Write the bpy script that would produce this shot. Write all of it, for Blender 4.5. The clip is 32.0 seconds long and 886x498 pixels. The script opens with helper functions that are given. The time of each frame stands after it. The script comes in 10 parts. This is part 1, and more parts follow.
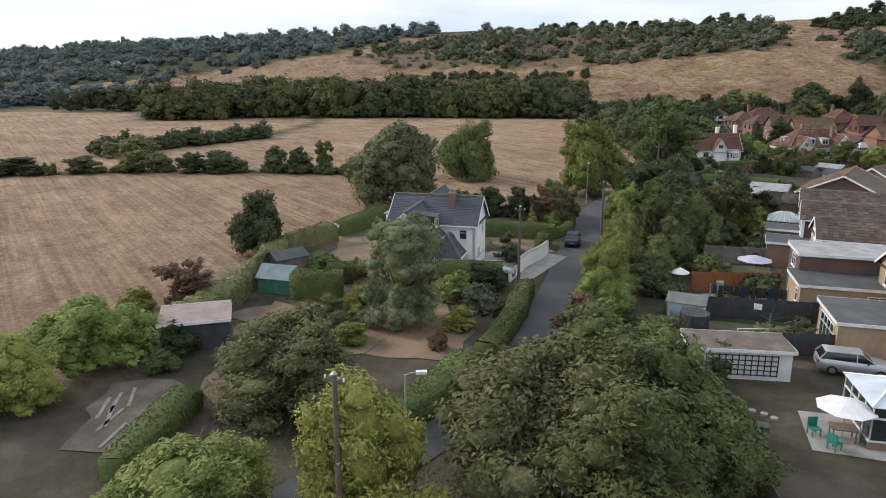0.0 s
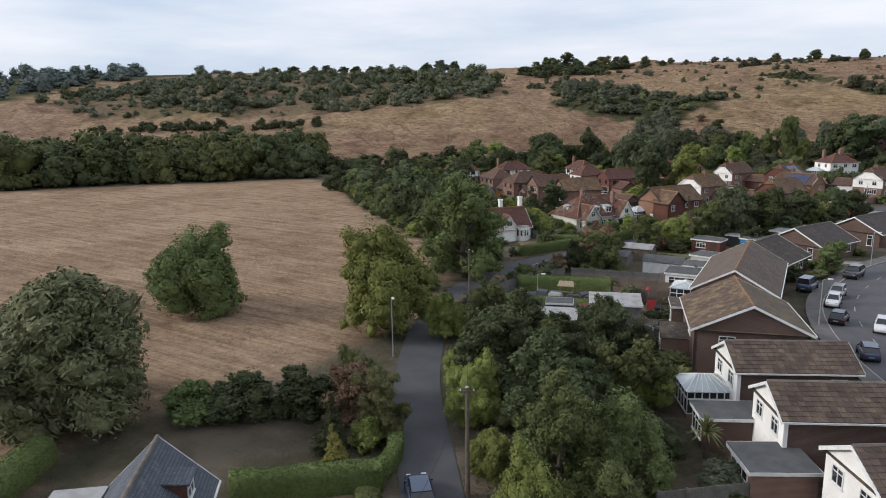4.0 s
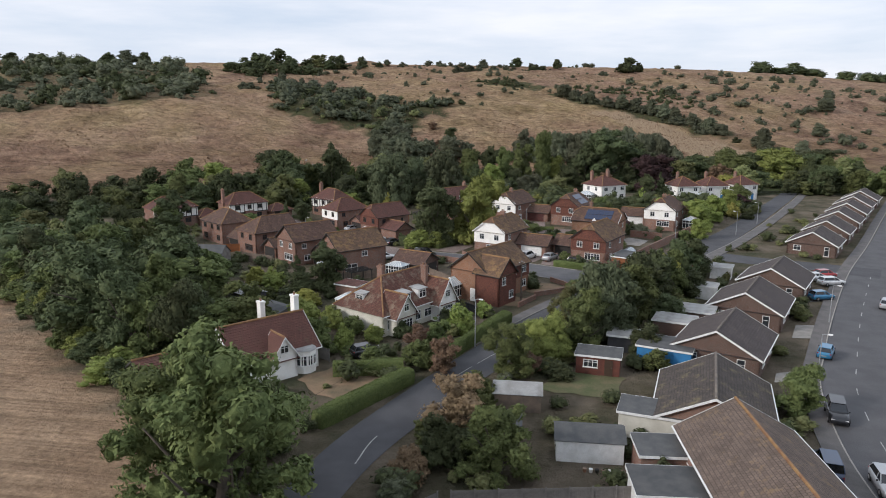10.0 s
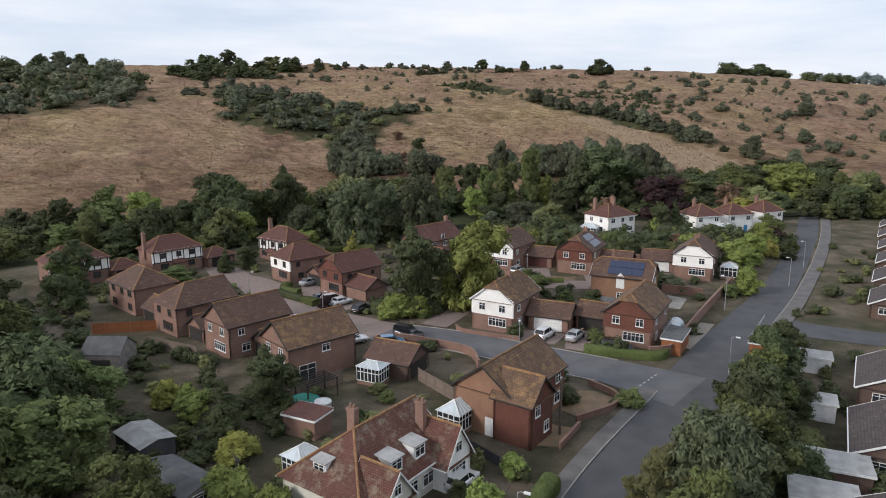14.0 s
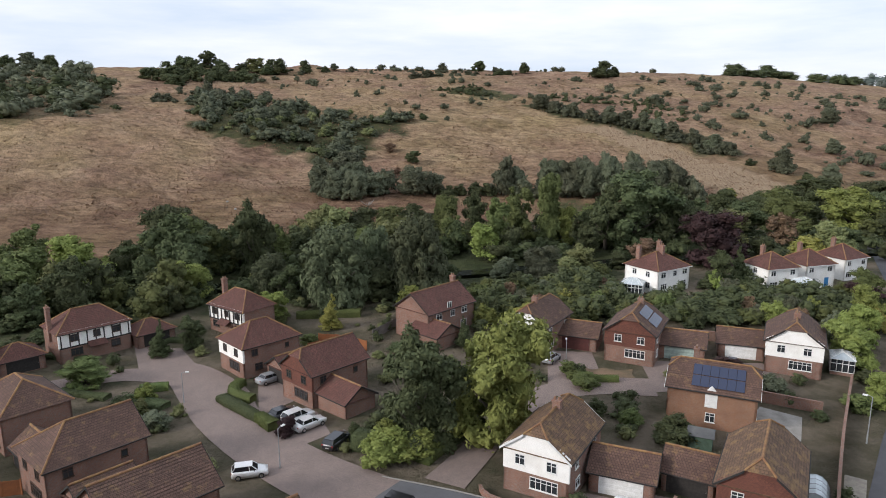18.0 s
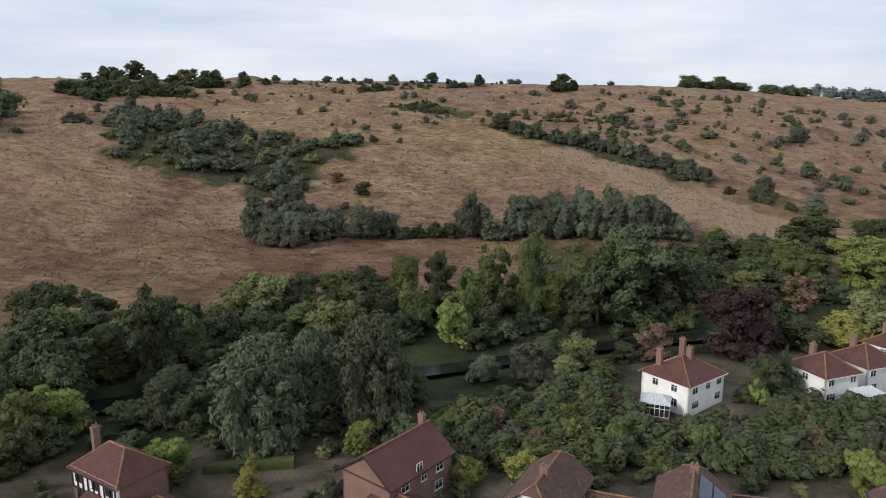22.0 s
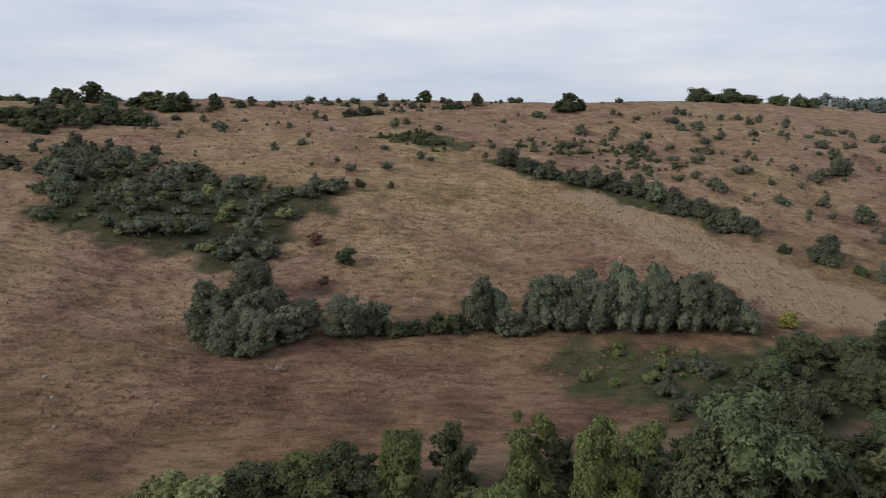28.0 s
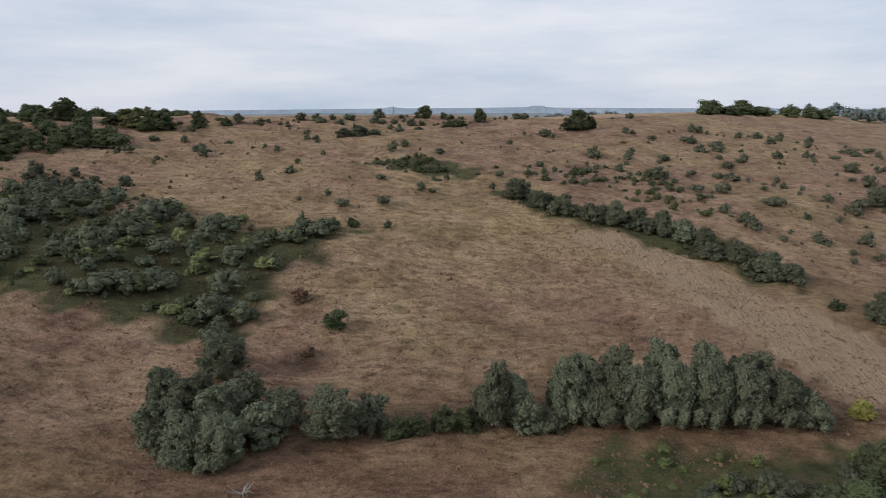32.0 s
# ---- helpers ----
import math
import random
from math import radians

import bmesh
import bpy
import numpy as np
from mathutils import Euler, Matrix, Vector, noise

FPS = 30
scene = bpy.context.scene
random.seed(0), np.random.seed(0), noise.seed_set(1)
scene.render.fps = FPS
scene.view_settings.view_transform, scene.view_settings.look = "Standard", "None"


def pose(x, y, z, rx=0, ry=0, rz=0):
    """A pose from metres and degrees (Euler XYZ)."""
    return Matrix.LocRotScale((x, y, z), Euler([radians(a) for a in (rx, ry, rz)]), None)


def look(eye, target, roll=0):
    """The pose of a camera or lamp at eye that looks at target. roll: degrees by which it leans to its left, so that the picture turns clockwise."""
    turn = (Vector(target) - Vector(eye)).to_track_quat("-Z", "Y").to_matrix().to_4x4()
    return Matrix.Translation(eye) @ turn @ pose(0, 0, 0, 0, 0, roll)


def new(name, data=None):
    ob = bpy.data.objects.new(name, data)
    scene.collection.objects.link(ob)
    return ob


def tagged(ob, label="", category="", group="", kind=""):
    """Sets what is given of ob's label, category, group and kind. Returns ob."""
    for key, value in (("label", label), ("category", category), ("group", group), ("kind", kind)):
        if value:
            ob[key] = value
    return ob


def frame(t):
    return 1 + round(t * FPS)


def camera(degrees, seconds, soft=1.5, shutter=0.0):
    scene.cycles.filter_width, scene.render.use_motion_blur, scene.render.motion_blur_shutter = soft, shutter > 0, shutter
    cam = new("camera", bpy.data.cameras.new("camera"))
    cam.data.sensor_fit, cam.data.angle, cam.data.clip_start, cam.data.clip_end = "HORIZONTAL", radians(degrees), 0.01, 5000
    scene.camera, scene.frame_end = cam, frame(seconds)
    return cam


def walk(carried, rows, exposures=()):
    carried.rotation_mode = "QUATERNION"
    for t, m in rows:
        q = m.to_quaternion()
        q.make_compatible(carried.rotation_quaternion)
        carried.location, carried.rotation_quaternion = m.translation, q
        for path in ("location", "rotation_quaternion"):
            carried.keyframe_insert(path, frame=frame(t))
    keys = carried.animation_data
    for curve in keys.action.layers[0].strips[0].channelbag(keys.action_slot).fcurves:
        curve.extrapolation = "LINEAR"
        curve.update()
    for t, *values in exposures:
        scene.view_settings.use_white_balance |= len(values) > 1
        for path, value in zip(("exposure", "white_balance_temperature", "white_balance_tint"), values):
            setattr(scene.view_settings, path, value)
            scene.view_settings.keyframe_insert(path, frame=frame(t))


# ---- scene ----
cam = camera(66.2, 32.0, soft=0.95)
PATH = [
    (0, (0.0, 0.0, 19.125), (-1.606, 1.082, 18.627), -0.1),
    (0.5, (-4.159, 2.68, 19.365), (-5.724, 3.82, 18.864), 0.1),
    (1, (-8.72, 5.688, 19.726), (-10.193, 6.946, 19.227), 0.3),
    (1.5, (-12.835, 8.417, 20.332), (-14.231, 9.761, 19.837), 0.3),
    (2, (-17.066, 11.341, 21.162), (-18.405, 12.749, 20.692), 0.2),
    (2.5, (-20.93, 14.079, 21.926), (-22.236, 15.528, 21.485), 0.1),
    (3, (-24.962, 17.212, 22.744), (-26.247, 18.689, 22.333), -0.1),
    (3.5, (-28.355, 20.249, 23.365), (-29.56, 21.797, 22.972), -0.6),
    (4, (-31.824, 23.438, 24.043), (-32.909, 25.072, 23.652), -0.8),
    (4.5, (-34.942, 26.388, 24.766), (-35.923, 28.086, 24.373), -1.0),
    (6.5, (-48.668, 40.826, 26.707), (-49.256, 42.695, 26.306), 0.2),
    (7, (-51.273, 44.763, 27.228), (-51.81, 46.647, 26.823), 0.2),
    (7.5, (-53.476, 48.571, 27.665), (-53.972, 50.465, 27.258), 0.1),
    (8, (-55.644, 52.625, 28.092), (-56.103, 54.528, 27.684), 0.0),
    (8.5, (-57.595, 56.318, 28.474), (-58.016, 58.23, 28.065), 0.0),
    (9, (-59.581, 60.603, 28.772), (-59.945, 62.527, 28.364), 0.1),
    (9.5, (-61.301, 64.708, 29.017), (-61.647, 66.636, 28.61), 0.2),
    (10, (-62.87, 69.221, 29.357), (-63.187, 71.153, 28.951), 0.1),
    (10.5, (-64.322, 73.461, 29.763), (-64.618, 75.396, 29.357), 0.1),
    (11, (-65.822, 77.859, 30.184), (-66.104, 79.797, 29.778), 0.0),
    (11.5, (-66.853, 81.754, 30.775), (-67.126, 83.694, 30.369), -0.1),
    (12, (-68.224, 86.673, 31.218), (-68.484, 88.614, 30.812), -0.1),
    (12.5, (-69.358, 91.209, 31.618), (-69.608, 93.151, 31.212), -0.1),
    (13, (-70.457, 95.955, 32.109), (-70.694, 97.899, 31.703), -0.2),
    (13.5, (-71.642, 99.899, 32.76), (-71.863, 101.845, 32.354), -0.1),
    (14, (-72.691, 104.501, 33.704), (-72.894, 106.448, 33.297), -0.2),
    (14.5, (-73.596, 109.266, 34.407), (-73.791, 111.214, 33.999), -0.2),
    (16.5, (-76.868, 128.201, 35.892), (-77.056, 130.15, 35.485), -0.2),
    (17, (-77.623, 133.201, 36.612), (-77.808, 135.15, 36.203), -0.2),
    (17.5, (-78.247, 137.638, 37.479), (-78.431, 139.587, 37.07), -0.2),
    (18, (-79.033, 142.4, 38.552), (-79.214, 144.35, 38.142), -0.2),
    (18.5, (-79.698, 146.86, 39.677), (-79.863, 148.811, 39.266), -0.2),
    (19, (-80.414, 151.62, 40.793), (-80.54, 153.574, 40.383), -0.1),
    (19.5, (-81.187, 156.312, 41.803), (-81.283, 158.267, 41.394), -0.1),
    (20, (-81.978, 161.168, 42.985), (-82.052, 163.124, 42.578), -0.1),
    (20.5, (-82.613, 165.606, 44.031), (-82.671, 167.564, 43.626), -0.0),
    (21, (-83.041, 169.971, 45.378), (-83.083, 171.929, 44.973), -0.1),
    (21.5, (-83.531, 174.409, 46.339), (-83.57, 176.368, 45.937), -0.1),
    (22, (-84.014, 179.147, 47.489), (-84.051, 181.106, 47.088), -0.1),
    (22.5, (-84.513, 183.64, 48.504), (-84.548, 185.6, 48.104), -0.2),
    (23, (-84.855, 188.203, 49.706), (-84.888, 190.163, 49.307), -0.1),
    (23.5, (-85.144, 192.563, 50.851), (-85.176, 194.522, 50.453), -0.2),
    (24, (-85.613, 197.194, 52.202), (-85.642, 199.154, 51.805), -0.2),
    (24.5, (-85.902, 201.534, 53.603), (-85.929, 203.493, 53.205), -0.2),
    (25, (-86.22, 206.291, 55.148), (-86.245, 208.251, 54.748), -0.3),
    (25.5, (-86.625, 210.841, 56.694), (-86.647, 212.801, 56.294), -0.3),
    (27.5, (-88.217, 229.922, 62.287), (-88.228, 231.882, 61.888), -0.3),
    (28, (-88.604, 234.832, 63.772), (-88.613, 236.792, 63.372), -0.3),
    (28.5, (-89.071, 239.481, 65.16), (-89.076, 241.44, 64.76), -0.2),
    (29, (-89.414, 244.306, 66.672), (-89.417, 246.265, 66.272), -0.2),
    (29.5, (-89.855, 249.111, 68.012), (-89.855, 251.071, 67.613), -0.2),
    (30, (-90.238, 254.095, 69.118), (-90.235, 256.055, 68.721), -0.1),
    (30.5, (-90.509, 258.409, 70.45), (-90.504, 260.37, 70.054), -0.0),
    (31, (-90.608, 262.186, 71.817), (-90.603, 264.146, 71.419), -0.1),
    (31.5, (-90.794, 266.05, 73.23), (-90.792, 268.01, 72.833), -0.1),
    (32, (-91.171, 270.214, 74.856), (-91.171, 272.174, 74.459), -0.1),
]
walk(cam, [(t, look(eye, target, roll)) for t, eye, target, roll in PATH], exposures=[(t, e, 6330, 12) for t, e in ((0, 0.36), (1.5, 0.26), (3, 0.18), (4, 0.1), (9, 0.16), (13, 0.1), (15, 0.24), (17, 0.3), (20, 0.16), (24, -0.05), (28, -0.16), (32, -0.12))])

# ---- the lie of the land ----
FOOT = [(900, 860), (300, 600), (135, 490), (10, 410), (-130, 372), (-220, 318), (-350, 255), (-600, 150), (-1000, 20), (-2200, -350)]
RIDGE = [(1500, 1750), (560, 1330), (256, 1085), (100, 880), (8, 790), (-106, 798), (-247, 730), (-327, 700), (-485, 712), (-700, 650), (-1100, 560), (-2400, 200)]
RIDGE_Z = [(-2400, 92), (-1100, 84), (-700, 78), (-485, 71), (-327, 71), (-247, 71), (-106, 72), (8, 68.5), (100, 71), (256, 73), (560, 65), (1500, 50)]
RISE = [(0, 0), (0.1, 0.047), (0.18, 0.122), (0.27, 0.252), (0.36, 0.42), (0.5, 0.565), (0.7, 0.76), (0.85, 0.875), (0.95, 0.965), (1, 1)]


def from_line(x, y, line):
    """Distance to a line of points, and on which side (positive: on its left, seen along it)."""
    best, side = np.full(np.shape(x), 1e9), np.zeros(np.shape(x))
    for (ax, ay), (bx, by) in zip(line, line[1:]):
        dx, dy = bx - ax, by - ay
        s = np.clip(((x - ax) * dx + (y - ay) * dy) / (dx * dx + dy * dy), 0, 1)
        d = np.hypot(x - ax - s * dx, y - ay - s * dy)
        way = np.sign(dx * (y - ay) - dy * (x - ax))
        side = np.where(d < best, way, side)
        best = np.minimum(best, d)
    return best, side


def ripple(x, y):
    """Soft hummocks."""
    return (np.sin(x * 0.061 + 1.3 * np.sin(y * 0.043)) * np.sin(y * 0.071 + 0.8 * np.sin(x * 0.037))
            + 0.5 * np.sin(x * 0.137 + y * 0.061 + 1.0) * np.sin(y * 0.151 - x * 0.03))


def height(x, y):
    x, y = np.asarray(x, float), np.asarray(y, float)
    df, sf = from_line(x, y, FOOT)
    dr, sr = from_line(x, y, RIDGE)
    up = sf < 0
    s = np.where(up, df / (df + dr + 1e-6), 0)
    s = np.where(up & (sr < 0), 1.0, s)
    top = np.interp(x, *zip(*RIDGE_Z))
    z = np.interp(s, *zip(*RISE)) * (top - 2) + np.where(up, 2.0 * np.clip(df / 40, 0, 1), 0)
    beyond = np.where(up & (sr < 0), dr, 0)
    z = z - 0.0 * beyond - 0.05 * np.clip(beyond - 140, 0, 900)
    rough = np.clip(s * 6, 0, 1) * np.clip((1 - s) * 8, 0.1, 1)
    z = z + ripple(x, y) * 1.1 * rough + 2.2 * rough * np.sin(x * 0.021 + 0.7) * np.sin(y * 0.017)
    fine = np.clip(s * 9, 0, 1) * np.clip((1.03 - s) * 12, 0, 1)
    z = z + fine * (0.9 * np.sin(x * 0.19 + 2.1 * np.sin(y * 0.11)) * np.sin(y * 0.33 + 1.7 * np.sin(x * 0.09)) + 0.45 * np.sin(y * 0.52 + x * 0.13 + 2.0 * np.sin(x * 0.21)))
    # the village dips towards the west and climbs a little behind the last gardens
    z = z - 1.6 * np.exp(-(((x + 122) / 34) ** 2 + ((y - 232) / 32) ** 2)) + 2.0 * np.exp(-(((x + 38) / 50) ** 2 + ((y - 288) / 34) ** 2))
    # the stream's bed
    ds, _ = from_line(x, y, STREAM)
    z = z - 2.0 * np.clip(1 - ds / 9.0, 0, 1)
    # the mound on the brow
    z = z + 3.5 * np.exp(-(((x + 247) / 16) ** 2 + ((y - 724) / 14) ** 2)) + 1.0 * np.exp(-(((x + 400) / 26) ** 2 + ((y - 690) / 20) ** 2))
    return z


STREAM = [(140, 372), (60, 345), (0, 328), (-34, 317), (-53, 311), (-86, 299), (-112, 293), (-137, 286), (-190, 264), (-260, 235), (-420, 180)]
# ---- end of the land ----

# ---- light ----
world = bpy.data.worlds.new("sky")
scene.world = world
world.use_nodes = True
wn, wl = world.node_tree.nodes, world.node_tree.links
wn.clear()
w_out = wn.new("ShaderNodeOutputWorld")
w_bg = wn.new("ShaderNodeBackground")
w_sky = wn.new("ShaderNodeTexSky")
w_sky.sky_type = "NISHITA"
w_sky.sun_disc = False
w_sky.sun_elevation, w_sky.sun_rotation = radians(24), radians(-121)
w_sky.air_density, w_sky.dust_density = 1.0, 2.0
w_co = wn.new("ShaderNodeTexCoord")
w_map = wn.new("ShaderNodeMapping")
w_map.inputs["Scale"].default_value = (1.0, 1.0, 6.0)
w_noise = wn.new("ShaderNodeTexNoise")
w_noise.inputs["Scale"].default_value = 2.3
w_noise.inputs["Detail"].default_value = 7.0
w_noise.inputs["Roughness"].default_value = 0.55
w_ramp = wn.new("ShaderNodeValToRGB")
w_ramp.color_ramp.elements[0].position, w_ramp.color_ramp.elements[0].color = 0.34, (6.0, 7.0, 8.3, 1)
w_ramp.color_ramp.elements[1].position, w_ramp.color_ramp.elements[1].color = 0.66, (9.4, 9.5, 9.9, 1)
w_mix = wn.new("ShaderNodeMix")
w_mix.data_type = "RGBA"
w_mix.inputs["Factor"].default_value = 0.86
wl.new(w_co.outputs["Generated"], w_map.inputs["Vector"])
wl.new(w_map.outputs["Vector"], w_noise.inputs["Vector"])
wl.new(w_noise.outputs["Fac"], w_ramp.inputs["Fac"])
wl.new(w_sky.outputs["Color"], w_mix.inputs["A"])
wl.new(w_ramp.outputs["Color"], w_mix.inputs["B"])
wl.new(w_mix.outputs["Result"], w_bg.inputs["Color"])
w_bg.inputs["Strength"].default_value = 0.1
wl.new(w_bg.outputs["Background"], w_out.inputs["Surface"])

sun_data = bpy.data.lights.new("sun", "SUN")
sun_data.energy, sun_data.angle, sun_data.color = 2.1, radians(14), (1.0, 0.94, 0.88)
sun = new("sun", sun_data)
sun.matrix_world = look((-74, -44, 40), (0, 0, 0))
scene.view_settings.exposure = 0.0


# ---- materials ----
def coloured(name, base, spots=None, scale=4.0, rough=0.85, bump=0.3, metal=0.0, fine=40.0, worn=0.5, vary=0.12, space="Object"):
    """A surface with a base colour, patches of a second one, fine grain, relief and a little change from piece to piece."""
    m = bpy.data.materials.new(name)
    m.use_nodes = True
    n, l = m.node_tree.nodes, m.node_tree.links
    b = n["Principled BSDF"]
    co = n.new("ShaderNodeTexCoord")
    big, small = n.new("ShaderNodeTexNoise"), n.new("ShaderNodeTexNoise")
    big.inputs["Scale"].default_value, big.inputs["Detail"].default_value = scale, 5
    small.inputs["Scale"].default_value, small.inputs["Detail"].default_value = fine, 3
    l.new(co.outputs[space], big.inputs["Vector"])
    l.new(co.outputs[space], small.inputs["Vector"])
    ramp = n.new("ShaderNodeValToRGB")
    ramp.color_ramp.elements[0].position, ramp.color_ramp.elements[1].position = 0.5 - 0.2 * worn, 0.5 + 0.35 * worn
    spots = spots or tuple(c * 0.72 for c in base)
    ramp.color_ramp.elements[0].color, ramp.color_ramp.elements[1].color = (*base, 1), (*spots, 1)
    l.new(big.outputs["Fac"], ramp.inputs["Fac"])
    grain = n.new("ShaderNodeHueSaturation")
    add = n.new("ShaderNodeMath")
    add.operation = "MULTIPLY_ADD"
    add.inputs[1].default_value, add.inputs[2].default_value = 0.7, 0.65
    l.new(small.outputs["Fac"], add.inputs[0])
    info = n.new("ShaderNodeObjectInfo")
    vary_node = n.new("ShaderNodeMath")
    vary_node.operation = "MULTIPLY_ADD"
    vary_node.inputs[1].default_value = 2 * vary
    l.new(info.outputs["Random"], vary_node.inputs[0])
    sub = n.new("ShaderNodeMath")
    sub.operation = "SUBTRACT"
    sub.inputs[1].default_value = vary
    l.new(add.outputs[0], sub.inputs[0])
    l.new(sub.outputs[0], vary_node.inputs[2])
    l.new(vary_node.outputs[0], grain.inputs["Value"])
    l.new(ramp.outputs["Color"], grain.inputs["Color"])
    l.new(grain.outputs["Color"], b.inputs["Base Color"])
    b.inputs["Roughness"].default_value, b.inputs["Metallic"].default_value = rough, metal
    if bump:
        bp = n.new("ShaderNodeBump")
        bp.inputs["Strength"].default_value, bp.inputs["Distance"].default_value = bump, 0.03
        l.new(small.outputs["Fac"], bp.inputs["Height"])
        l.new(bp.outputs["Normal"], b.inputs["Normal"])
    return m


def bricked(name, one, two, joint, width=0.225, height=0.075, mortar=0.012, rough=0.9, offset=0.5, bump=0.5, tone=0.35):
    """Courses of bricks or tiles laid along the surface's own flat directions (UV in metres)."""
    m = bpy.data.materials.new(name)
    m.use_nodes = True
    n, l = m.node_tree.nodes, m.node_tree.links
    b = n["Principled BSDF"]
    uv = n.new("ShaderNodeUVMap")
    br = n.new("ShaderNodeTexBrick")
    br.offset = offset
    br.inputs["Scale"].default_value = 1.0
    br.inputs["Brick Width"].default_value, br.inputs["Row Height"].default_value = width, height
    br.inputs["Mortar Size"].default_value, br.inputs["Bias"].default_value = mortar, 0.0
    br.inputs["Color1"].default_value, br.inputs["Color2"].default_value, br.inputs["Mortar"].default_value = (*one, 1), (*two, 1), (*joint, 1)
    l.new(uv.outputs["UV"], br.inputs["Vector"])
    co = n.new("ShaderNodeTexCoord")
    noi = n.new("ShaderNodeTexNoise")
    noi.inputs["Scale"].default_value, noi.inputs["Detail"].default_value = 0.6, 6
    l.new(co.outputs["Object"], noi.inputs["Vector"])
    hsv = n.new("ShaderNodeHueSaturation")
    ma = n.new("ShaderNodeMath")
    ma.operation = "MULTIPLY_ADD"
    ma.inputs[1].default_value, ma.inputs[2].default_value = 2 * tone, 1 - tone
    l.new(noi.outputs["Fac"], ma.inputs[0])
    l.new(ma.outputs[0], hsv.inputs["Value"])
    l.new(br.outputs["Color"], hsv.inputs["Color"])
    l.new(hsv.outputs["Color"], b.inputs["Base Color"])
    b.inputs["Roughness"].default_value = rough
    bp = n.new("ShaderNodeBump")
    bp.inputs["Strength"].default_value, bp.inputs["Distance"].default_value = bump, 0.02
    inv = n.new("ShaderNodeMath")
    inv.operation = "SUBTRACT"
    inv.inputs[0].default_value = 1.0
    l.new(br.outputs["Fac"], inv.inputs[1])
    l.new(inv.outputs[0], bp.inputs["Height"])
    l.new(bp.outputs["Normal"], b.inputs["Normal"])
    return m


def roofing(name, base, lichen, amount=0.5, width=0.3, row=0.3, tone=0.4):
    """Tiles in courses with moss and lichen over them."""
    m = bricked(name, base, tuple(c * 0.7 for c in base), tuple(c * 0.4 for c in base), width, row, 0.02, 0.85, 0.5, 0.9, tone)
    n, l = m.node_tree.nodes, m.node_tree.links
    b = n["Principled BSDF"]
    src = b.inputs["Base Color"].links[0].from_socket
    co = n.new("ShaderNodeTexCoord")
    no = n.new("ShaderNodeTexNoise")
    no.inputs["Scale"].default_value, no.inputs["Detail"].default_value, no.inputs["Roughness"].default_value = 0.9, 9, 0.72
    l.new(co.outputs["Object"], no.inputs["Vector"])
    rp = n.new("ShaderNodeValToRGB")
    rp.color_ramp.elements[0].position, rp.color_ramp.elements[1].position = 0.62 - 0.2 * amount, 0.75
    l.new(no.outputs["Fac"], rp.inputs["Fac"])
    mx = n.new("ShaderNodeMix")
    mx.data_type = "RGBA"
    mx.inputs["B"].default_value = (*lichen, 1)
    l.new(rp.outputs["Color"], mx.inputs["Factor"])
    l.new(src, mx.inputs["A"])
    l.new(mx.outputs["Result"], b.inputs["Base Color"])
    return m


def leafy(name, one, two, rough=0.8):
    """Leaves: the colour changes from leaf to leaf, in clumps and from tree to tree; between the sprays it is grained and pitted."""
    m = bpy.data.materials.new(name)
    m.use_nodes = True
    n, l = m.node_tree.nodes, m.node_tree.links
    b = n["Principled BSDF"]
    geo, info, co = n.new("ShaderNodeNewGeometry"), n.new("ShaderNodeObjectInfo"), n.new("ShaderNodeTexCoord")

    def noise(scale, detail, rough_):
        k = n.new("ShaderNodeTexNoise")
        k.inputs["Scale"].default_value, k.inputs["Detail"].default_value, k.inputs["Roughness"].default_value = scale, detail, rough_
        l.new(co.outputs["Object"], k.inputs["Vector"])
        return k.outputs["Fac"]

    def sum_of(x, by, y):
        k = n.new("ShaderNodeMath")
        k.operation = "MULTIPLY_ADD"
        k.inputs[1].default_value = by
        l.new(x, k.inputs[0])
        if isinstance(y, float):
            k.inputs[2].default_value = y
        else:
            l.new(y, k.inputs[2])
        return k.outputs[0]

    clumps, grain = noise(0.6, 3, 0.55), noise(4.5, 3, 0.7)
    fac = sum_of(geo.outputs["Random Per Island"], 0.3, sum_of(grain, 1.5, sum_of(clumps, 0.8, -0.82)))
    mx = n.new("ShaderNodeMix")
    mx.data_type = "RGBA"
    mx.inputs["A"].default_value, mx.inputs["B"].default_value = (*one, 1), (*[1.12 * c for c in two], 1)
    l.new(fac, mx.inputs["Factor"])
    hsv = n.new("ShaderNodeHueSaturation")
    hue, val = n.new("ShaderNodeMapRange"), n.new("ShaderNodeMapRange")
    hue.inputs["To Min"].default_value, hue.inputs["To Max"].default_value = 0.47, 0.506
    val.inputs["To Min"].default_value, val.inputs["To Max"].default_value = 0.72, 1.25
    l.new(info.outputs["Random"], hue.inputs["Value"])
    l.new(info.outputs["Random"], val.inputs["Value"])
    l.new(hue.outputs["Result"], hsv.inputs["Hue"])
    l.new(val.outputs["Result"], hsv.inputs["Value"])
    l.new(mx.outputs["Result"], hsv.inputs["Color"])
    l.new(hsv.outputs["Color"], b.inputs["Base Color"])
    bump = n.new("ShaderNodeBump")
    bump.inputs["Strength"].default_value, bump.inputs["Distance"].default_value = 0.6, 0.3
    l.new(noise(2.6, 5, 0.75), bump.inputs["Height"])
    l.new(bump.outputs["Normal"], b.inputs["Normal"])
    b.inputs["Roughness"].default_value = rough
    b.inputs["Specular IOR Level"].default_value = 0.2
    return m


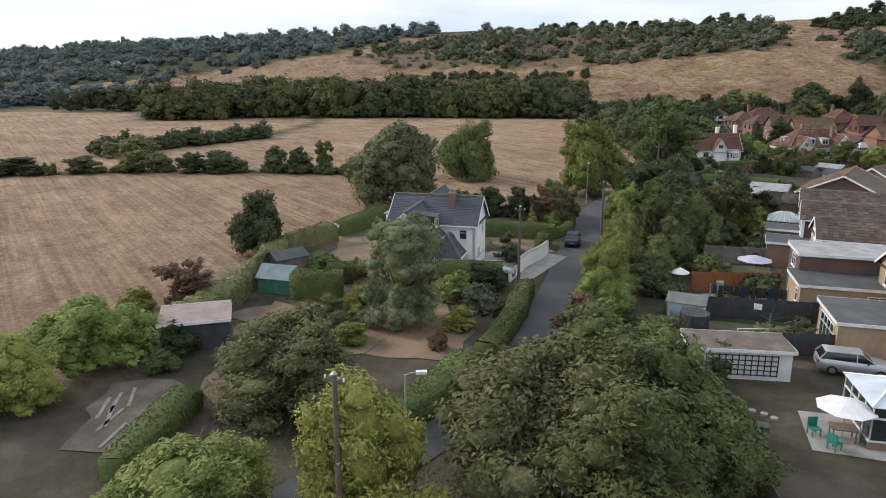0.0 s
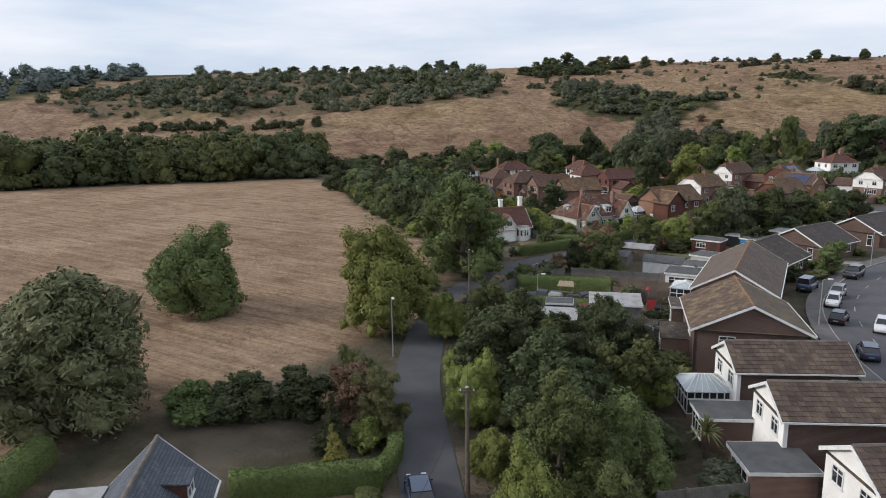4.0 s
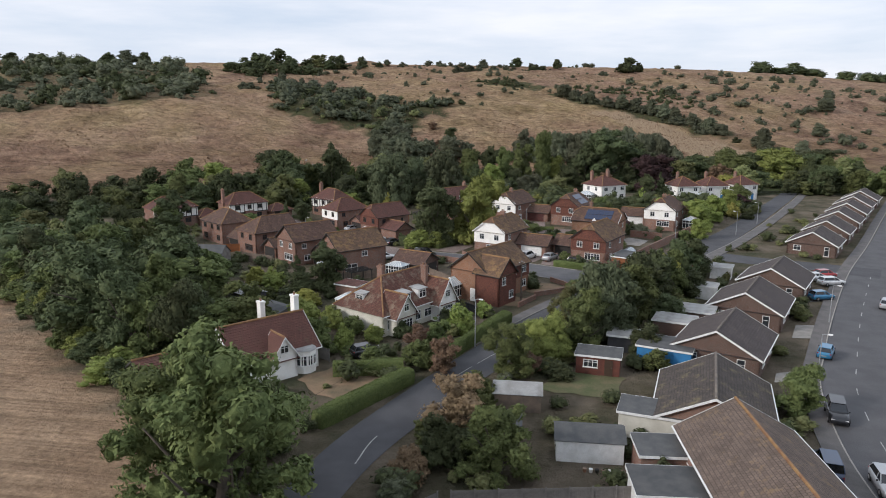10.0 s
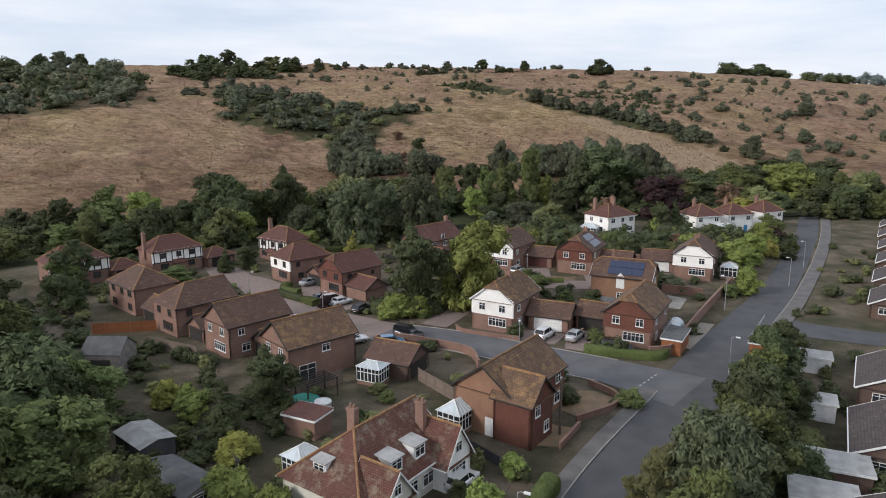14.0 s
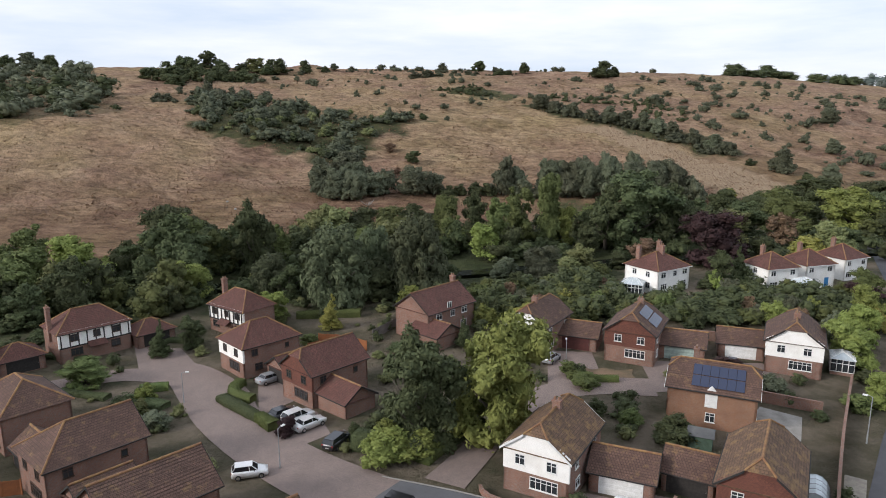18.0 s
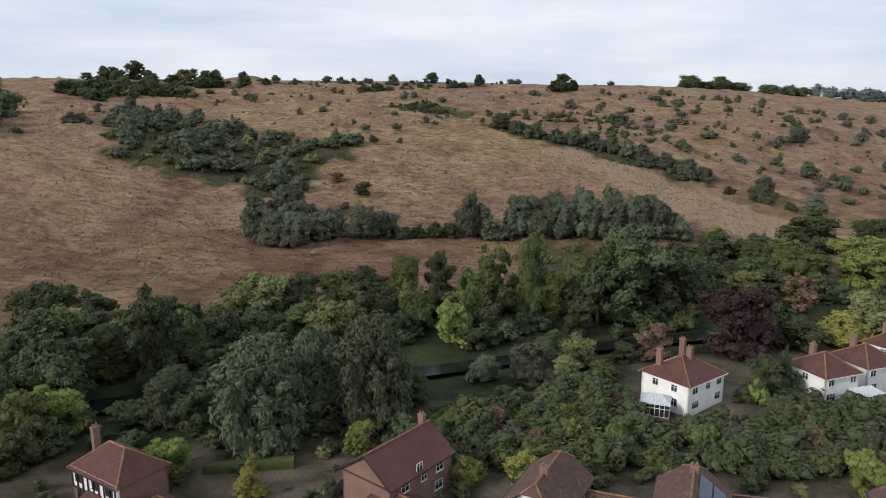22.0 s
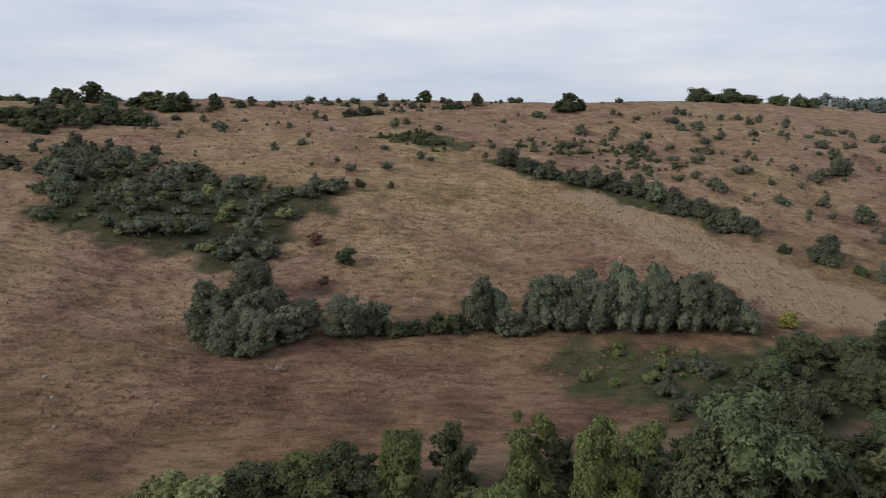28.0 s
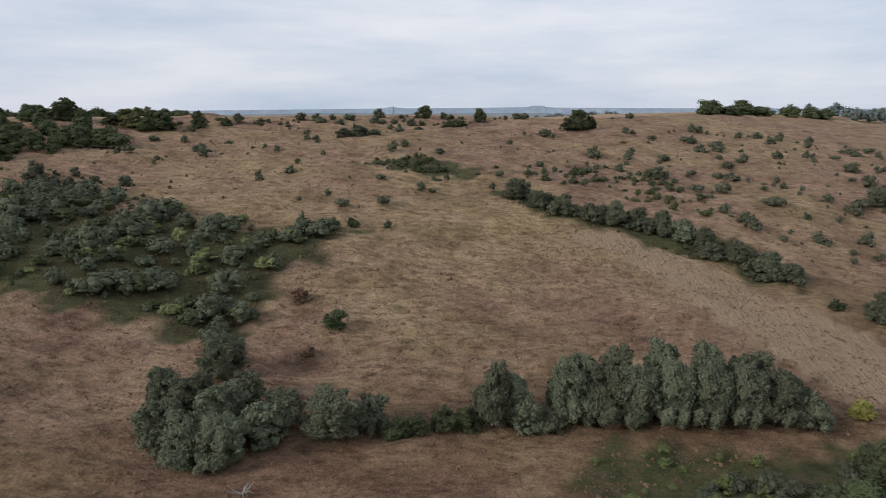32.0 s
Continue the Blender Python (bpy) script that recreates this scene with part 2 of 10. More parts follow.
def glassy(name, base=(0.03, 0.035, 0.04), rough=0.06):
    m = bpy.data.materials.new(name)
    m.use_nodes = True
    b = m.node_tree.nodes["Principled BSDF"]
    b.inputs["Base Color"].default_value, b.inputs["Roughness"].default_value = (*base, 1), rough
    b.inputs["Specular IOR Level"].default_value = 0.8
    return m


BRICK = bricked("red_brick", (0.27, 0.125, 0.083), (0.2, 0.092, 0.063), (0.24, 0.2, 0.17))
BRICK_DARK = bricked("brown_brick", (0.13, 0.065, 0.045), (0.085, 0.045, 0.035), (0.16, 0.13, 0.11))
BRICK_ORANGE = bricked("orange_brick", (0.29, 0.13, 0.066), (0.22, 0.1, 0.054), (0.28, 0.2, 0.15))
BRICK_BUFF = bricked("buff_brick", (0.42, 0.28, 0.14), (0.34, 0.22, 0.11), (0.36, 0.3, 0.24))
TILE_HUNG = bricked("hanging_tiles", (0.18, 0.068, 0.045), (0.13, 0.05, 0.035), (0.06, 0.025, 0.018), 0.17, 0.12, 0.008)
RENDER_WHITE = coloured("white_render", (0.87, 0.86, 0.82), (0.78, 0.76, 0.71), 0.7, 0.9, 0.15, vary=0.03)
RENDER_CREAM = coloured("cream_render", (0.62, 0.6, 0.52), (0.5, 0.48, 0.41), 0.7, 0.9, 0.15, vary=0.03)
PAINT_WHITE = coloured("white_paint", (0.78, 0.78, 0.76), (0.66, 0.66, 0.63), 2.0, 0.5, 0.05, vary=0.03)
PAINT_BLUE = coloured("blue_paint", (0.03, 0.19, 0.42), (0.03, 0.15, 0.33), 1.0, 0.6, 0.1)
TIMBER_BLACK = coloured("black_timber", (0.02, 0.018, 0.016), (0.035, 0.03, 0.027), 3.0, 0.8)
ROOF_BROWN = roofing("brown_tiles", (0.135, 0.076, 0.056), (0.27, 0.17, 0.075), 0.4)
ROOF_LICHEN = roofing("lichened_tiles", (0.165, 0.098, 0.06), (0.33, 0.2, 0.075), 0.6)
ROOF_TERRACE = roofing("weathered_brown_tiles", (0.165, 0.12, 0.094), (0.25, 0.165, 0.085), 0.35)
ROOF_MOTTLED = roofing("mottled_tiles", (0.16, 0.118, 0.08), (0.3, 0.205, 0.09), 0.5)
ROOF_DARK = roofing("dark_brown_tiles", (0.098, 0.078, 0.073), (0.17, 0.13, 0.09), 0.25)
ROOF_RED = roofing("red_tiles", (0.16, 0.068, 0.052), (0.13, 0.1, 0.06), 0.25, 0.2, 0.2)
ROOF_MOSSY = roofing("mossy_red_tiles", (0.16, 0.065, 0.045), (0.28, 0.24, 0.17), 0.6, 0.2, 0.2)
ROOF_GREY = roofing("grey_concrete_tiles", (0.085, 0.068, 0.058), (0.2, 0.16, 0.08), 0.45)
SLATE = roofing("slate", (0.11, 0.125, 0.15), (0.15, 0.165, 0.175), 0.2, 0.25, 0.2, 0.2)
RIDGE_TILE = coloured("ridge_tiles", (0.2, 0.1, 0.05), (0.3, 0.18, 0.07), 1.5, 0.85)
RIDGE_DARK = coloured("dark_ridge_tiles", (0.12, 0.1, 0.09), (0.2, 0.17, 0.13), 1.5, 0.85)
GLASS = glassy("window_glass")
GLASS_PALE = coloured("conservatory_glazing", (0.5, 0.55, 0.57), (0.4, 0.45, 0.46), 1.0, 0.15, 0.0)
SOLAR = glassy("solar_glass", (0.012, 0.022, 0.06), 0.12)
ASPHALT_CLOSE = coloured("pale_asphalt", (0.118, 0.117, 0.122), (0.092, 0.092, 0.097), 0.35, 0.9, 0.4, fine=16, vary=0)
ASPHALT = coloured("asphalt", (0.076, 0.076, 0.081), (0.057, 0.057, 0.062), 0.35, 0.9, 0.4, fine=18, vary=0)
ASPHALT_PALE = coloured("worn_asphalt", (0.1, 0.099, 0.103), (0.078, 0.077, 0.081), 0.35, 0.9, 0.4, fine=14, vary=0)
PAVING = bricked("block_paving", (0.27, 0.205, 0.175), (0.22, 0.168, 0.145), (0.14, 0.11, 0.1), 0.2, 0.1, 0.008, 0.9, 0.5, 0.3, 0.2)
PAVEMENT = coloured("pavement_tarmac", (0.14, 0.13, 0.125), (0.1, 0.095, 0.09), 0.6, 0.92, 0.3, fine=12, vary=0)
CONCRETE = coloured("concrete", (0.33, 0.31, 0.28), (0.24, 0.225, 0.2), 0.9, 0.9, 0.3)
GRAVEL = coloured("gravel", (0.3, 0.27, 0.22), (0.22, 0.19, 0.16), 1.5, 0.95, 0.6, fine=14)
LINE_WHITE = coloured("road_paint", (0.42, 0.42, 0.4), (0.2, 0.2, 0.19), 3.0, 0.7, 0.1)
LAWN = coloured("lawn", (0.075, 0.088, 0.034), (0.135, 0.115, 0.06), 0.5, 0.95, 0.5, fine=8)
LAWN_DRY = coloured("dry_lawn", (0.225, 0.15, 0.09), (0.12, 0.095, 0.055), 0.4, 0.95, 0.5, fine=8)
EARTH = coloured("bare_earth", (0.12, 0.09, 0.065), (0.17, 0.14, 0.11), 0.6, 0.95, 0.5, fine=9)
FENCE_WOOD = coloured("fence_wood", (0.2, 0.15, 0.115), (0.13, 0.105, 0.085), 1.5, 0.9, 0.4, fine=25)
FENCE_ORANGE = coloured("stained_fence_wood", (0.3, 0.11, 0.04), (0.22, 0.085, 0.035), 1.5, 0.85, 0.4, fine=25)
FENCE_GREY = coloured("weathered_fence_wood", (0.2, 0.185, 0.17), (0.13, 0.12, 0.11), 1.5, 0.92, 0.4, fine=25)
FENCE_DARK = coloured("dark_fence_wood", (0.045, 0.045, 0.05), (0.07, 0.068, 0.07), 1.5, 0.85, 0.3, fine=25)
POLE_WOOD = coloured("pole_wood", (0.1, 0.075, 0.055), (0.14, 0.115, 0.095), 2.0, 0.9, 0.4, fine=20)
BARK = coloured("bark", (0.085, 0.068, 0.052), (0.05, 0.042, 0.034), 3.0, 0.95, 0.8, fine=14)
BARK_PALE = coloured("dead_wood", (0.33, 0.3, 0.27), (0.24, 0.21, 0.18), 3.0, 0.95, 0.6, fine=14)
STEEL = coloured("galvanised_steel", (0.4, 0.41, 0.42), (0.3, 0.31, 0.32), 2.0, 0.5, 0.05, 0.4)
FELT = coloured("roofing_felt", (0.075, 0.078, 0.08), (0.11, 0.11, 0.108), 0.9, 0.92, 0.3, fine=20)
FELT_PALE = coloured("pale_roof_sheet", (0.36, 0.36, 0.35), (0.24, 0.235, 0.22), 0.8, 0.85, 0.2)
RUBBER = coloured("rubber", (0.015, 0.015, 0.016), None, 5, 0.8, 0.1)
PLASTIC_GREEN = coloured("green_cover", (0.03, 0.22, 0.17), None, 2, 0.5, 0.1)
PLASTIC_RED = coloured("red_cloth", (0.4, 0.03, 0.03), None, 2, 0.7, 0.1)
PLASTIC_BLUE = coloured("blue_plastic", (0.04, 0.2, 0.4), None, 2, 0.5, 0.1)
CLOTH_WHITE = coloured("white_canvas", (0.75, 0.74, 0.72), (0.62, 0.61, 0.6), 1.5, 0.8, 0.1)
CLOTH_LILAC = coloured("lilac_canvas", (0.45, 0.43, 0.52), (0.36, 0.34, 0.43), 1.5, 0.8, 0.1)
LEAF_MID = leafy("leaves_mid_green", (0.056, 0.078, 0.027), (0.148, 0.178, 0.064))
LEAF_BRIGHT = leafy("leaves_bright_green", (0.105, 0.145, 0.035), (0.260, 0.310, 0.091))
# dark green; the shade on the stream's trees is put into this colour too
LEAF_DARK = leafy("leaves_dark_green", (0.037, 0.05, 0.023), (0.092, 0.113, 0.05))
LEAF_WILLOW = leafy("leaves_willow_grey", (0.085, 0.1, 0.046), (0.2, 0.215, 0.11))
LEAF_YELLOW = leafy("leaves_yellow_green", (0.150, 0.165, 0.039), (0.340, 0.340, 0.091))
LEAF_RUST = leafy("leaves_turning_brown", (0.120, 0.080, 0.052), (0.240, 0.170, 0.098))
LEAF_OLIVE = leafy("leaves_olive_green", (0.085, 0.105, 0.039), (0.210, 0.225, 0.098))
LEAF_SALLOW = leafy("leaves_sallow_grey", (0.062, 0.075, 0.045), (0.158, 0.172, 0.108))
LEAF_OSIER = leafy("leaves_dark_willow", (0.05, 0.066, 0.034), (0.125, 0.15, 0.08))
LEAF_MAPLE = leafy("leaves_green_turning", (0.070, 0.085, 0.029), (0.170, 0.160, 0.072))
# leaves of distant woods, with aerial haze mixed into the colour
LEAF_HAZE = leafy("leaves_hazed_blue_green", (0.09, 0.115, 0.105), (0.15, 0.178, 0.165))
LEAF_PURPLE = leafy("leaves_purple", (0.032, 0.02, 0.019), (0.068, 0.04, 0.036))
LEAF_HEDGE = leafy("leaves_clipped_hedge", (0.050, 0.076, 0.023), (0.125, 0.155, 0.052))
SCRUB = leafy("leaves_scrub", (0.045, 0.056, 0.034), (0.122, 0.134, 0.083))
WATER = glassy("stream_water", (0.012, 0.014, 0.011), 0.22)
WATER.node_tree.nodes["Principled BSDF"].inputs["Specular IOR Level"].default_value = 0.3


# ---- building blocks ----
class Shape:
    """Gathers corners and faces of one mesh; every face carries flat UVs in metres."""

    def __init__(self):
        self.v, self.f, self.uv = [], [], []

    def face(self, pts, u=None):
        k = len(self.v)
        pts = [Vector(p) for p in pts]
        self.v += [tuple(p) for p in pts]
        self.f.append(tuple(range(k, k + len(pts))))
        nrm = (pts[1] - pts[0]).cross(pts[2] - pts[0])
        nrm = nrm.normalized() if nrm.length > 1e-9 else Vector((0, 0, 1))
        if abs(nrm.z) > 0.999:
            a, b = Vector((1, 0, 0)), Vector((0, 1, 0))
        else:
            a = Vector((0, 0, 1)).cross(nrm).normalized()
            b = nrm.cross(a)
        if u:
            a = Vector(u).normalized()
            b = nrm.cross(a)
        self.uv += [(p.dot(a), p.dot(b)) for p in pts]
        return self

    def box(self, x0, y0, z0, x1, y1, z1, m=None):
        c = [Vector((x, y, z)) for x in (x0, x1) for y in (y0, y1) for z in (z0, z1)]
        if m is not None:
            c = [m @ p for p in c]
        for q in ((0, 1, 3, 2), (4, 6, 7, 5), (0, 4, 5, 1), (2, 3, 7, 6), (0, 2, 6, 4), (1, 5, 7, 3)):
            self.face([c[i] for i in q])
        return self

    def slab(self, pts, thick):
        """A flat plate below the given corners (in order, seen from its outer side)."""
        p = [Vector(q) for q in pts]
        nrm = (p[1] - p[0]).cross(p[2] - p[0]).normalized()
        q = [a - nrm * thick for a in p]
        self.face(p).face(q[::-1])
        for i in range(len(p)):
            j = (i + 1) % len(p)
            self.face([p[i], q[i], q[j], p[j]])
        return self

    def tube(self, pts, radii, sides=8, cap=True):
        rings = []
        for i, p in enumerate(pts):
            p = Vector(p)
            a, b = Vector(pts[max(i - 1, 0)]), Vector(pts[min(i + 1, len(pts) - 1)])
            d = (b - a).normalized()
            s = d.cross(Vector((0.31, 0.17, 0.93)) if abs(d.z) < 0.9 else Vector((1, 0, 0))).normalized()
            t = d.cross(s)
            k = len(self.v)
            for j in range(sides):
                w = 2 * math.pi * j / sides
                self.v.append(tuple(p + radii[i] * (math.cos(w) * s + math.sin(w) * t)))
            rings.append(k)
        for r0, r1 in zip(rings, rings[1:]):
            for j in range(sides):
                h = (j + 1) % sides
                self.f.append((r0 + j, r0 + h, r1 + h, r1 + j))
                self.uv += [(j, 0), (j + 1, 0), (j + 1, 1), (j, 1)]
        if cap:
            for r, rev in ((rings[0], True), (rings[-1], False)):
                q = tuple(range(r, r + sides))
                self.f.append(q[::-1] if rev else q)
                self.uv += [(0, 0)] * sides
        return self

    def mesh(self, name, mat, smooth=False):
        me = bpy.data.meshes.new(name)
        me.from_pydata(self.v, [], self.f)
        if len(self.uv) == sum(len(q) for q in self.f):
            me.uv_layers.new(name="UVMap").data.foreach_set("uv", [c for p in self.uv for c in p])
        me.materials.append(mat)
        if smooth:
            me.polygons.foreach_set("use_smooth", [True] * len(me.polygons))
        me.update()
        return me


def part(name, shape, mat, parent=None, label="", smooth=False):
    """Links a shape as one mesh object under a thing or a part."""
    ob = new(name, shape.mesh(name, mat, smooth) if isinstance(shape, Shape) else shape)
    ob.parent = parent
    return tagged(ob, label)


def thing(name, m, label, category, group="", kind=""):
    ob = new(name)
    ob.empty_display_size = 0.5
    ob.matrix_world = m
    return tagged(ob, label, category, group, kind)


def rest(x, y, turn=0.0, lift=0.0):
    """A pose on the ground."""
    return pose(x, y, float(height(x, y)) + lift, 0, 0, turn)

# ---- the ground: one sheet to the horizon ----
def axis(edges):
    out = []
    for a, b, step in edges:
        out += list(np.arange(a, b, step))
    return np.array(out + [edges[-1][1]])


FIELD = [(-46, 3), (-58, 15.5), (-64.5, 20), (-71.5, 25), (-75.4, 33), (-82.2, 45.5), (-80, 58), (-76, 70), (-78, 84), (-91.5, 112), (-97, 122), (-135, 149), (-196, 202), (-221, 214), (-262, 166), (-300, 110), (-311, 57), (-380, 66), (-439, 16), (-460, -120), (-60, -120)]


def inside(x, y, poly):
    r = np.zeros(np.shape(x), bool)
    for (ax, ay), (bx, by) in zip(poly, poly[1:] + poly[:1]):
        if ay != by:
            r ^= ((ay > y) != (by > y)) & (x < (bx - ax) * (y - ay) / (by - ay) + ax)
    return r


gx = axis([(-4000, -1200, 200), (-1200, -600, 30), (-600, -420, 10), (-420, 320, 4), (320, 700, 12), (700, 1500, 50), (1500, 4200, 180)])
gy = axis([(-700, -100, 60), (-100, 0, 10), (0, 820, 4), (820, 1200, 10), (1200, 1800, 40), (1800, 4400, 200)])
GX, GY = np.meshgrid(gx, gy)
GZ = height(GX, GY)
nx, ny = len(gx), len(gy)
ids = np.arange(nx * ny).reshape(ny, nx)
quads = np.stack([ids[:-1, :-1], ids[:-1, 1:], ids[1:, 1:], ids[1:, :-1]], -1).reshape(-1, 4)
gme = bpy.data.meshes.new("ground")
gme.from_pydata(np.stack([GX, GY, GZ], -1).reshape(-1, 3).tolist(), [], quads.tolist())
gme.polygons.foreach_set("use_smooth", [True] * len(gme.polygons))
zone = gme.color_attributes.new("zone", "FLOAT_COLOR", "POINT")
stubble = inside(GX, GY, FIELD).astype(float)
dfoot, sfoot = from_line(GX, GY, FOOT)
hill = np.clip(np.where(sfoot < 0, dfoot, -dfoot) / 30 + 1.9, 0, 1)
far = ((GX < -420) & (sfoot > 0)).astype(float)
brow, sbrow = from_line(GX, GY, RIDGE)
crop = ((sbrow < 0) & (brow > 12)).astype(float)
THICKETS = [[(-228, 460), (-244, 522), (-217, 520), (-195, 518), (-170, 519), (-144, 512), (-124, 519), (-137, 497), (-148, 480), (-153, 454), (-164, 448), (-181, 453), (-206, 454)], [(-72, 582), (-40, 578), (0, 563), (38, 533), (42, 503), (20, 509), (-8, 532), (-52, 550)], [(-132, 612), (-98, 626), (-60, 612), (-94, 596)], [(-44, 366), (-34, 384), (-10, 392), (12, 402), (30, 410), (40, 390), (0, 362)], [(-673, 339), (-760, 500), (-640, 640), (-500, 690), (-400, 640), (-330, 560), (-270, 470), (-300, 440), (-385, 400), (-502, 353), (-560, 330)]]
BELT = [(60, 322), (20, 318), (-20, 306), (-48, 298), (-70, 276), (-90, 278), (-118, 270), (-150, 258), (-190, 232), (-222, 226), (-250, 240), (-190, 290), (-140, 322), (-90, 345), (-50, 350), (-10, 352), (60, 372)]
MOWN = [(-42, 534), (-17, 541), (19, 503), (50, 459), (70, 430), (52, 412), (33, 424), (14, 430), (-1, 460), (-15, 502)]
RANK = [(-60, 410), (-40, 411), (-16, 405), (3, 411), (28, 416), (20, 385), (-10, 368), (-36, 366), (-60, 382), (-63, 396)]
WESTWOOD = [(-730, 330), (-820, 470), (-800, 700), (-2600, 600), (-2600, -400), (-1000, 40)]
# belt floor: dark green growth, with the trees' shade added to its colour
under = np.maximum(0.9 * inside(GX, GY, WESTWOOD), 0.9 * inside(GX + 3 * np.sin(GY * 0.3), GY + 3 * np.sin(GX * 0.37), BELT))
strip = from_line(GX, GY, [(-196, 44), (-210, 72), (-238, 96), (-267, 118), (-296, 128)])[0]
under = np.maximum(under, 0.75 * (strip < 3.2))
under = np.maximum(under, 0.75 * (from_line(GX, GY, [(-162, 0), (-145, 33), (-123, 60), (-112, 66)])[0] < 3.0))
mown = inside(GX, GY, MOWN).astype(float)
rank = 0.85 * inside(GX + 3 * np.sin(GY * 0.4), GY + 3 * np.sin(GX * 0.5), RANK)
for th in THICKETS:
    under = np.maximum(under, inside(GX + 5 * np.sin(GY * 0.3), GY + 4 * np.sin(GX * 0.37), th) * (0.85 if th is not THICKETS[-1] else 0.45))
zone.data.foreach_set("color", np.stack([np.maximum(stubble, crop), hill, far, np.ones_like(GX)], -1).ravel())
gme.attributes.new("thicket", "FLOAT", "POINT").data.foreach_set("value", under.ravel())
# browner grass towards the foot, its colour also dimmed for lens vignetting
gme.attributes.new("lower_slope", "FLOAT", "POINT").data.foreach_set("value", np.clip(1.25 - np.where(sfoot < 0, dfoot, 0) / 62, 0, 1).ravel())
gme.attributes.new("mown", "FLOAT", "POINT").data.foreach_set("value", mown.ravel())
gme.attributes.new("rank", "FLOAT", "POINT").data.foreach_set("value", rank.ravel())
gmat = bpy.data.materials.new("ground")
gmat.use_nodes = True
n, l = gmat.node_tree.nodes, gmat.node_tree.links
b = n["Principled BSDF"]
at = n.new("ShaderNodeAttribute")
at.attribute_name = "zone"
sep = n.new("ShaderNodeSeparateColor")
l.new(at.outputs["Color"], sep.inputs["Color"])
co = n.new("ShaderNodeTexCoord")


def g_noise(scale, detail=5, stretch=None, rough=0.55):
    no = n.new("ShaderNodeTexNoise")
    no.inputs["Scale"].default_value, no.inputs["Detail"].default_value, no.inputs["Roughness"].default_value = scale, detail, rough
    if stretch:
        mp = n.new("ShaderNodeMapping")
        mp.inputs["Scale"].default_value, mp.inputs["Rotation"].default_value = stretch[0], (0, 0, radians(stretch[1]))
        l.new(co.outputs["Object"], mp.inputs["Vector"])
        l.new(mp.outputs["Vector"], no.inputs["Vector"])
    else:
        l.new(co.outputs["Object"], no.inputs["Vector"])
    return no.outputs["Fac"]


def g_ramp(fac, stops):
    r = n.new("ShaderNodeValToRGB")
    while len(r.color_ramp.elements) < len(stops):
        r.color_ramp.elements.new(0.5)
    for e, (p, c) in zip(r.color_ramp.elements, stops):
        e.position, e.color = p, (*c, 1)
    l.new(fac, r.inputs["Fac"])
    return r.outputs["Color"]


def g_mix(fac, a, c, kind="MIX"):
    mx = n.new("ShaderNodeMix")
    mx.data_type, mx.blend_type = "RGBA", kind
    for s, v in ((mx.inputs["Factor"], fac), (mx.inputs["A"], a), (mx.inputs["B"], c)):
        if isinstance(v, (int, float)):
            s.default_value = v
        else:
            l.new(v, s)
    return mx.outputs["Result"]


village = g_ramp(g_noise(0.12, 8, rough=0.65), [(0.33, (0.06, 0.068, 0.036)), (0.48, (0.125, 0.108, 0.072)), (0.62, (0.205, 0.168, 0.126))])
straw = g_ramp(g_noise(0.05, 8, rough=0.6), [(0.3, (0.3, 0.2, 0.126)), (0.5, (0.39, 0.272, 0.178)), (0.68, (0.46, 0.335, 0.225))])
rows_ = g_ramp(g_noise(0.5, 3, ((0.05, 1.5, 1), 39)), [(0.36, (0.82, 0.81, 0.8)), (0.62, (1.09, 1.08, 1.07))])
drills = g_ramp(g_noise(1.3, 2, ((0.03, 2.0, 1), 39)), [(0.4, (0.88, 0.87, 0.86)), (0.6, (1.08, 1.08, 1.08))])
rows_ = g_mix(1.0, rows_, drills, "MULTIPLY")
tuft = g_ramp(g_noise(1.6, 5, rough=0.7), [(0.3, (0.7, 0.7, 0.7)), (0.7, (1.26, 1.24, 1.22))])
blotch = g_ramp(g_noise(0.28, 9, ((0.7, 1.2, 1), 30), 0.74), [(0.36, (0.66, 0.64, 0.62)), (0.5, (1, 1, 1)), (0.66, (1.16, 1.15, 1.13))])
straw = g_mix(1.0, g_mix(1.0, g_mix(1.0, straw, rows_, "MULTIPLY"), blotch, "MULTIPLY"), tuft, "MULTIPLY")
pink = g_ramp(g_noise(0.05, 9, rough=0.66), [(0.32, (0.132, 0.084, 0.058)), (0.47, (0.242, 0.155, 0.107)), (0.6, (0.319, 0.220, 0.152)), (0.75, (0.187, 0.132, 0.085))])
hay = g_ramp(g_noise(0.06, 9, rough=0.66), [(0.32, (0.152, 0.117, 0.058)), (0.47, (0.269, 0.201, 0.105)), (0.6, (0.386, 0.292, 0.17)), (0.75, (0.175, 0.152, 0.07))])
dry = g_mix(g_ramp(g_noise(0.012, 7, rough=0.65), [(0.42, (0, 0, 0)), (0.68, (1, 1, 1))]), pink, hay)
wisps = g_ramp(g_noise(0.3, 10, ((0.75, 1.35, 1), 12), 0.78), [(0.36, (0.55, 0.54, 0.52)), (0.5, (1, 1, 1)), (0.64, (1.25, 1.23, 1.2))])
sheep = g_ramp(g_noise(0.32, 5, ((0.45, 1.5, 1), -8), 0.62), [(0.38, (0.74, 0.72, 0.7)), (0.48, (1.03, 1.02, 1.01)), (0.7, (1.1, 1.09, 1.07))])
dry = g_mix(1.0, g_mix(1.0, g_mix(1.0, dry, wisps, "MULTIPLY"), sheep, "MULTIPLY"), tuft, "MULTIPLY")
low_at = n.new("ShaderNodeAttribute")
low_at.attribute_name = "lower_slope"
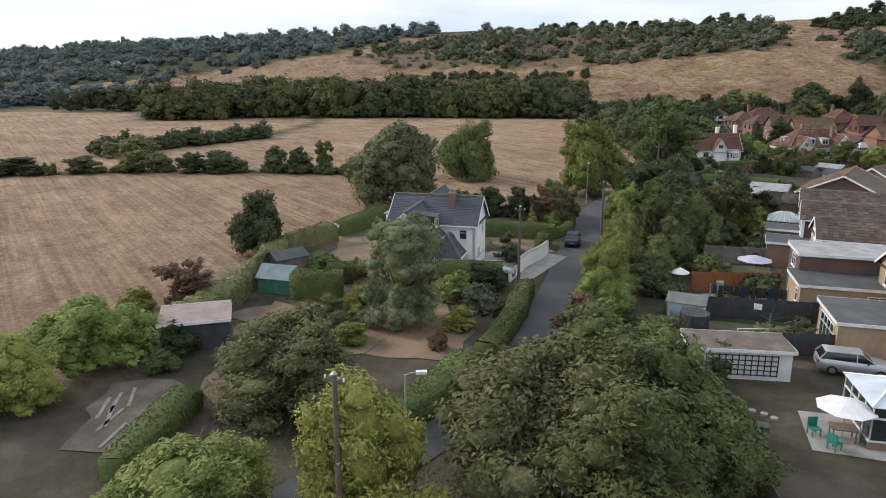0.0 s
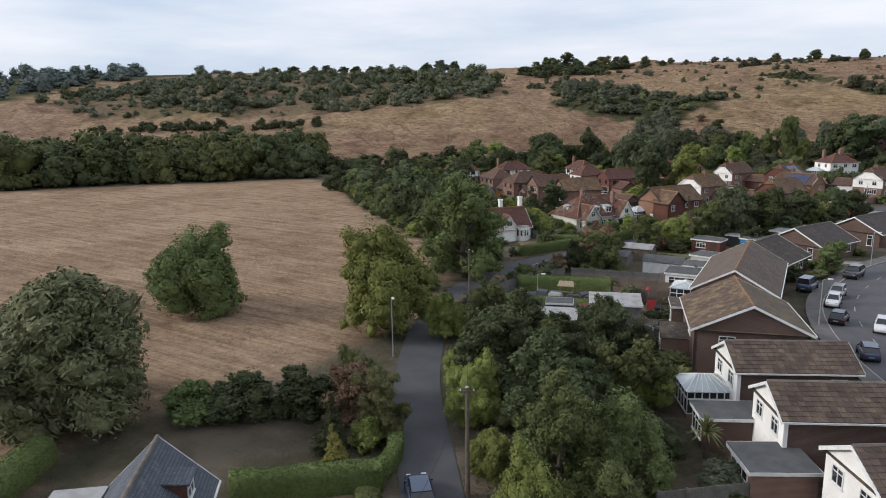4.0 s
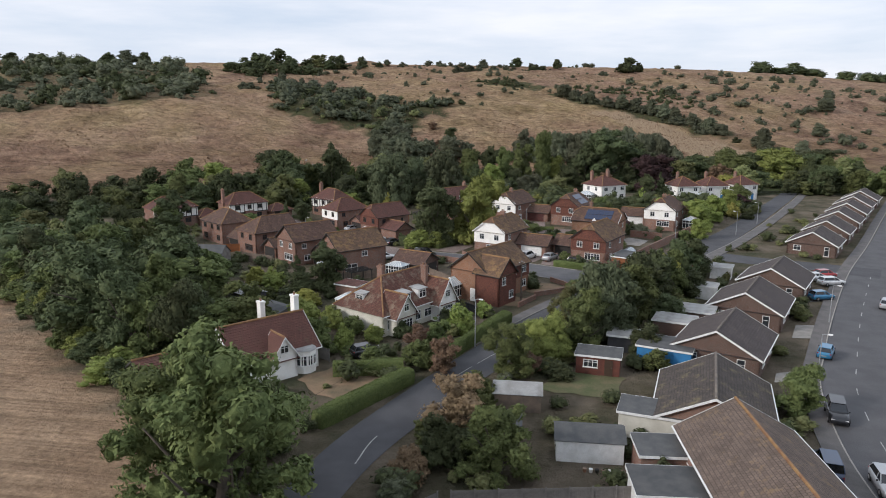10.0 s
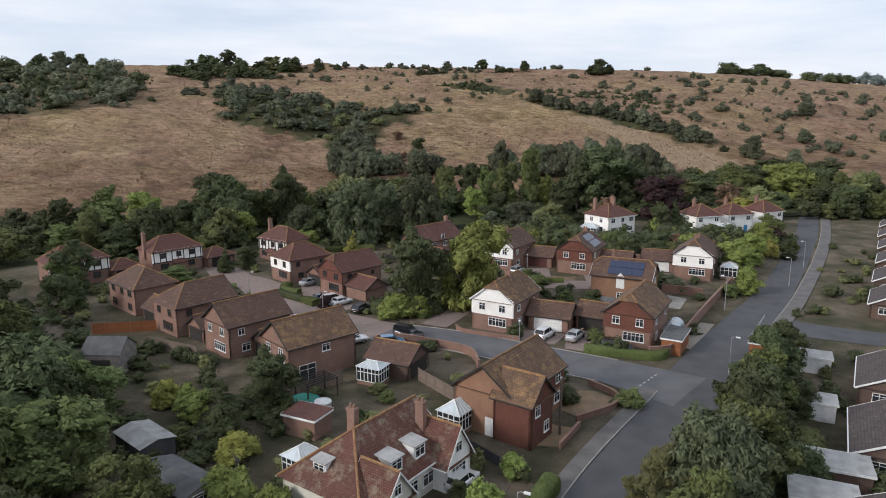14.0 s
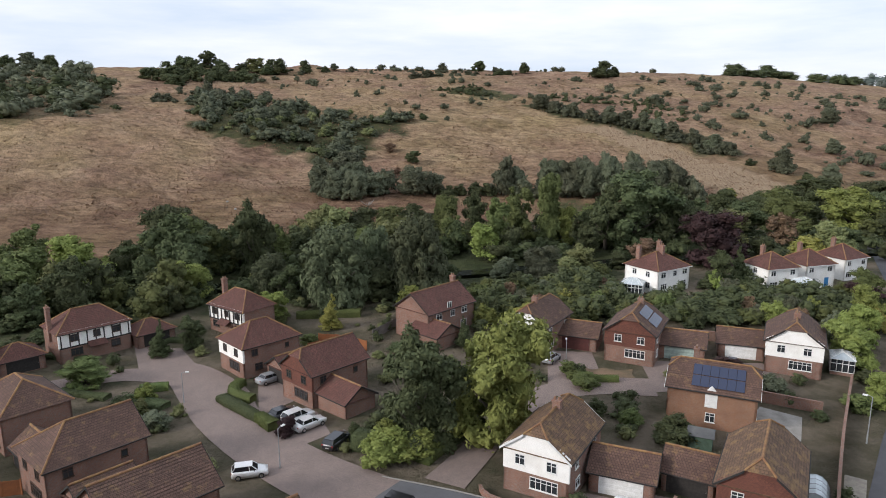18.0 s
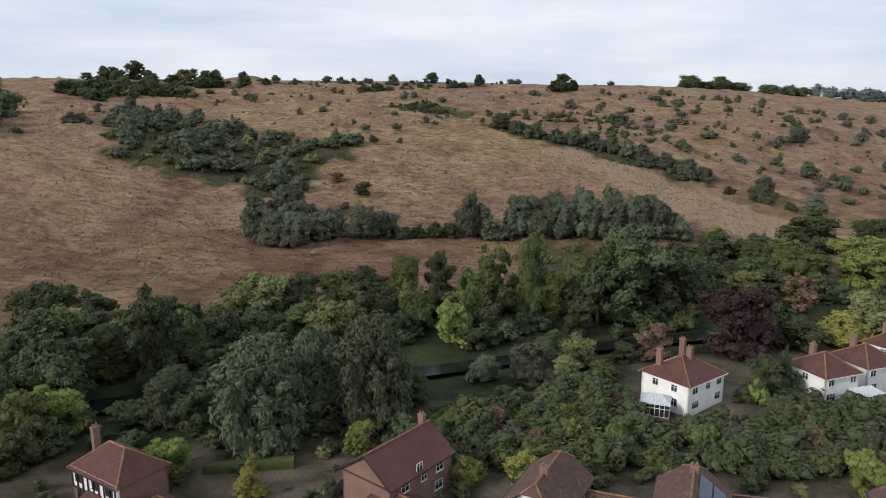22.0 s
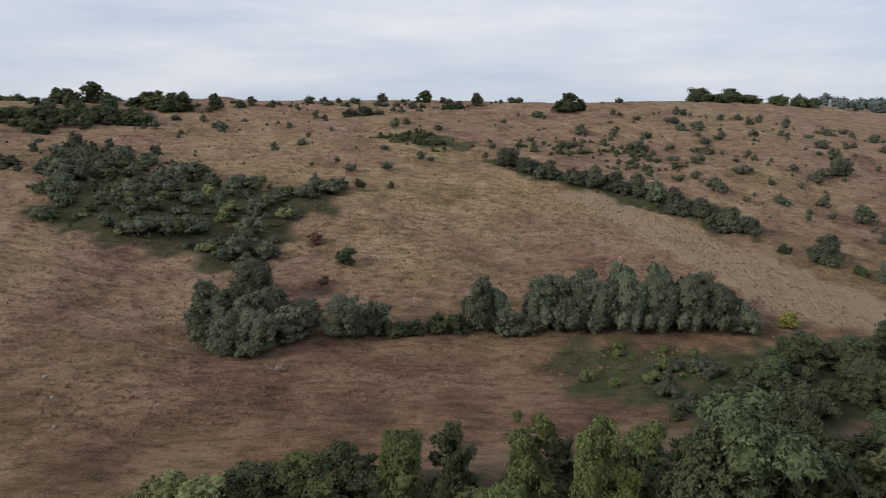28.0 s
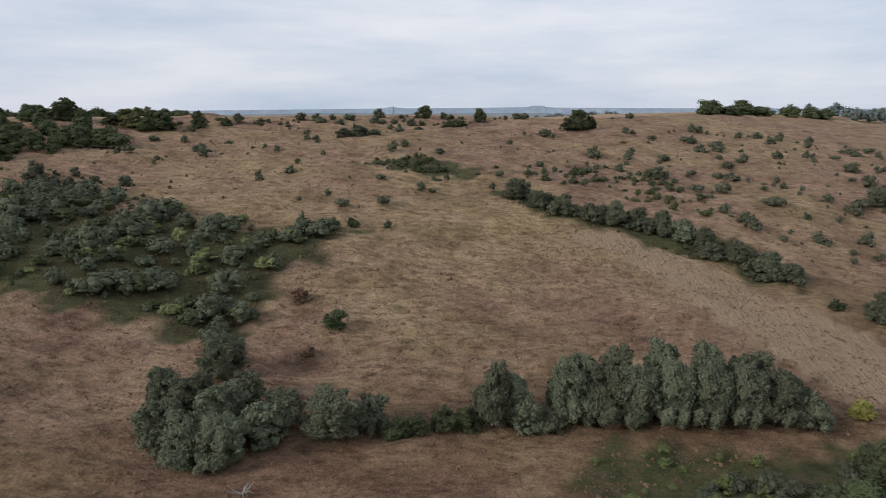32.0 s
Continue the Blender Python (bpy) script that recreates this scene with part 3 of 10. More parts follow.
dry = g_mix(low_at.outputs["Fac"], dry, g_mix(1.0, dry, g_ramp(g_noise(0.05, 4), [(0.4, (0.7, 0.66, 0.63)), (0.65, (0.84, 0.81, 0.77))]), "MULTIPLY"))
mown_at, rank_at = n.new("ShaderNodeAttribute"), n.new("ShaderNodeAttribute")
mown_at.attribute_name, rank_at.attribute_name = "mown", "rank"
swath = g_ramp(g_noise(0.6, 5, ((2.2, 0.12, 1), -36), 0.6), [(0.35, (0.28, 0.2, 0.128)), (0.55, (0.34, 0.25, 0.162)), (0.7, (0.38, 0.29, 0.19))])
dry = g_mix(mown_at.outputs["Fac"], dry, g_mix(1.0, swath, tuft, "MULTIPLY"))
dry = g_mix(rank_at.outputs["Fac"], dry, g_ramp(g_noise(0.16, 8, rough=0.7), [(0.36, (0.03, 0.038, 0.016)), (0.48, (0.055, 0.075, 0.025)), (0.55, (0.1, 0.085, 0.048)), (0.64, (0.04, 0.048, 0.02))]))
farm = g_ramp(g_noise(0.006, 4), [(0.42, (0.035, 0.05, 0.025)), (0.52, (0.1, 0.09, 0.058)), (0.6, (0.2, 0.15, 0.09))])
colour = g_mix(sep.outputs["Green"], village, dry)
colour = g_mix(sep.outputs["Blue"], colour, farm)
colour = g_mix(sep.outputs["Red"], colour, straw)
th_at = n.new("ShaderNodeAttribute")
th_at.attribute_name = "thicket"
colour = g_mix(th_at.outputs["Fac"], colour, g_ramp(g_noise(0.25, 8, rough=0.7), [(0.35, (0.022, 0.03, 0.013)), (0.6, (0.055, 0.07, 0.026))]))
l.new(colour, b.inputs["Base Color"])
b.inputs["Roughness"].default_value = 0.95
b.inputs["Specular IOR Level"].default_value = 0.15
bp = n.new("ShaderNodeBump")
bp.inputs["Strength"].default_value, bp.inputs["Distance"].default_value = 1.0, 1.5
l.new(g_noise(0.5, 9, rough=0.72), bp.inputs["Height"])
l.new(bp.outputs["Normal"], b.inputs["Normal"])
gme.materials.append(gmat)
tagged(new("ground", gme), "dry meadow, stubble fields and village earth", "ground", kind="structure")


# ---- roads ----
def smooth_line(pts, step=1.5):
    """A rounded line through the points."""
    p = [np.array(q, float) for q in pts]
    p = [2 * p[0] - p[1]] + p + [2 * p[-1] - p[-2]]
    out = []
    for i in range(1, len(p) - 2):
        k = max(2, int(np.linalg.norm(p[i + 1] - p[i]) / step))
        for s in np.arange(k) / k:
            out.append(0.5 * (2 * p[i] + (p[i + 1] - p[i - 1]) * s + (2 * p[i - 1] - 5 * p[i] + 4 * p[i + 1] - p[i + 2]) * s**2
                              + (3 * p[i] - p[i - 1] - 3 * p[i + 1] + p[i + 2]) * s**3))
    return np.array(out + [p[-2]])


def offsets(line):
    d = np.gradient(line[:, :2], axis=0)
    d /= np.linalg.norm(d, axis=1)[:, None]
    return np.stack([-d[:, 1], d[:, 0]], 1)


def ribbon(pts, lift, edges=None, thick=0.0):
    """A strip along the points (x, y, half width), or between two offsets from the line."""
    line = smooth_line([(*q, 0)[:3] for q in pts])
    nrm = offsets(line)
    lo, hi = (-line[:, 2], line[:, 2]) if edges is None else (np.full(len(line), edges[0]), np.full(len(line), edges[1]))
    a, c = line[:, :2] + nrm * lo[:, None], line[:, :2] + nrm * hi[:, None]
    s = Shape()
    za, zc = height(a[:, 0], a[:, 1]) + lift, height(c[:, 0], c[:, 1]) + lift
    for i in range(len(line) - 1):
        q = [(*a[i], za[i]), (*a[i + 1], za[i + 1]), (*c[i + 1], zc[i + 1]), (*c[i], zc[i])]
        s.face(q[::-1])
        if thick:
            s.face([q[0], q[1], (*a[i + 1], za[i + 1] - thick), (*a[i], za[i] - thick)])
            s.face([q[3], (*c[i], zc[i] - thick), (*c[i + 1], zc[i + 1] - thick), q[2]])
    return s


LANE = [(-23, -30, 2), (-24, -8, 2), (-25.5, 6, 2), (-29, 19, 2), (-37.8, 35.4, 2.05), (-56.2, 58, 2.05), (-66.3, 70.8, 2.1), (-74, 84, 2.2), (-79.2, 98.5, 2.2), (-80.8, 110, 2.3), (-79.5, 121, 2.5), (-75.5, 133, 2.7), (-69, 149, 3), (-61.5, 165, 3.6), (-52, 182, 4.2), (-42, 200, 4.2), (-33, 216, 3.6), (-24.5, 231, 3), (-8, 263, 2.6), (5, 291, 2.6), (18, 322, 2.6), (40, 375, 2.5)]
ESTATE = [(6, 48, 3), (-8, 64, 3), (-20, 80, 3.1), (-29, 97, 3.2), (-33.5, 112, 3.3), (-34, 125, 3.4), (-31, 141, 3.6), (-26.5, 153, 3.6), (-18, 173, 3.6), (-6.5, 198, 3.5), (8, 226, 3.3), (26, 262, 3.2), (48, 306, 3)]
SIDE = [(-34, 213, 4.5), (-24, 208, 3.6), (-14, 204.5, 3.6), (-4, 200, 4.2)]
CLOSE = [(-51, 184, 5.4), (-60, 190, 4.2), (-70, 194.7, 4.2), (-82, 200.5, 4.2), (-93, 204, 4.2)]
PAVED = [(-92, 203.5, 4.4), (-100, 208.5, 4.2), (-108, 215, 4.0), (-115, 222.5, 4.2), (-120, 229.5, 4.6), (-127, 236.5, 3.6), (-134, 239.5, 2.6)]
SPUR = [(-85, 207, 2.4), (-82, 214, 2.1), (-79, 222, 2.1), (-74, 230, 2.4), (-66, 233.5, 2.8), (-58, 233.5, 3)]
for k, (name, line, lift, mat, label) in enumerate((
        ("road_lane", LANE, 0.05, ASPHALT, "narrow grey tarmac lane"), ("road_estate", ESTATE, 0.054, ASPHALT_PALE, "curving tarmac estate road"),
        ("road_side", SIDE, 0.062, ASPHALT, "short tarmac link road"), ("road_close", CLOSE, 0.066, ASPHALT_CLOSE, "tarmac cul-de-sac"),
        ("paved_close", PAVED, 0.074, PAVING, "pinkish block-paved close"), ("paved_spur", SPUR, 0.082, PAVING, "pinkish block-paved spur"))):
    tagged(part(name, ribbon(line, lift), mat), label, "road", kind="structure")

# middles of the buildings, kept free of planting
SPOTS = [(-73.5, 209.6), (-66.2, 208.4), (-54, 204.4), (-59.4, 208.6), (-52.6, 225.3), (-58.3, 246.6), (-51.3, 246.6), (-35.6, 243.6), (-42, 247.8), (-73.4, 249.8), (-66.6, 250.2), (-91.1, 257), (-90.4, 250.6), (-104.1, 231.2), (-99.9, 225.9), (-117.3, 241.2), (-110.8, 236.6), (-126.1, 256.4), (-119.4, 250.8), (-147.4, 243.6), (-140, 249.4), (-160.4, 229.4), (-153.6, 235), (-137.8, 215.2), (-123.3, 205), (-118.2, 200), (-130.6, 208.2), (-110.8, 195.6), (-105.6, 193.4), (-99.2, 187.6), (-87.4, 187.8), (-72.6, 175.8), (-85, 159.2), (-95.2, 138.6), (-102.6, 132.2), (-47.8, 281.8), (-46.7, 114.6), (-42.7, 91.6), (-22.4, 57.2), (-57.6, 38.3), (-24.6, 284), (-15.4, 288.6), (-4.6, 297.4), (-36.6, 77.8), (-32.4, 71.2), (-28.4, 64.8), (-47.3, 132.6), (-42.2, 150.8), (-34.6, 168.6), (-26.6, 184.4), (-8.6, 219.2), (-0.6, 234.4), (-21.4, 122), (-16.6, 146), (-7.4, 163)]

# ---- trees, hedges and scrub ----
rng = np.random.default_rng(7)


def lobes_of(kind, r):
    """Ellipsoids (x, y, z, rx, ry, rz) that make up a crown 10 m high and about 8 m wide."""
    out = []
    if kind == "round":
        out.append((0, 0, 5.2, 2.3, 2.3, 3.2))
        for k in range(19):
            a, z = r.uniform(0, 6.28), 1.3 + 7.5 * (k + r.uniform(0, 1)) / 19
            d = 3.0 * math.sqrt(max(0.05, 1 - ((z - 4.8) / 4.8) ** 2)) * r.uniform(0.55, 1.1)
            s = r.uniform(0.6, 1.75)
            out.append((d * math.cos(a), d * math.sin(a), z, s, s * r.uniform(0.7, 1.2), s * r.uniform(0.6, 1.0)))
        for k in range(8):
            a, d, s = 0.785 * k + r.uniform(-0.4, 0.4), r.uniform(1.6, 2.9), r.uniform(0.8, 1.3)
            out.append((d * math.cos(a), d * math.sin(a), r.uniform(0.9, 2.2), s, s, s * 0.9))
    elif kind == "open":
        out.append((0, 0, 4.6, 1.3, 1.3, 2.8))
        for k in range(24):
            a, z = r.uniform(0, 6.28), 1.2 + 8.0 * (k + r.uniform(0, 1)) / 24
            d = r.uniform(0.7, 3.6) * math.sqrt(max(0.1, 1 - ((z - 4.7) / 5.2) ** 2))
            s = r.uniform(0.5, 1.45)
            out.append((d * math.cos(a), d * math.sin(a), z, s, s * r.uniform(0.7, 1.2), s * r.uniform(0.6, 1.15)))
        for k in range(5):
            a, d, s = 1.26 * k + r.uniform(-0.5, 0.5), r.uniform(1.2, 2.6), r.uniform(0.7, 1.1)
            out.append((d * math.cos(a), d * math.sin(a), r.uniform(0.8, 2.0), s, s, s * 0.9))
    elif kind == "willow":
        out.append((0, 0, 4.8, 2.4, 2.4, 3.6))
        for k in range(20):
            a, d = 2.4 * k + r.uniform(-0.5, 0.5), math.sqrt((k + 0.5) / 20) * 3.0 * r.uniform(0.85, 1.1)
            z = 8.2 - 0.33 * d * d + r.uniform(-0.8, 0.7)
            s = r.uniform(0.75, 1.4)
            out.append((d * math.cos(a), d * math.sin(a), z - 0.7, s, s, s * r.uniform(0.9, 1.6)))
            if d > 1.5:
                out.append((1.08 * d * math.cos(a), 1.08 * d * math.sin(a), z - 2.5 - r.uniform(0, 1), s * 0.95, s * 0.95, s * 1.5))
                out.append((1.0 * d * math.cos(a + 0.2), 1.0 * d * math.sin(a + 0.2), max(1.0, z - 4.6), s, s, s * 1.2))
    elif kind == "cone":
        for k in range(10):
            z = 0.8 + k * 0.95
            s = 3.3 * (1 - k / 10.4)
            for j in range(max(1, int(s * 1.8))):
                a = r.uniform(0, 6.28)
                out.append((0.45 * s * math.cos(a), 0.45 * s * math.sin(a), z + r.uniform(-0.2, 0.2), 0.6 * s, 0.6 * s, 0.8))
    elif kind == "column":
        for k in range(14):
            z, a = r.uniform(1.0, 9.0), r.uniform(0, 6.28)
            d = 1.6 * math.sqrt(max(0.1, 1 - ((z - 4.6) / 5.6) ** 2))
            s = r.uniform(0.8, 1.6)
            out.append((d * math.cos(a), d * math.sin(a), z, s, s, s * 1.2))
        out.append((0, 0, 5, 1.7, 1.7, 4.2))
    elif kind == "dome":
        out.append((0, 0, 4.6, 3.4, 3.4, 4.6))
        for k in range(14):
            a, z, s = 2.4 * k, r.uniform(1.5, 7.4), r.uniform(0.9, 1.5)
            d = 2.9 * math.sqrt(max(0.1, 1 - ((z - 4.4) / 5.0) ** 2))
            out.append((d * math.cos(a), d * math.sin(a), z, s, s, s))
    elif kind == "shrub":
        out.append((0, 0, 3.6, 2.2, 2.2, 3.4))
        for k in range(19):
            a, d = 2.4 * k + r.uniform(-0.6, 0.6), math.sqrt((k + 0.5) / 19) * 3.1 * r.uniform(0.8, 1.15)
            s = r.uniform(0.6, 1.6)
            out.append((d * math.cos(a), d * math.sin(a), r.uniform(0.7, 1.12) * (8.0 - 0.55 * d * d) - r.uniform(0, 1.0), s, s * r.uniform(0.7, 1.2), s * r.uniform(1.0, 1.6)))
            if k % 2:
                out.append((1.05 * d * math.cos(a), 1.05 * d * math.sin(a), r.uniform(0.8, 3.0), s, s, s * 1.1))
    return np.array(out)


def unit(a):
    return a / (np.linalg.norm(a, axis=1)[:, None] + 1e-9)


def ball():
    """A unit sphere of 20 faces."""
    g = (1 + 5**0.5) / 2
    V = [(-1, g, 0), (1, g, 0), (-1, -g, 0), (1, -g, 0), (0, -1, g), (0, 1, g), (0, -1, -g), (0, 1, -g), (g, 0, -1), (g, 0, 1), (-g, 0, -1), (-g, 0, 1)]
    F = [(0, 11, 5), (0, 5, 1), (0, 1, 7), (0, 7, 10), (0, 10, 11), (1, 5, 9), (5, 11, 4), (11, 10, 2), (10, 7, 6), (7, 1, 8), (3, 9, 4), (3, 4, 2), (3, 2, 6), (3, 6, 8), (3, 8, 9), (4, 9, 5), (2, 4, 11), (6, 2, 10), (8, 6, 7), (9, 8, 1)]
    V = [np.array(v, float) / np.linalg.norm(v) for v in V]
    return np.array(V), np.array(F)


BALL = ball()


def crown_arrays(kind, leaves, size, seed, droop=0.0, fill=0.85, long=1.5, fine=6, most=0):
    """Corners, knobbly masses of foliage (first faces) and the leaf sprays that lie over them like ragged shingles."""
    r = np.random.default_rng(seed)
    lob = lobes_of(kind, r)
    if most:
        lob = lob[np.argsort(-lob[:, 3] * lob[:, 4] * lob[:, 5] * r.uniform(0.5, 1, len(lob)))[:most]]
        lob[:, 3:] *= 1.12
    if fine:
        # smaller tufts bud from the large masses
        bud = []
        for c in lob:
            q = unit(r.normal(size=(fine, 3)) + np.array([0, 0, 0.25]))
            f = r.uniform(0.3, 0.6, (fine, 1))
            bud.append(np.concatenate([c[:3] + q * c[3:] * r.uniform(0.7, 1.02, (fine, 1)), c[3:] * f * r.uniform(0.8, 1.2, (fine, 3))], 1))
        lob[:, 3:] *= 0.9
        lob = np.concatenate([lob] + bud)
        lob = lob[lob[:, 2] > 0.3]
    V, F = [], []
    count = 0
    bv, bf = BALL
    for c in lob:
        w = fill * (1 + r.uniform(-0.25, 0.16, (len(bv), 1)))
        V.append(c[:3] + bv * c[3:] * w)
        F.append(bf + count)
        count += len(bv)
    hearts = sum(len(f) for f in F)
    area = lob[:, 3] * lob[:, 5] + 0.15
    n_ = int(leaves * 2.2)
    k = r.choice(len(lob), n_, p=area / area.sum())
    d = unit(r.normal(size=(n_, 3)))
    d[:, 2] = np.where((d[:, 2] < -0.3) & (r.uniform(size=n_) < 0.7), -d[:, 2], d[:, 2])
    # sprays gather in tufts
    tuft = np.sin(d[:, 0] * 5 + k) + np.sin(d[:, 1] * 6 + 2 * k) + np.sin(d[:, 2] * 5.5 + 3 * k)
    P = lob[k, :3] + d * lob[k, 3:] * (fill + 0.12 + 0.06 * tuft + r.uniform(-0.1, 0.3, n_))[:, None]
    hidden = P[:, 2] < 0.1
    for i, c in enumerate(lob):
        hidden |= ((((P - c[:3]) / (c[3:] * fill * 0.95)) ** 2).sum(1) < 1) & (k != i)
    P, d, k = P[~hidden][:leaves], d[~hidden][:leaves], k[~hidden][:leaves]
    m = len(P)
    nrm = unit(d + r.normal(size=(m, 3)) * 0.55 + np.array([0, 0, 0.25]))
    t = r.normal(size=(m, 3)) + np.array([0, 0, -1.0 - droop])
    u = unit(t - (t * nrm).sum(1)[:, None] * nrm)
    v = np.cross(nrm, u)
    s = size * r.uniform(0.55, 1.4, (m, 1))
    a, b = u * s * long, v * s
    V.append(np.stack([P - a * 0.8 - b * 0.9, P - a * 0.8 + b * r.uniform(0.4, 1.0, (m, 1)), P + a + b * r.uniform(-0.5, 0.5, (m, 1))], 1).reshape(-1, 3))
    F.append(np.arange(3 * m).reshape(m, 3) + count)
    V = np.concatenate(V)
    # a lean and a twist of its own
    z = V[:, 2:3]
    V = V + np.concatenate([0.35 * np.sin(0.55 * z + r.uniform(0, 6)), 0.35 * np.sin(0.5 * z + r.uniform(0, 6)), 0 * z], 1)
    return V, np.concatenate(F), hearts


def mesh_of(name, V, Q, mat):
    me = bpy.data.meshes.new(name)
    k = Q.shape[1]
    me.vertices.add(len(V))
    me.vertices.foreach_set("co", np.ascontiguousarray(V, np.float32).ravel())
    me.loops.add(k * len(Q))
    me.loops.foreach_set("vertex_index", np.ascontiguousarray(Q, np.int32).ravel())
    me.polygons.add(len(Q))
    me.polygons.foreach_set("loop_start", np.arange(len(Q), dtype=np.int32) * k)
    me.polygons.foreach_set("loop_total", np.full(len(Q), k, np.int32))
    me.materials.append(mat)
    me.update(calc_edges=True)
    return me


def trunk_mesh(seed, kind):
    r = np.random.default_rng(seed)
    s = Shape()
    top = {"cone": 9.0, "column": 8.0}.get(kind, 6.6)
    pts = [(0, 0, -0.4), (0.03, 0.02, 0.5), (r.uniform(-0.2, 0.2), r.uniform(-0.2, 0.2), 2.4), (r.uniform(-0.4, 0.4), r.uniform(-0.4, 0.4), top * 0.7), (r.uniform(-0.6, 0.6), r.uniform(-0.6, 0.6), top)]
    s.tube(pts, [0.42, 0.32, 0.25, 0.16, 0.05], 7)
    if kind not in ("cone", "column"):
        for k in range(7):
            a, z = 1.05 * k + r.uniform(-0.3, 0.3), r.uniform(1.6, 4.2)
            e = r.uniform(1.8, 3.3)
            s.tube([(0, 0, z), (0.5 * e * math.cos(a), 0.5 * e * math.sin(a), z + 0.9), (e * math.cos(a), e * math.sin(a), z + r.uniform(1.6, 3.4))], [0.15, 0.09, 0.03], 5)
    return s.mesh("trunk", BARK, True)


KINDS = {}


def kind_of_tree(key, kind, mat, leaves, size, seed, droop=0.0, long=1.7):
    KINDS[key] = []
    for v in range(2):
        V, F, hearts = crown_arrays(kind, leaves, size, seed + 100 * v, droop, 0.8, long)
        me = mesh_of("crown", V, F, mat)
        me.polygons.foreach_set("use_smooth", np.arange(len(F)) < hearts)
        KINDS[key].append((trunk_mesh(seed + v, kind), me))


NEAR, MID, LOW, BUSH = 15000, 6500, 3000, 2200
for key, kind, mat, leaves, size, seed, droop, lg in (
        ("ash_near", "open", LEAF_MID, NEAR, 0.085, 12, 0.5, 1.6), ("elder_near", "shrub", LEAF_BRIGHT, NEAR, 0.085, 13, 0.3, 1.5),
        ("willow_near", "willow", LEAF_WILLOW, 18000, 0.09, 14, 1.2, 2.0), ("privet_near", "shrub", LEAF_YELLOW, NEAR, 0.085, 15, 0, 1.5), ("sallow_near", "shrub", LEAF_MID, NEAR, 0.085, 16, -0.4, 1.7), ("sallow_gold", "shrub", LEAF_OLIVE, NEAR, 0.085, 18, -0.4, 1.7),
        ("birch_near", "round", LEAF_WILLOW, NEAR, 0.075, 17, 0.8, 1.5), ("maple_near", "open", LEAF_MAPLE, NEAR, 0.08, 19, 0.2, 1.5),
        ("oak", "round", LEAF_MID, MID, 0.14, 21, 0, 1.4), ("oak_b", "round", LEAF_BRIGHT, MID, 0.14, 22, 0, 1.4), ("oak_c", "round", LEAF_DARK, MID, 0.14, 23, 0, 1.4), ("ash", "open", LEAF_MID, MID, 0.14, 24, 0.4, 1.5),
        ("ash_b", "open", LEAF_DARK, MID, 0.14, 25, 0.4, 1.5), ("willow", "willow", LEAF_OSIER, 8500, 0.13, 26, 1.2, 1.9), ("poplar", "column", LEAF_MID, MID, 0.13, 27, 0, 1.4), ("cypress", "cone", LEAF_DARK, 4000, 0.14, 28, 0, 1.4), ("sallow_grey", "shrub", LEAF_SALLOW, 9500, 0.125, 49, -0.4, 2.0),
        ("oak_far", "round", LEAF_MID, LOW, 0.19, 41, 0, 1.4), ("oak_far_b", "round", LEAF_BRIGHT, LOW, 0.19, 42, 0, 1.4), ("oak_far_c", "round", LEAF_DARK, LOW, 0.19, 43, 0, 1.4), ("ash_far", "open", LEAF_MID, LOW, 0.19, 44, 0.4, 1.5), ("oak_far_d", "round", LEAF_OLIVE, LOW, 0.19, 47, 0, 1.4),
        ("gold_cypress", "cone", LEAF_YELLOW, 4000, 0.14, 29, 0, 1.4), ("shrub", "shrub", LEAF_MID, BUSH, 0.2, 30, 0, 1.4), ("shrub_b", "shrub", LEAF_BRIGHT, BUSH, 0.2, 31, 0, 1.4), ("shrub_c", "shrub", LEAF_DARK, BUSH, 0.2, 32, 0, 1.4),
        ("shrub_rust", "shrub", LEAF_RUST, BUSH, 0.2, 33, 0, 1.4), ("shrub_gold", "shrub", LEAF_YELLOW, BUSH, 0.2, 34, 0, 1.4), ("beech_purple", "round", LEAF_PURPLE, MID, 0.14, 35, 0, 1.4), ("shrub_grey", "shrub", LEAF_SALLOW, BUSH, 0.2, 36, 0.3, 1.6),
        ("shrub_low", "shrub", LEAF_MID, 900, 0.3, 39, 0, 1.4), ("shrub_low_b", "shrub", LEAF_OLIVE, 900, 0.3, 40, 0, 1.4), ("shrub_low_c", "shrub", LEAF_DARK, 900, 0.3, 48, 0, 1.4),
        ("dome", "dome", LEAF_OLIVE, 5000, 0.13, 52, 0, 1.3), ("dome_gold", "dome", LEAF_YELLOW, 5000, 0.13, 53, 0, 1.3),
        ("thorn", "shrub", SCRUB, 4500, 0.16, 50, 0, 1.4), ("thorn_b", "shrub", LEAF_DARK, 4500, 0.16, 51, 0, 1.4), ("maple_rust", "open", LEAF_RUST, 4000, 0.16, 37, 0, 1.5), ("hawthorn", "open", SCRUB, BUSH, 0.2, 38, 0, 1.4)):
    kind_of_tree(key, kind, mat, leaves, size, seed, droop, lg)

# light crowns and bushes that are joined by the hundred into woods and scrub
FAR_CROWNS = [crown_arrays(k, 620, 0.3, 60 + i, 0, 0.9, 1.4, 0, 16) for i, k in enumerate(("round", "open", "round", "willow", "open"))]
FAR_BUSHES = [crown_arrays("shrub", 210, 0.42, 70 + i, 0, 0.92, 1.4, 0, 9) for i in range(4)]


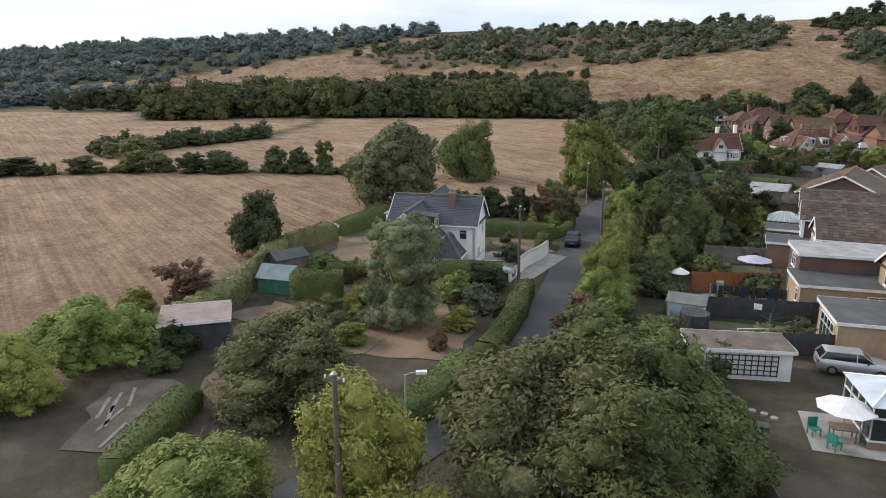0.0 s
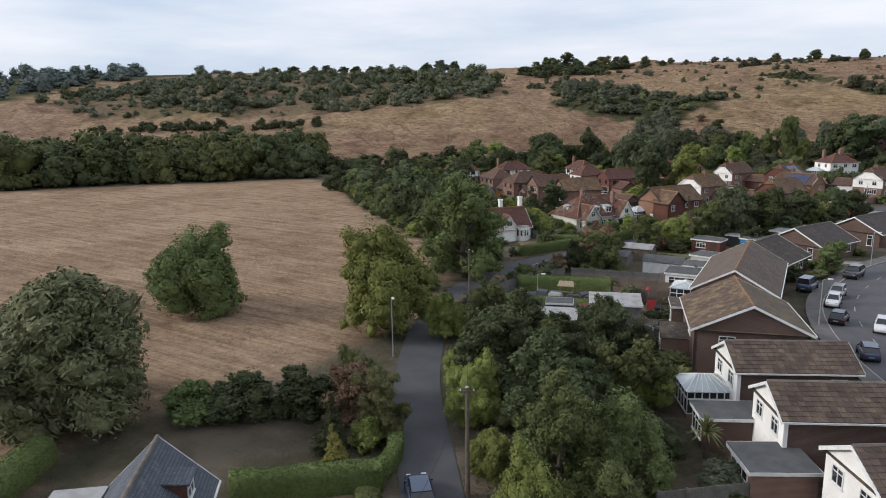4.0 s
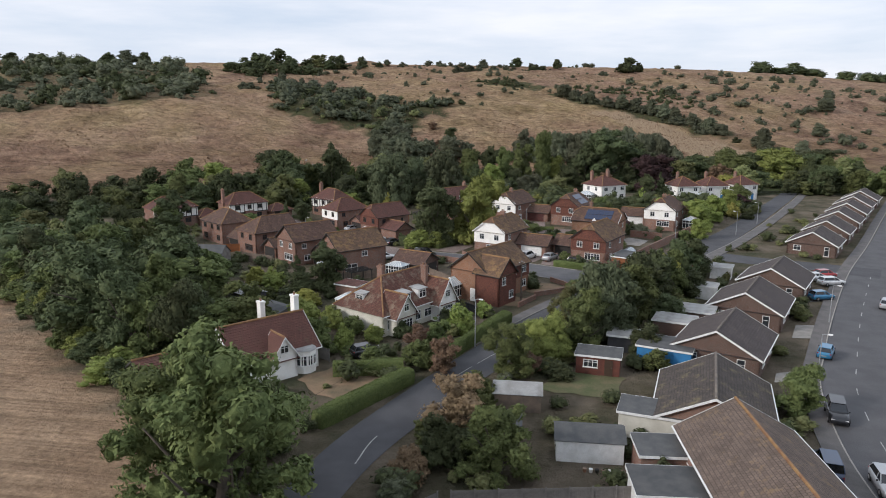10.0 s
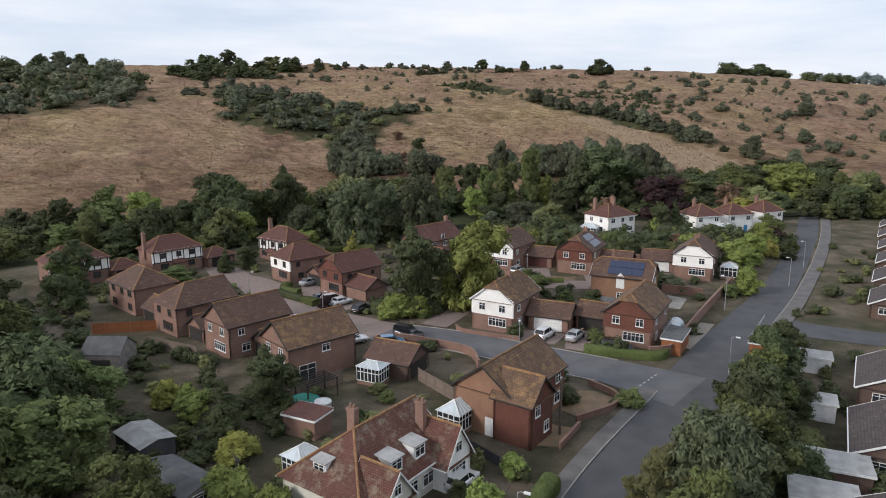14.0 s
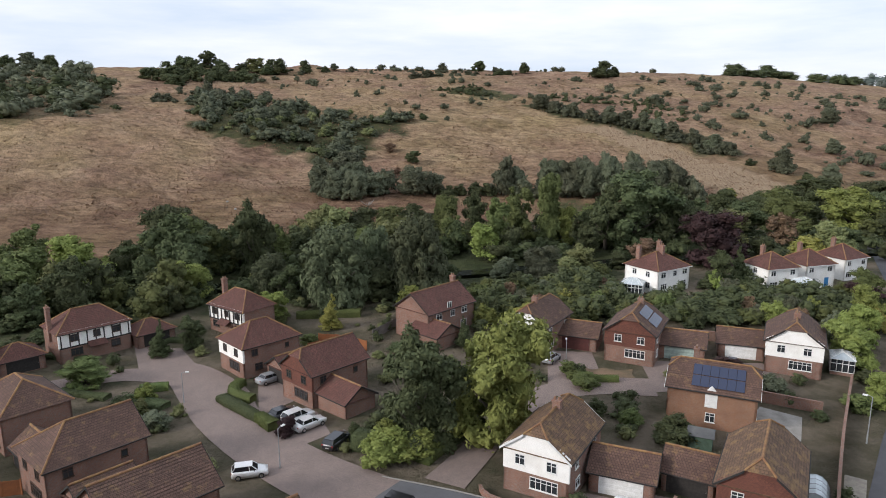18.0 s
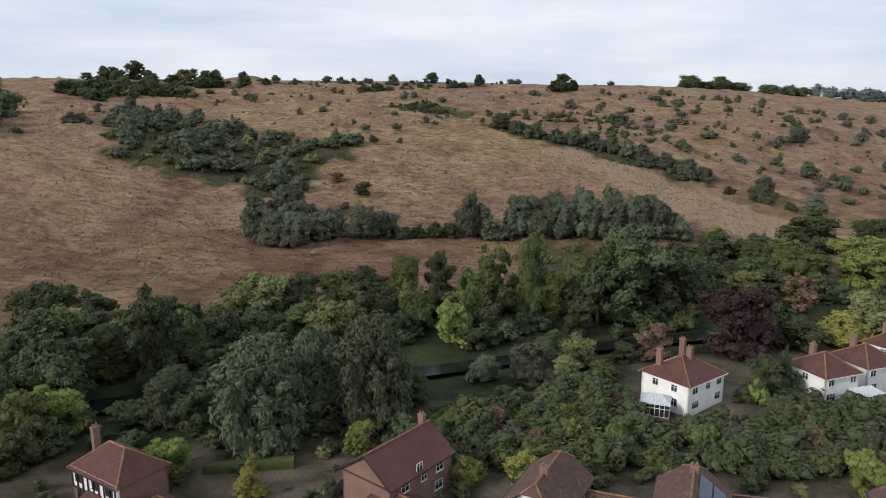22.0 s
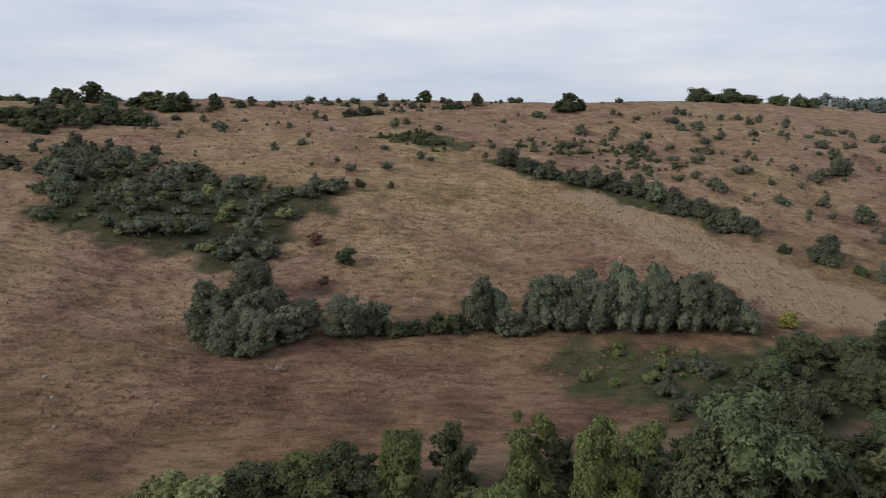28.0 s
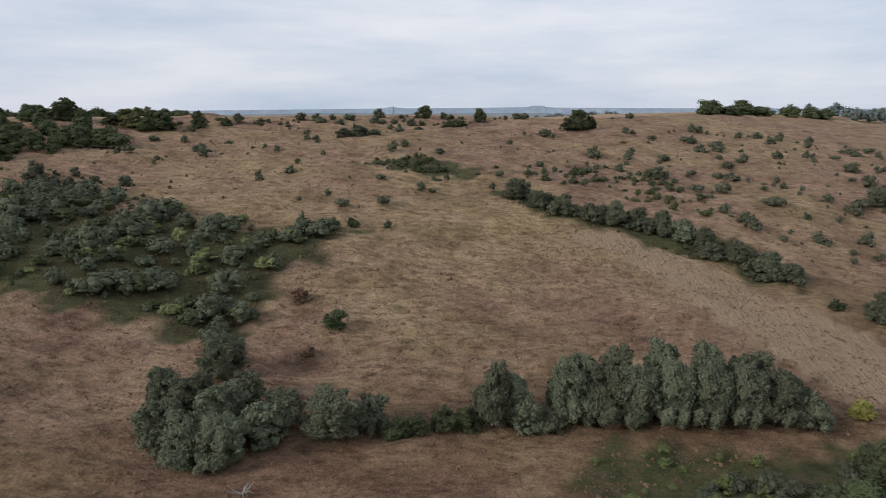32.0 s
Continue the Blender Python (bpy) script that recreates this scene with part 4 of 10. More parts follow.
def joined(name, n_, spot, protos, mat, label, category, tall, wide):
    """Many crowns as one piece of stuff; spot(m) gives some places x, y and a size for m tries."""
    got = np.zeros((0, 3))
    while len(got) < n_:
        got = np.concatenate([got, spot(4 * n_)])
    got = got[:n_]
    Z = height(got[:, 0], got[:, 1])
    V, F, count = [], [], 0
    for (x, y, s), z in zip(got, Z):
        v, f, hearts = protos[int(rng.integers(len(protos)))]
        a = rng.uniform(0, 6.28)
        c, d = math.cos(a), math.sin(a)
        w, h = s * wide * rng.uniform(0.8, 1.25) / 8, s * tall * rng.uniform(0.75, 1.25) / 10
        V.append(np.stack([x + w * (v[:, 0] * c - v[:, 1] * d), y + w * (v[:, 0] * d + v[:, 1] * c), z + h * v[:, 2]], 1))
        F.append(f + count)
        count += len(v)
    return tagged(new(name, mesh_of(name, np.concatenate(V), np.concatenate(F), mat)), label, category, kind="stuff")


def in_poly(poly, lo, hi):
    xs, ys = [p[0] for p in poly], [p[1] for p in poly]

    def spot(m):
        x, y = rng.uniform(min(xs), max(xs), m), rng.uniform(min(ys), max(ys), m)
        return np.stack([x, y, rng.uniform(lo, hi, m)], 1)[inside(x, y, poly)]
    return spot


LOOKS = {"thorn": "dense dark thorn bush with a ragged crown", "oak": "broad leafy deciduous tree with a rounded dark green crown", "willow": "grey-green willow with a drooping feathery crown", "ash": "tall ash tree with an open green crown",
         "elder": "bright green bushy tree beside the lane", "privet": "yellow-green overgrown bushy tree", "sallow": "large dark green bushy sallow", "birch": "slender pale grey-green birch in the garden",
         "poplar": "dark green column-shaped tree", "cypress": "dark green cone-shaped conifer", "gold": "golden yellow cone-shaped conifer", "shrub": "rounded green garden shrub",
         "beech": "tree with dark purple leaves", "maple": "small leafy tree with browning autumn leaves", "dome": "rounded clipped garden shrub", "hawthorn": "dark hawthorn bush on dry grass"}


def tree(key, x, y, h, w, label="", group=""):
    """A tree or shrub h metres high and w wide."""
    turn = rng.uniform(0, 360)
    name = "shrub" if key.startswith("shrub") or h < 2.6 else "tree"
    t = thing(name, pose(x, y, float(height(x, y)), rng.uniform(-3, 3), rng.uniform(-3, 3), turn) @ Matrix.Diagonal((w / 8, w / 8 * rng.uniform(0.9, 1.1), h / 10, 1)),
              label or LOOKS[key.split("_")[0]], name, group)
    for n_, me in zip(("trunk", "crown"), KINDS[key][int(rng.integers(2))]):
        ob = new(n_, me)
        ob.parent = t
    return t


# the first gardens and the lane
for a in (("privet_near", -22.8, 11.2, 8.2, 6.6), ("sallow_gold", -20.5, 19.5, 9, 9.5), ("sallow_near", -24, 26, 6.8, 7.4), ("sallow_near", -20.6, 23.6, 8, 8), ("sallow_near", -17.5, 25, 7.4, 7.6), ("sallow_near", -15.5, 18.5, 8, 8), ("sallow_near", -28.5, 31, 4.6, 4.4), ("maple_rust", -32.4, 33.4, 3.8, 4.6),
          ("elder_near", -26.6, 4.9, 5.6, 8), ("sallow_gold", -36.8, 13.9, 6.3, 8.8), ("shrub_c", -47.7, 9.4, 2.5, 3.2), ("shrub", -45.2, 7.8, 1.8, 2.6), ("elder_near", -48.4, 4.2, 6, 8), ("privet_near", -44.4, -0.6, 4.8, 5.4), ("elder_near", -55, -6, 5, 6), ("birch_near", -43.9, 26.1, 9.2, 7.6), ("shrub_gold", -40, 28.5, 2.2, 2.8), ("shrub_b", -46.2, 32.5, 3, 3.4), ("shrub_c", -47.5, 36.2, 2.7, 3.2),
          ("thorn_b", -70.8, 23.6, 7.8, 6.6), ("willow_near", -85.8, 49.6, 13, 14.5), ("sallow_near", -103.4, 75.2, 12, 12.5), ("elder_near", -47.2, 54.5, 6.2, 4.6), ("elder_near", -44.6, 51.0, 6, 4.6), ("elder_near", -42.0, 47.2, 6.3, 4.8), ("elder_near", -39, 43.4, 5.8, 4.8), ("elder_near", -36, 39.4, 5.2, 4.4), ("shrub_b", -33.4, 36.6, 3.4, 3.6),
          ("ash_near", -47.5, 60.5, 8.4, 7), ("sallow_near", -42.5, 56.5, 5, 5), ("sallow_near", -40, 51, 4.4, 4.4), ("ash_b", -52, 68, 7.5, 7), ("ash", -48, 73, 7, 6.5), ("shrub_c", -38.5, 47.2, 3, 3.4), ("ash", -56, 74.5, 7, 6), ("ash_b", -60.5, 79.5, 7.4, 6.5), ("elder_near", -57.6, 66.4, 5.8, 4.6), ("elder_near", -62.2, 73.4, 5.4, 4.4), ("ash", -66.5, 84, 6.8, 6), ("shrub", -63, 87, 4, 4.5),
          ("elder_near", -78.6, 82, 14.5, 12), ("elder_near", -70.6, 82.6, 6.2, 5), ("ash_near", -83.6, 107.5, 16, 16), ("ash_near", -89, 113.5, 12.5, 11), ("ash", -90.5, 118.5, 9.5, 8), ("shrub", -84.8, 98, 4.5, 5), ("shrub_c", -86.2, 120.4, 3.2, 3.4),
          ("sallow_near", -67.8, 64.4, 5.6, 5.2), ("shrub_c", -70.3, 60.5, 4.5, 5.2), ("shrub_c", -74, 57.4, 4.5, 5.6), ("shrub", -77.5, 55, 4.2, 5), ("maple_rust", -66.2, 61.2, 5, 4.6), ("cypress", -64.2, 57, 4.4, 3.2), ("shrub_b", -62.2, 58.8, 2.6, 2.6),
          ("dome", -47.1, 19.2, 2.1, 2.6), ("dome", -48.8, 21.9, 1.9, 1.8), ("dome_gold", -48.8, 23.6, 1.6, 1.5), ("dome_gold", -46.6, 23.0, 1.3, 1.5), ("dome", -46.0, 21.2, 1.3, 1.6), ("dome", -45.1, 22.7, 1.2, 1.4), ("shrub_b", -42.7, 20.4, 1.9, 2.8), ("dome_gold", -49.8, 24.9, 1.7, 1.7), ("dome", -50.6, 26.4, 1.8, 2), ("shrub", -60.6, 26.6, 2.6, 4), ("shrub_b", -57.2, 28.5, 2.2, 2), ("shrub_grey", -43.1, 32.6, 2.6, 3.2), ("shrub_c", -46.9, 37.1, 2.5, 3.6), ("shrub_c", -44.6, 34.6, 1.8, 2.4), ("shrub_rust", -37.9, 25.2, 1.8, 1.6), ("shrub", -41.6, 35.0, 1.7, 2), ("shrub_c", -40.2, 32.8, 1.5, 1.8), ("maple_rust", -57.4, 12.6, 4.2, 4.8), ("shrub_gold", -58.5, 8.8, 2.4, 3)):
    tree(*a)

# round the village
for a in (("willow", -56.2, 156.5, 10.5, 9), ("ash", -52.5, 161, 9.5, 8), ("ash", -58.8, 150.5, 8.2, 7), ("elder_near", -63.3, 146.6, 6, 6), ("ash_near", -66.8, 140.8, 6.4, 6), ("ash", -50, 168, 8, 7), ("ash_b", -47, 175, 8, 7), ("shrub_gold", -44.6, 181, 6.4, 6), ("shrub", -69.8, 132.6, 4.4, 5), ("maple_rust", -70.6, 126, 6, 6.4), ("ash", -66.5, 119, 7, 7), ("shrub_c", -71.4, 120.4, 5, 4.6), ("oak", -38.8, 136, 5.2, 4.8),
          ("ash_b", -88.1, 214.5, 14.5, 11), ("oak_b", -79.6, 217, 16.5, 12.5), ("shrub_b", -91.9, 211.5, 4.6, 6), ("ash_b", -119.8, 161, 12, 12), ("ash_b", -120, 144, 12.5, 12.5), ("shrub_b", -88.6, 212.4, 4, 5.5), ("shrub_b", -92, 216, 3.4, 4.4), ("gold_cypress", -109.9, 256.8, 6.6, 5), ("willow", -112.4, 270, 17, 14.6), ("willow", -96.6, 275.6, 17.6, 13.8), ("willow", -106, 281.5, 15, 10), ("oak_far_b", -97.5, 266.5, 5.6, 5), ("cypress", -134.8, 243, 6, 4.4), ("ash_b", -131, 246.5, 5.6, 5), ("oak_b", -122.4, 262, 6, 6), ("cypress", -85.6, 249, 5, 3.4),
          ("shrub_b", -91.9, 154, 3.4, 3.6), ("shrub", -88.6, 151.6, 3.2, 3.4), ("shrub_b", -85.2, 149.8, 2.6, 3), ("shrub_c", -81.9, 152.2, 2.4, 2.6), ("shrub_rust", -77.8, 150.6, 2.2, 2.8), ("shrub_c", -76.4, 156.4, 3, 3.4), ("shrub_b", -74.2, 155, 2.6, 3), ("shrub_gold", -99.4, 163.6, 3, 4.6), ("cypress", -101.5, 165.5, 7.4, 6.4), ("shrub_b", -96.6, 155.6, 4, 5), ("ash_b", -99, 172.5, 8, 7), ("shrub_b", -108, 172, 4, 5), ("shrub_gold", -112, 174, 3.6, 4), ("ash", -90.5, 144, 5, 5), ("shrub_b", -87.8, 146.2, 3.6, 3), ("oak_b", -29.8, 229.6, 4.6, 5), ("oak_b", -27.5, 243.5, 7.4, 7), ("oak_b", -22, 252, 7, 6.5), ("oak_b", -16, 263, 7, 6), ("oak", -10, 274, 7, 6.5), ("oak_b", -33, 256, 6, 6), ("shrub_grey", -42.8, 232.6, 3, 5),
          ("beech_purple", -29.4, 304, 13, 16), ("shrub_gold", -5, 313, 7.4, 12), ("cypress", -31, 283, 8.4, 6.4), ("ash_b", -35.6, 281.4, 8, 6), ("maple_rust", -47, 300.6, 6.4, 9), ("beech_purple", -47, 236.6, 3.8, 4.4), ("beech_purple", -12, 272.5, 5, 6), ("shrub_grey", -27, 268, 4, 8), ("shrub", -67.6, 233.4, 2.4, 4), ("shrub_c", -58.8, 217.8, 3.6, 5.4), ("shrub", -63.2, 222.2, 2.6, 3.4), ("beech_purple", -105.6, 217.6, 2.2, 2.8), ("shrub", -116, 206, 3, 3.4), ("shrub_b", -128.5, 226.6, 2.8, 3), ("oak", -140, 230.5, 4.4, 6.5), ("shrub_grey", -123.4, 218.8, 2.4, 5.4), ("shrub", -127, 220, 2, 3),
          ("ash", -76.6, 150, 3.6, 4), ("maple_rust", -79, 147, 3.2, 4), ("shrub_b", -74.8, 155.4, 4.4, 4), ("shrub", -77.8, 142.6, 4, 4.6), ("maple_rust", -74.6, 140.8, 4.2, 4), ("shrub_b", -72.2, 163, 2.6, 3)):
    tree(*a)
# wood between the closes and the field
for k in range(46):
    s, o = rng.uniform(0, 1), rng.uniform(0, 1)
    x, y = -104 - 92 * s + 6 * o + 30 * o * s * 1.1, 133 + 64 * s + (12 + 16 * s) * o
    tree(("ash_b", "ash", "oak_c", "oak_far", "ash_b", "ash_far", "oak_far_d")[k % 7], x, y, rng.uniform(6.5, 10.5), rng.uniform(6.5, 9.5), group="trees of the wood beside the field")
for k in range(40):
    s = k / 39
    tree(("shrub", "shrub_c", "shrub_b")[k % 3], -97 - 100 * s + rng.uniform(-1, 1), 123.5 + 79 * s + rng.uniform(-1, 1), rng.uniform(3.2, 5.0), rng.uniform(4, 6), "tall unclipped hedgerow bush along the stubble field", "hedgerow bushes along the field")
# gardens behind the lane, right-hand verge
for k in range(26):
    s = k / 25
    q = smooth_line([(-71.6, 84), (-75.6, 96), (-76.6, 108), (-74.5, 121), (-70, 134), (-63.6, 148), (-57, 160)])
    p = q[int(s * (len(q) - 1))]
    tree(("shrub_c", "shrub", "shrub_grey", "shrub_rust")[k % 4], p[0] + rng.uniform(0, 2), p[1] + rng.uniform(-1, 1), rng.uniform(1.8, 3.6), rng.uniform(2.6, 4), "untidy green shrub on the lane's verge", "verge shrubs")
# belt of trees along the stream
k = 0
NAMED = (("oak_c", -43.6, 328.6, 22.5, 22), ("ash_b", -52, 326, 17, 13), ("ash_b", -33, 330, 17, 13), ("poplar", -67, 325, 19.5, 11), ("oak_far_b", -63.5, 327, 12, 9), ("ash", -75.4, 335.5, 16.5, 12), ("ash_b", -87.3, 335, 14.5, 9), ("poplar", -96.3, 334.5, 13, 11), ("ash_b", -104.5, 334, 10.8, 12), ("oak", -112, 332, 11.2, 12), ("oak_c", -119, 329.6, 11.4, 12), ("oak_far_d", -126, 326.4, 12, 12), ("oak_far_d", -131.6, 324, 11.6, 10),
         ("ash", -81.5, 317.5, 15.5, 10), ("oak_far_b", -84, 311, 10, 8), ("ash_b", -136.8, 291.5, 18, 12), ("ash_b", -151, 281, 17, 16), ("oak", -157, 291, 14.5, 14), ("oak_c", -165, 304, 15, 14), ("ash_b", -164, 321, 9, 12), ("oak", -178, 264, 12.5, 16), ("oak_b", -171, 277, 13, 13), ("ash", -186, 284, 13, 14), ("oak_b", -143, 272, 9, 9), ("willow", -128, 277, 9, 9),
         ("oak", 6.4, 356, 14, 16), ("oak_b", 25, 357, 15, 18), ("oak_c", -10, 345, 12, 14), ("oak_far_d", -16, 336, 10.5, 10), ("maple_rust", -2, 338, 9, 9), ("oak_c", 40, 410, 12.5, 17), ("oak_c", 55, 405, 12, 17), ("thorn_b", 1.6, 397, 9.6, 14), ("thorn_b", 14, 396, 9, 13), ("oak_c", 26, 402, 10.5, 13), ("thorn_b", -12, 385, 7.5, 10), ("thorn_b", -20, 362, 8.4, 11), ("oak_c", 40, 372, 12, 15), ("ash_b", 20, 376, 11, 13), ("oak_c", 4, 374, 10, 12),
         ("sallow_grey", -71, 290, 8, 9), ("shrub_grey", -79, 291.5, 5.4, 6), ("oak_far_d", -60.8, 297, 6, 7), ("ash_b", -66, 302, 6.5, 7))
for a in NAMED:
    tree(*a, group="trees along the stream")
while k < 62:
    x, y = rng.uniform(-250, 60), rng.uniform(225, 372)
    ds, _ = from_line(np.array(x), np.array(y), STREAM)
    if inside(np.array(x), np.array(y), BELT) and ds > 7.5 and min(math.hypot(x - a[1], y - a[2]) - 0.42 * a[4] for a in NAMED) > 2:
        key = ("oak", "oak_c", "ash", "ash_b", "oak_far_d", "oak_c", "ash_b", "oak_far_c")[int(rng.integers(8))]
        front = y < 312 and x > -92
        tree(key, x, y, rng.uniform(4, 6) if front else rng.uniform(7, 11.5), rng.uniform(5, 7) if front else rng.uniform(7, 10.5), group="trees along the stream")
        k += 1


def in_belt(lo, hi, clear):
    pick = in_poly(BELT, lo, hi)

    def spot(m):
        p = pick(m)
        return p[(from_line(p[:, 0], p[:, 1], STREAM)[0] > clear) & ~((p[:, 1] < 308) & (p[:, 0] > -92))]
    return spot


# the belt's shade is carried by darker leaf colours
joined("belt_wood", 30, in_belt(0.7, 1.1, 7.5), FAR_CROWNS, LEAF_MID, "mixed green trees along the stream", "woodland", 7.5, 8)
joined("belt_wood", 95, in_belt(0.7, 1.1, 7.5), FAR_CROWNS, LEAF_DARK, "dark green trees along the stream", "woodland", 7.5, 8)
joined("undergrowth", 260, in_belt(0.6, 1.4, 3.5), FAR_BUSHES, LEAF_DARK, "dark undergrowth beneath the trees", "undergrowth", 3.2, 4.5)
# gardens between the closes and the stream
for k in range(60):
    x, y = rng.uniform(-84, -8), rng.uniform(257, 282)
    if abs(x + 47.5) < 9 and y > 268 or x > -30 and y > 270:
        continue
    tree(("shrub", "shrub_b", "shrub_rust", "shrub_grey", "shrub_gold", "shrub_c")[k % 6], x, y, rng.uniform(2.2, 4.6), rng.uniform(3, 5.4), "leafy shrub in a deep back garden", "back-garden shrubs")


# garden planting round the houses
CLEAR = [(LANE, 4.5), (ESTATE, 6.5), (SIDE, 6), (CLOSE, 5), (PAVED, 5), (SPUR, 4)]
k = 0
while k < 120:
    x, y = (rng.uniform(-160, -20), rng.uniform(30, 262))
    if inside(np.array(x), np.array(y), FIELD) or min(math.hypot(x - a, y - b) for a, b in SPOTS) < 6.6:
        continue
    if any(from_line(np.array(x), np.array(y), [p[:2] for p in ln])[0] < w for ln, w in CLEAR) or (y < 110 and x < -60) or x > -22 - 0 * y and y < 180:
        continue
    if not (-52 < x) and y < 130 and x < -76:
        continue
    tree(("shrub_low", "shrub_low_b", "shrub_low_c")[k % 3], x, y, rng.uniform(1.2, 3.0), rng.uniform(1.8, 4.2), "leafy garden shrub beside a lawn", "garden shrubs")
    k += 1


# ---- hedges ----
def hedge(pts, h, w, mat=None, label="neatly clipped green garden hedge", leaf=0.055, per=110, lump=0.05):
    """A clipped hedge along the points: a boxy body under a skin of small leaves."""
    line = smooth_line(pts, 0.8)
    nrm = offsets(line)
    L = float(np.linalg.norm(np.diff(line, axis=0), axis=1).sum())
    base = line.mean(0)
    V, Q, count = [], [], 0
    prof = [(-0.46, 0.0), (-0.5, 0.55), (-0.42, 0.93), (0, 1.0), (0.42, 0.93), (0.5, 0.55), (0.46, 0.0)]
    z0 = height(line[:, 0], line[:, 1]) - height(base[0], base[1])
    j = rng.uniform(-lump, lump, (len(line), len(prof)))
    swell = np.interp(np.arange(len(line)), np.arange(0, len(line) + 3, 3), rng.uniform(-lump, lump, len(np.arange(0, len(line) + 3, 3))))
    j = 0.5 * j + 1.6 * swell[:, None] * np.array([-1, -1, -1, 1, 1, 1, 1])
    ring = np.stack([np.stack([line[:, 0] - base[0] + nrm[:, 0] * (p + j[:, i]) * w, line[:, 1] - base[1] + nrm[:, 1] * (p + j[:, i]) * w, z0 + (q + (abs(j[:, i]) if lump > 0.1 else 0.5 * j[:, i]) * (q > 0)) * h - 0.05 * (q == 0)], -1) for i, (p, q) in enumerate(prof)], 1)
    m = len(prof)
    V.append(ring.reshape(-1, 3))
    idx = np.arange(len(line) * m).reshape(len(line), m)
    Q.append(np.stack([idx[:-1, :-1], idx[1:, :-1], idx[1:, 1:], idx[:-1, 1:]], -1).reshape(-1, 4))
    for e in (0, -1):
        Q.append(np.array([[idx[e, 0], idx[e, 1], idx[e, 5], idx[e, 6]], [idx[e, 1], idx[e, 2], idx[e, 4], idx[e, 5]]]))
    count = len(line) * m
    n_ = int(min(12000, per * L * (2 * h + w)))
    i, p = rng.integers(0, len(line) - 1, n_), rng.uniform(0, m - 1.001, n_)
    f, g = rng.uniform(0, 1, (n_, 1)), (p % 1)[:, None]
    pi = p.astype(int)
    P = (ring[i, pi] * (1 - f) + ring[i + 1, pi] * f) * (1 - g) + (ring[i, pi + 1] * (1 - f) + ring[i + 1, pi + 1] * f) * g
    P += rng.normal(size=(n_, 3)) * 0.03 * min(1, h)
    a, b = rng.normal(size=(n_, 3)), rng.normal(size=(n_, 3))
    a *= leaf * 1.3 / np.linalg.norm(a, axis=1)[:, None]
    b *= leaf / np.linalg.norm(b, axis=1)[:, None]
    V.append(np.stack([P - a, P - b, P + a, P + b], 1).reshape(-1, 3))
    Q.append(np.arange(4 * n_).reshape(n_, 4) + count)
    ob = new("hedge", mesh_of("hedge", np.concatenate(V), np.concatenate(Q), mat or LEAF_HEDGE))
    ob.location = (base[0], base[1], float(height(base[0], base[1])))
    return tagged(ob, label, "hedge")


for pts, h, w in (([(-55.2, 21.4), (-53.6, 22.8), (-52.6, 24.8)], 2.5, 2.2), ([(-57.4, 25.6), (-56.2, 27.6)], 1.9, 1.9), ([(-51.4, 34), (-49.6, 36.3), (-47.6, 38.8)], 2.1, 1.7), ([(-65.2, 48.8), (-61.5, 52), (-57.9, 55.1)], 1.9, 1.5),
                  ([(-74.2, 34.6), (-77, 39.4), (-80.7, 45)], 1.9, 1.8), ([(-34.2, 26.6), (-38.4, 32.2), (-44, 38.6)], 1.5, 1.8), ([(-55.5, 50.6), (-57.2, 52.8)], 1.4, 1.5), ([(-58.4, 54.6), (-59.4, 58.4), (-61.8, 61.4)], 1.3, 1.2),
                  ([(-29.4, 16), (-31, 20), (-33.6, 24.6)], 1.6, 2), ([(-33, 3), (-36.6, 6), (-39, 8)], 1.4, 1.8), ([(-84, 125.4), (-80.8, 131.8), (-77.8, 137.6)], 1.7, 1.5), ([(-86.6, 138), (-83, 139), (-79, 140)], 1.7, 1.6), ([(-76.2, 141.8), (-73.4, 148.6), (-70.4, 156.6), (-68.8, 160.6)], 1.7, 1.5),
                  ([(-73.8, 105.6), (-67.8, 107.4), (-61.8, 109)], 2.1, 1.8), ([(-72.8, 96.6), (-66.4, 98.4), (-60.2, 100)], 1.6, 1.6), ([(-62.4, 196.6), (-58, 195.4), (-53.2, 194.6), (-51.4, 196.2)], 1.2, 1.2), ([(-117.4, 233.4), (-117.6, 231), (-116, 228.4), (-113.4, 227.4)], 1.1, 1.6),
                  ([(-68.4, 237.2), (-66.6, 235.4), (-62.6, 235.4)], 0.9, 1.2), ([(-87.8, 211), (-86, 214.4), (-84.4, 218)], 1.1, 1.8), ([(-110.4, 221.6), (-107.4, 218.8)], 1.3, 1.8), ([(-118, 262.5), (-112, 263.4), (-106, 264)], 1.4, 1.4), ([(-131, 229.6), (-127.4, 231)], 1, 1.5)):
    hedge(pts, h, w)
hedge([(-48, 7.5), (-54.6, 14.2), (-57.8, 16.8), (-63.3, 21.2), (-69.4, 26), (-73.2, 32.8)], 1.9, 2.2, LEAF_OLIVE, "overgrown rounded hedge along the stubble field", 0.07, 120, 0.16)


def in_gardens(m):
    x, y = rng.uniform(-165, 10, m), rng.uniform(30, 275, m)
    bad = inside(x, y, FIELD) | ((y < 110) & (x < -60)) | ((x > -22) & (y < 180))
    for a, b in SPOTS:
        bad |= np.hypot(x - a, y - b) < 7.4
    for ln, w in CLEAR + [(LANE, 5.5)]:
        bad |= from_line(x, y, [p[:2] for p in ln])[0] < w
    return np.stack([x, y, rng.uniform(0.4, 1.3, m)], 1)[~bad]


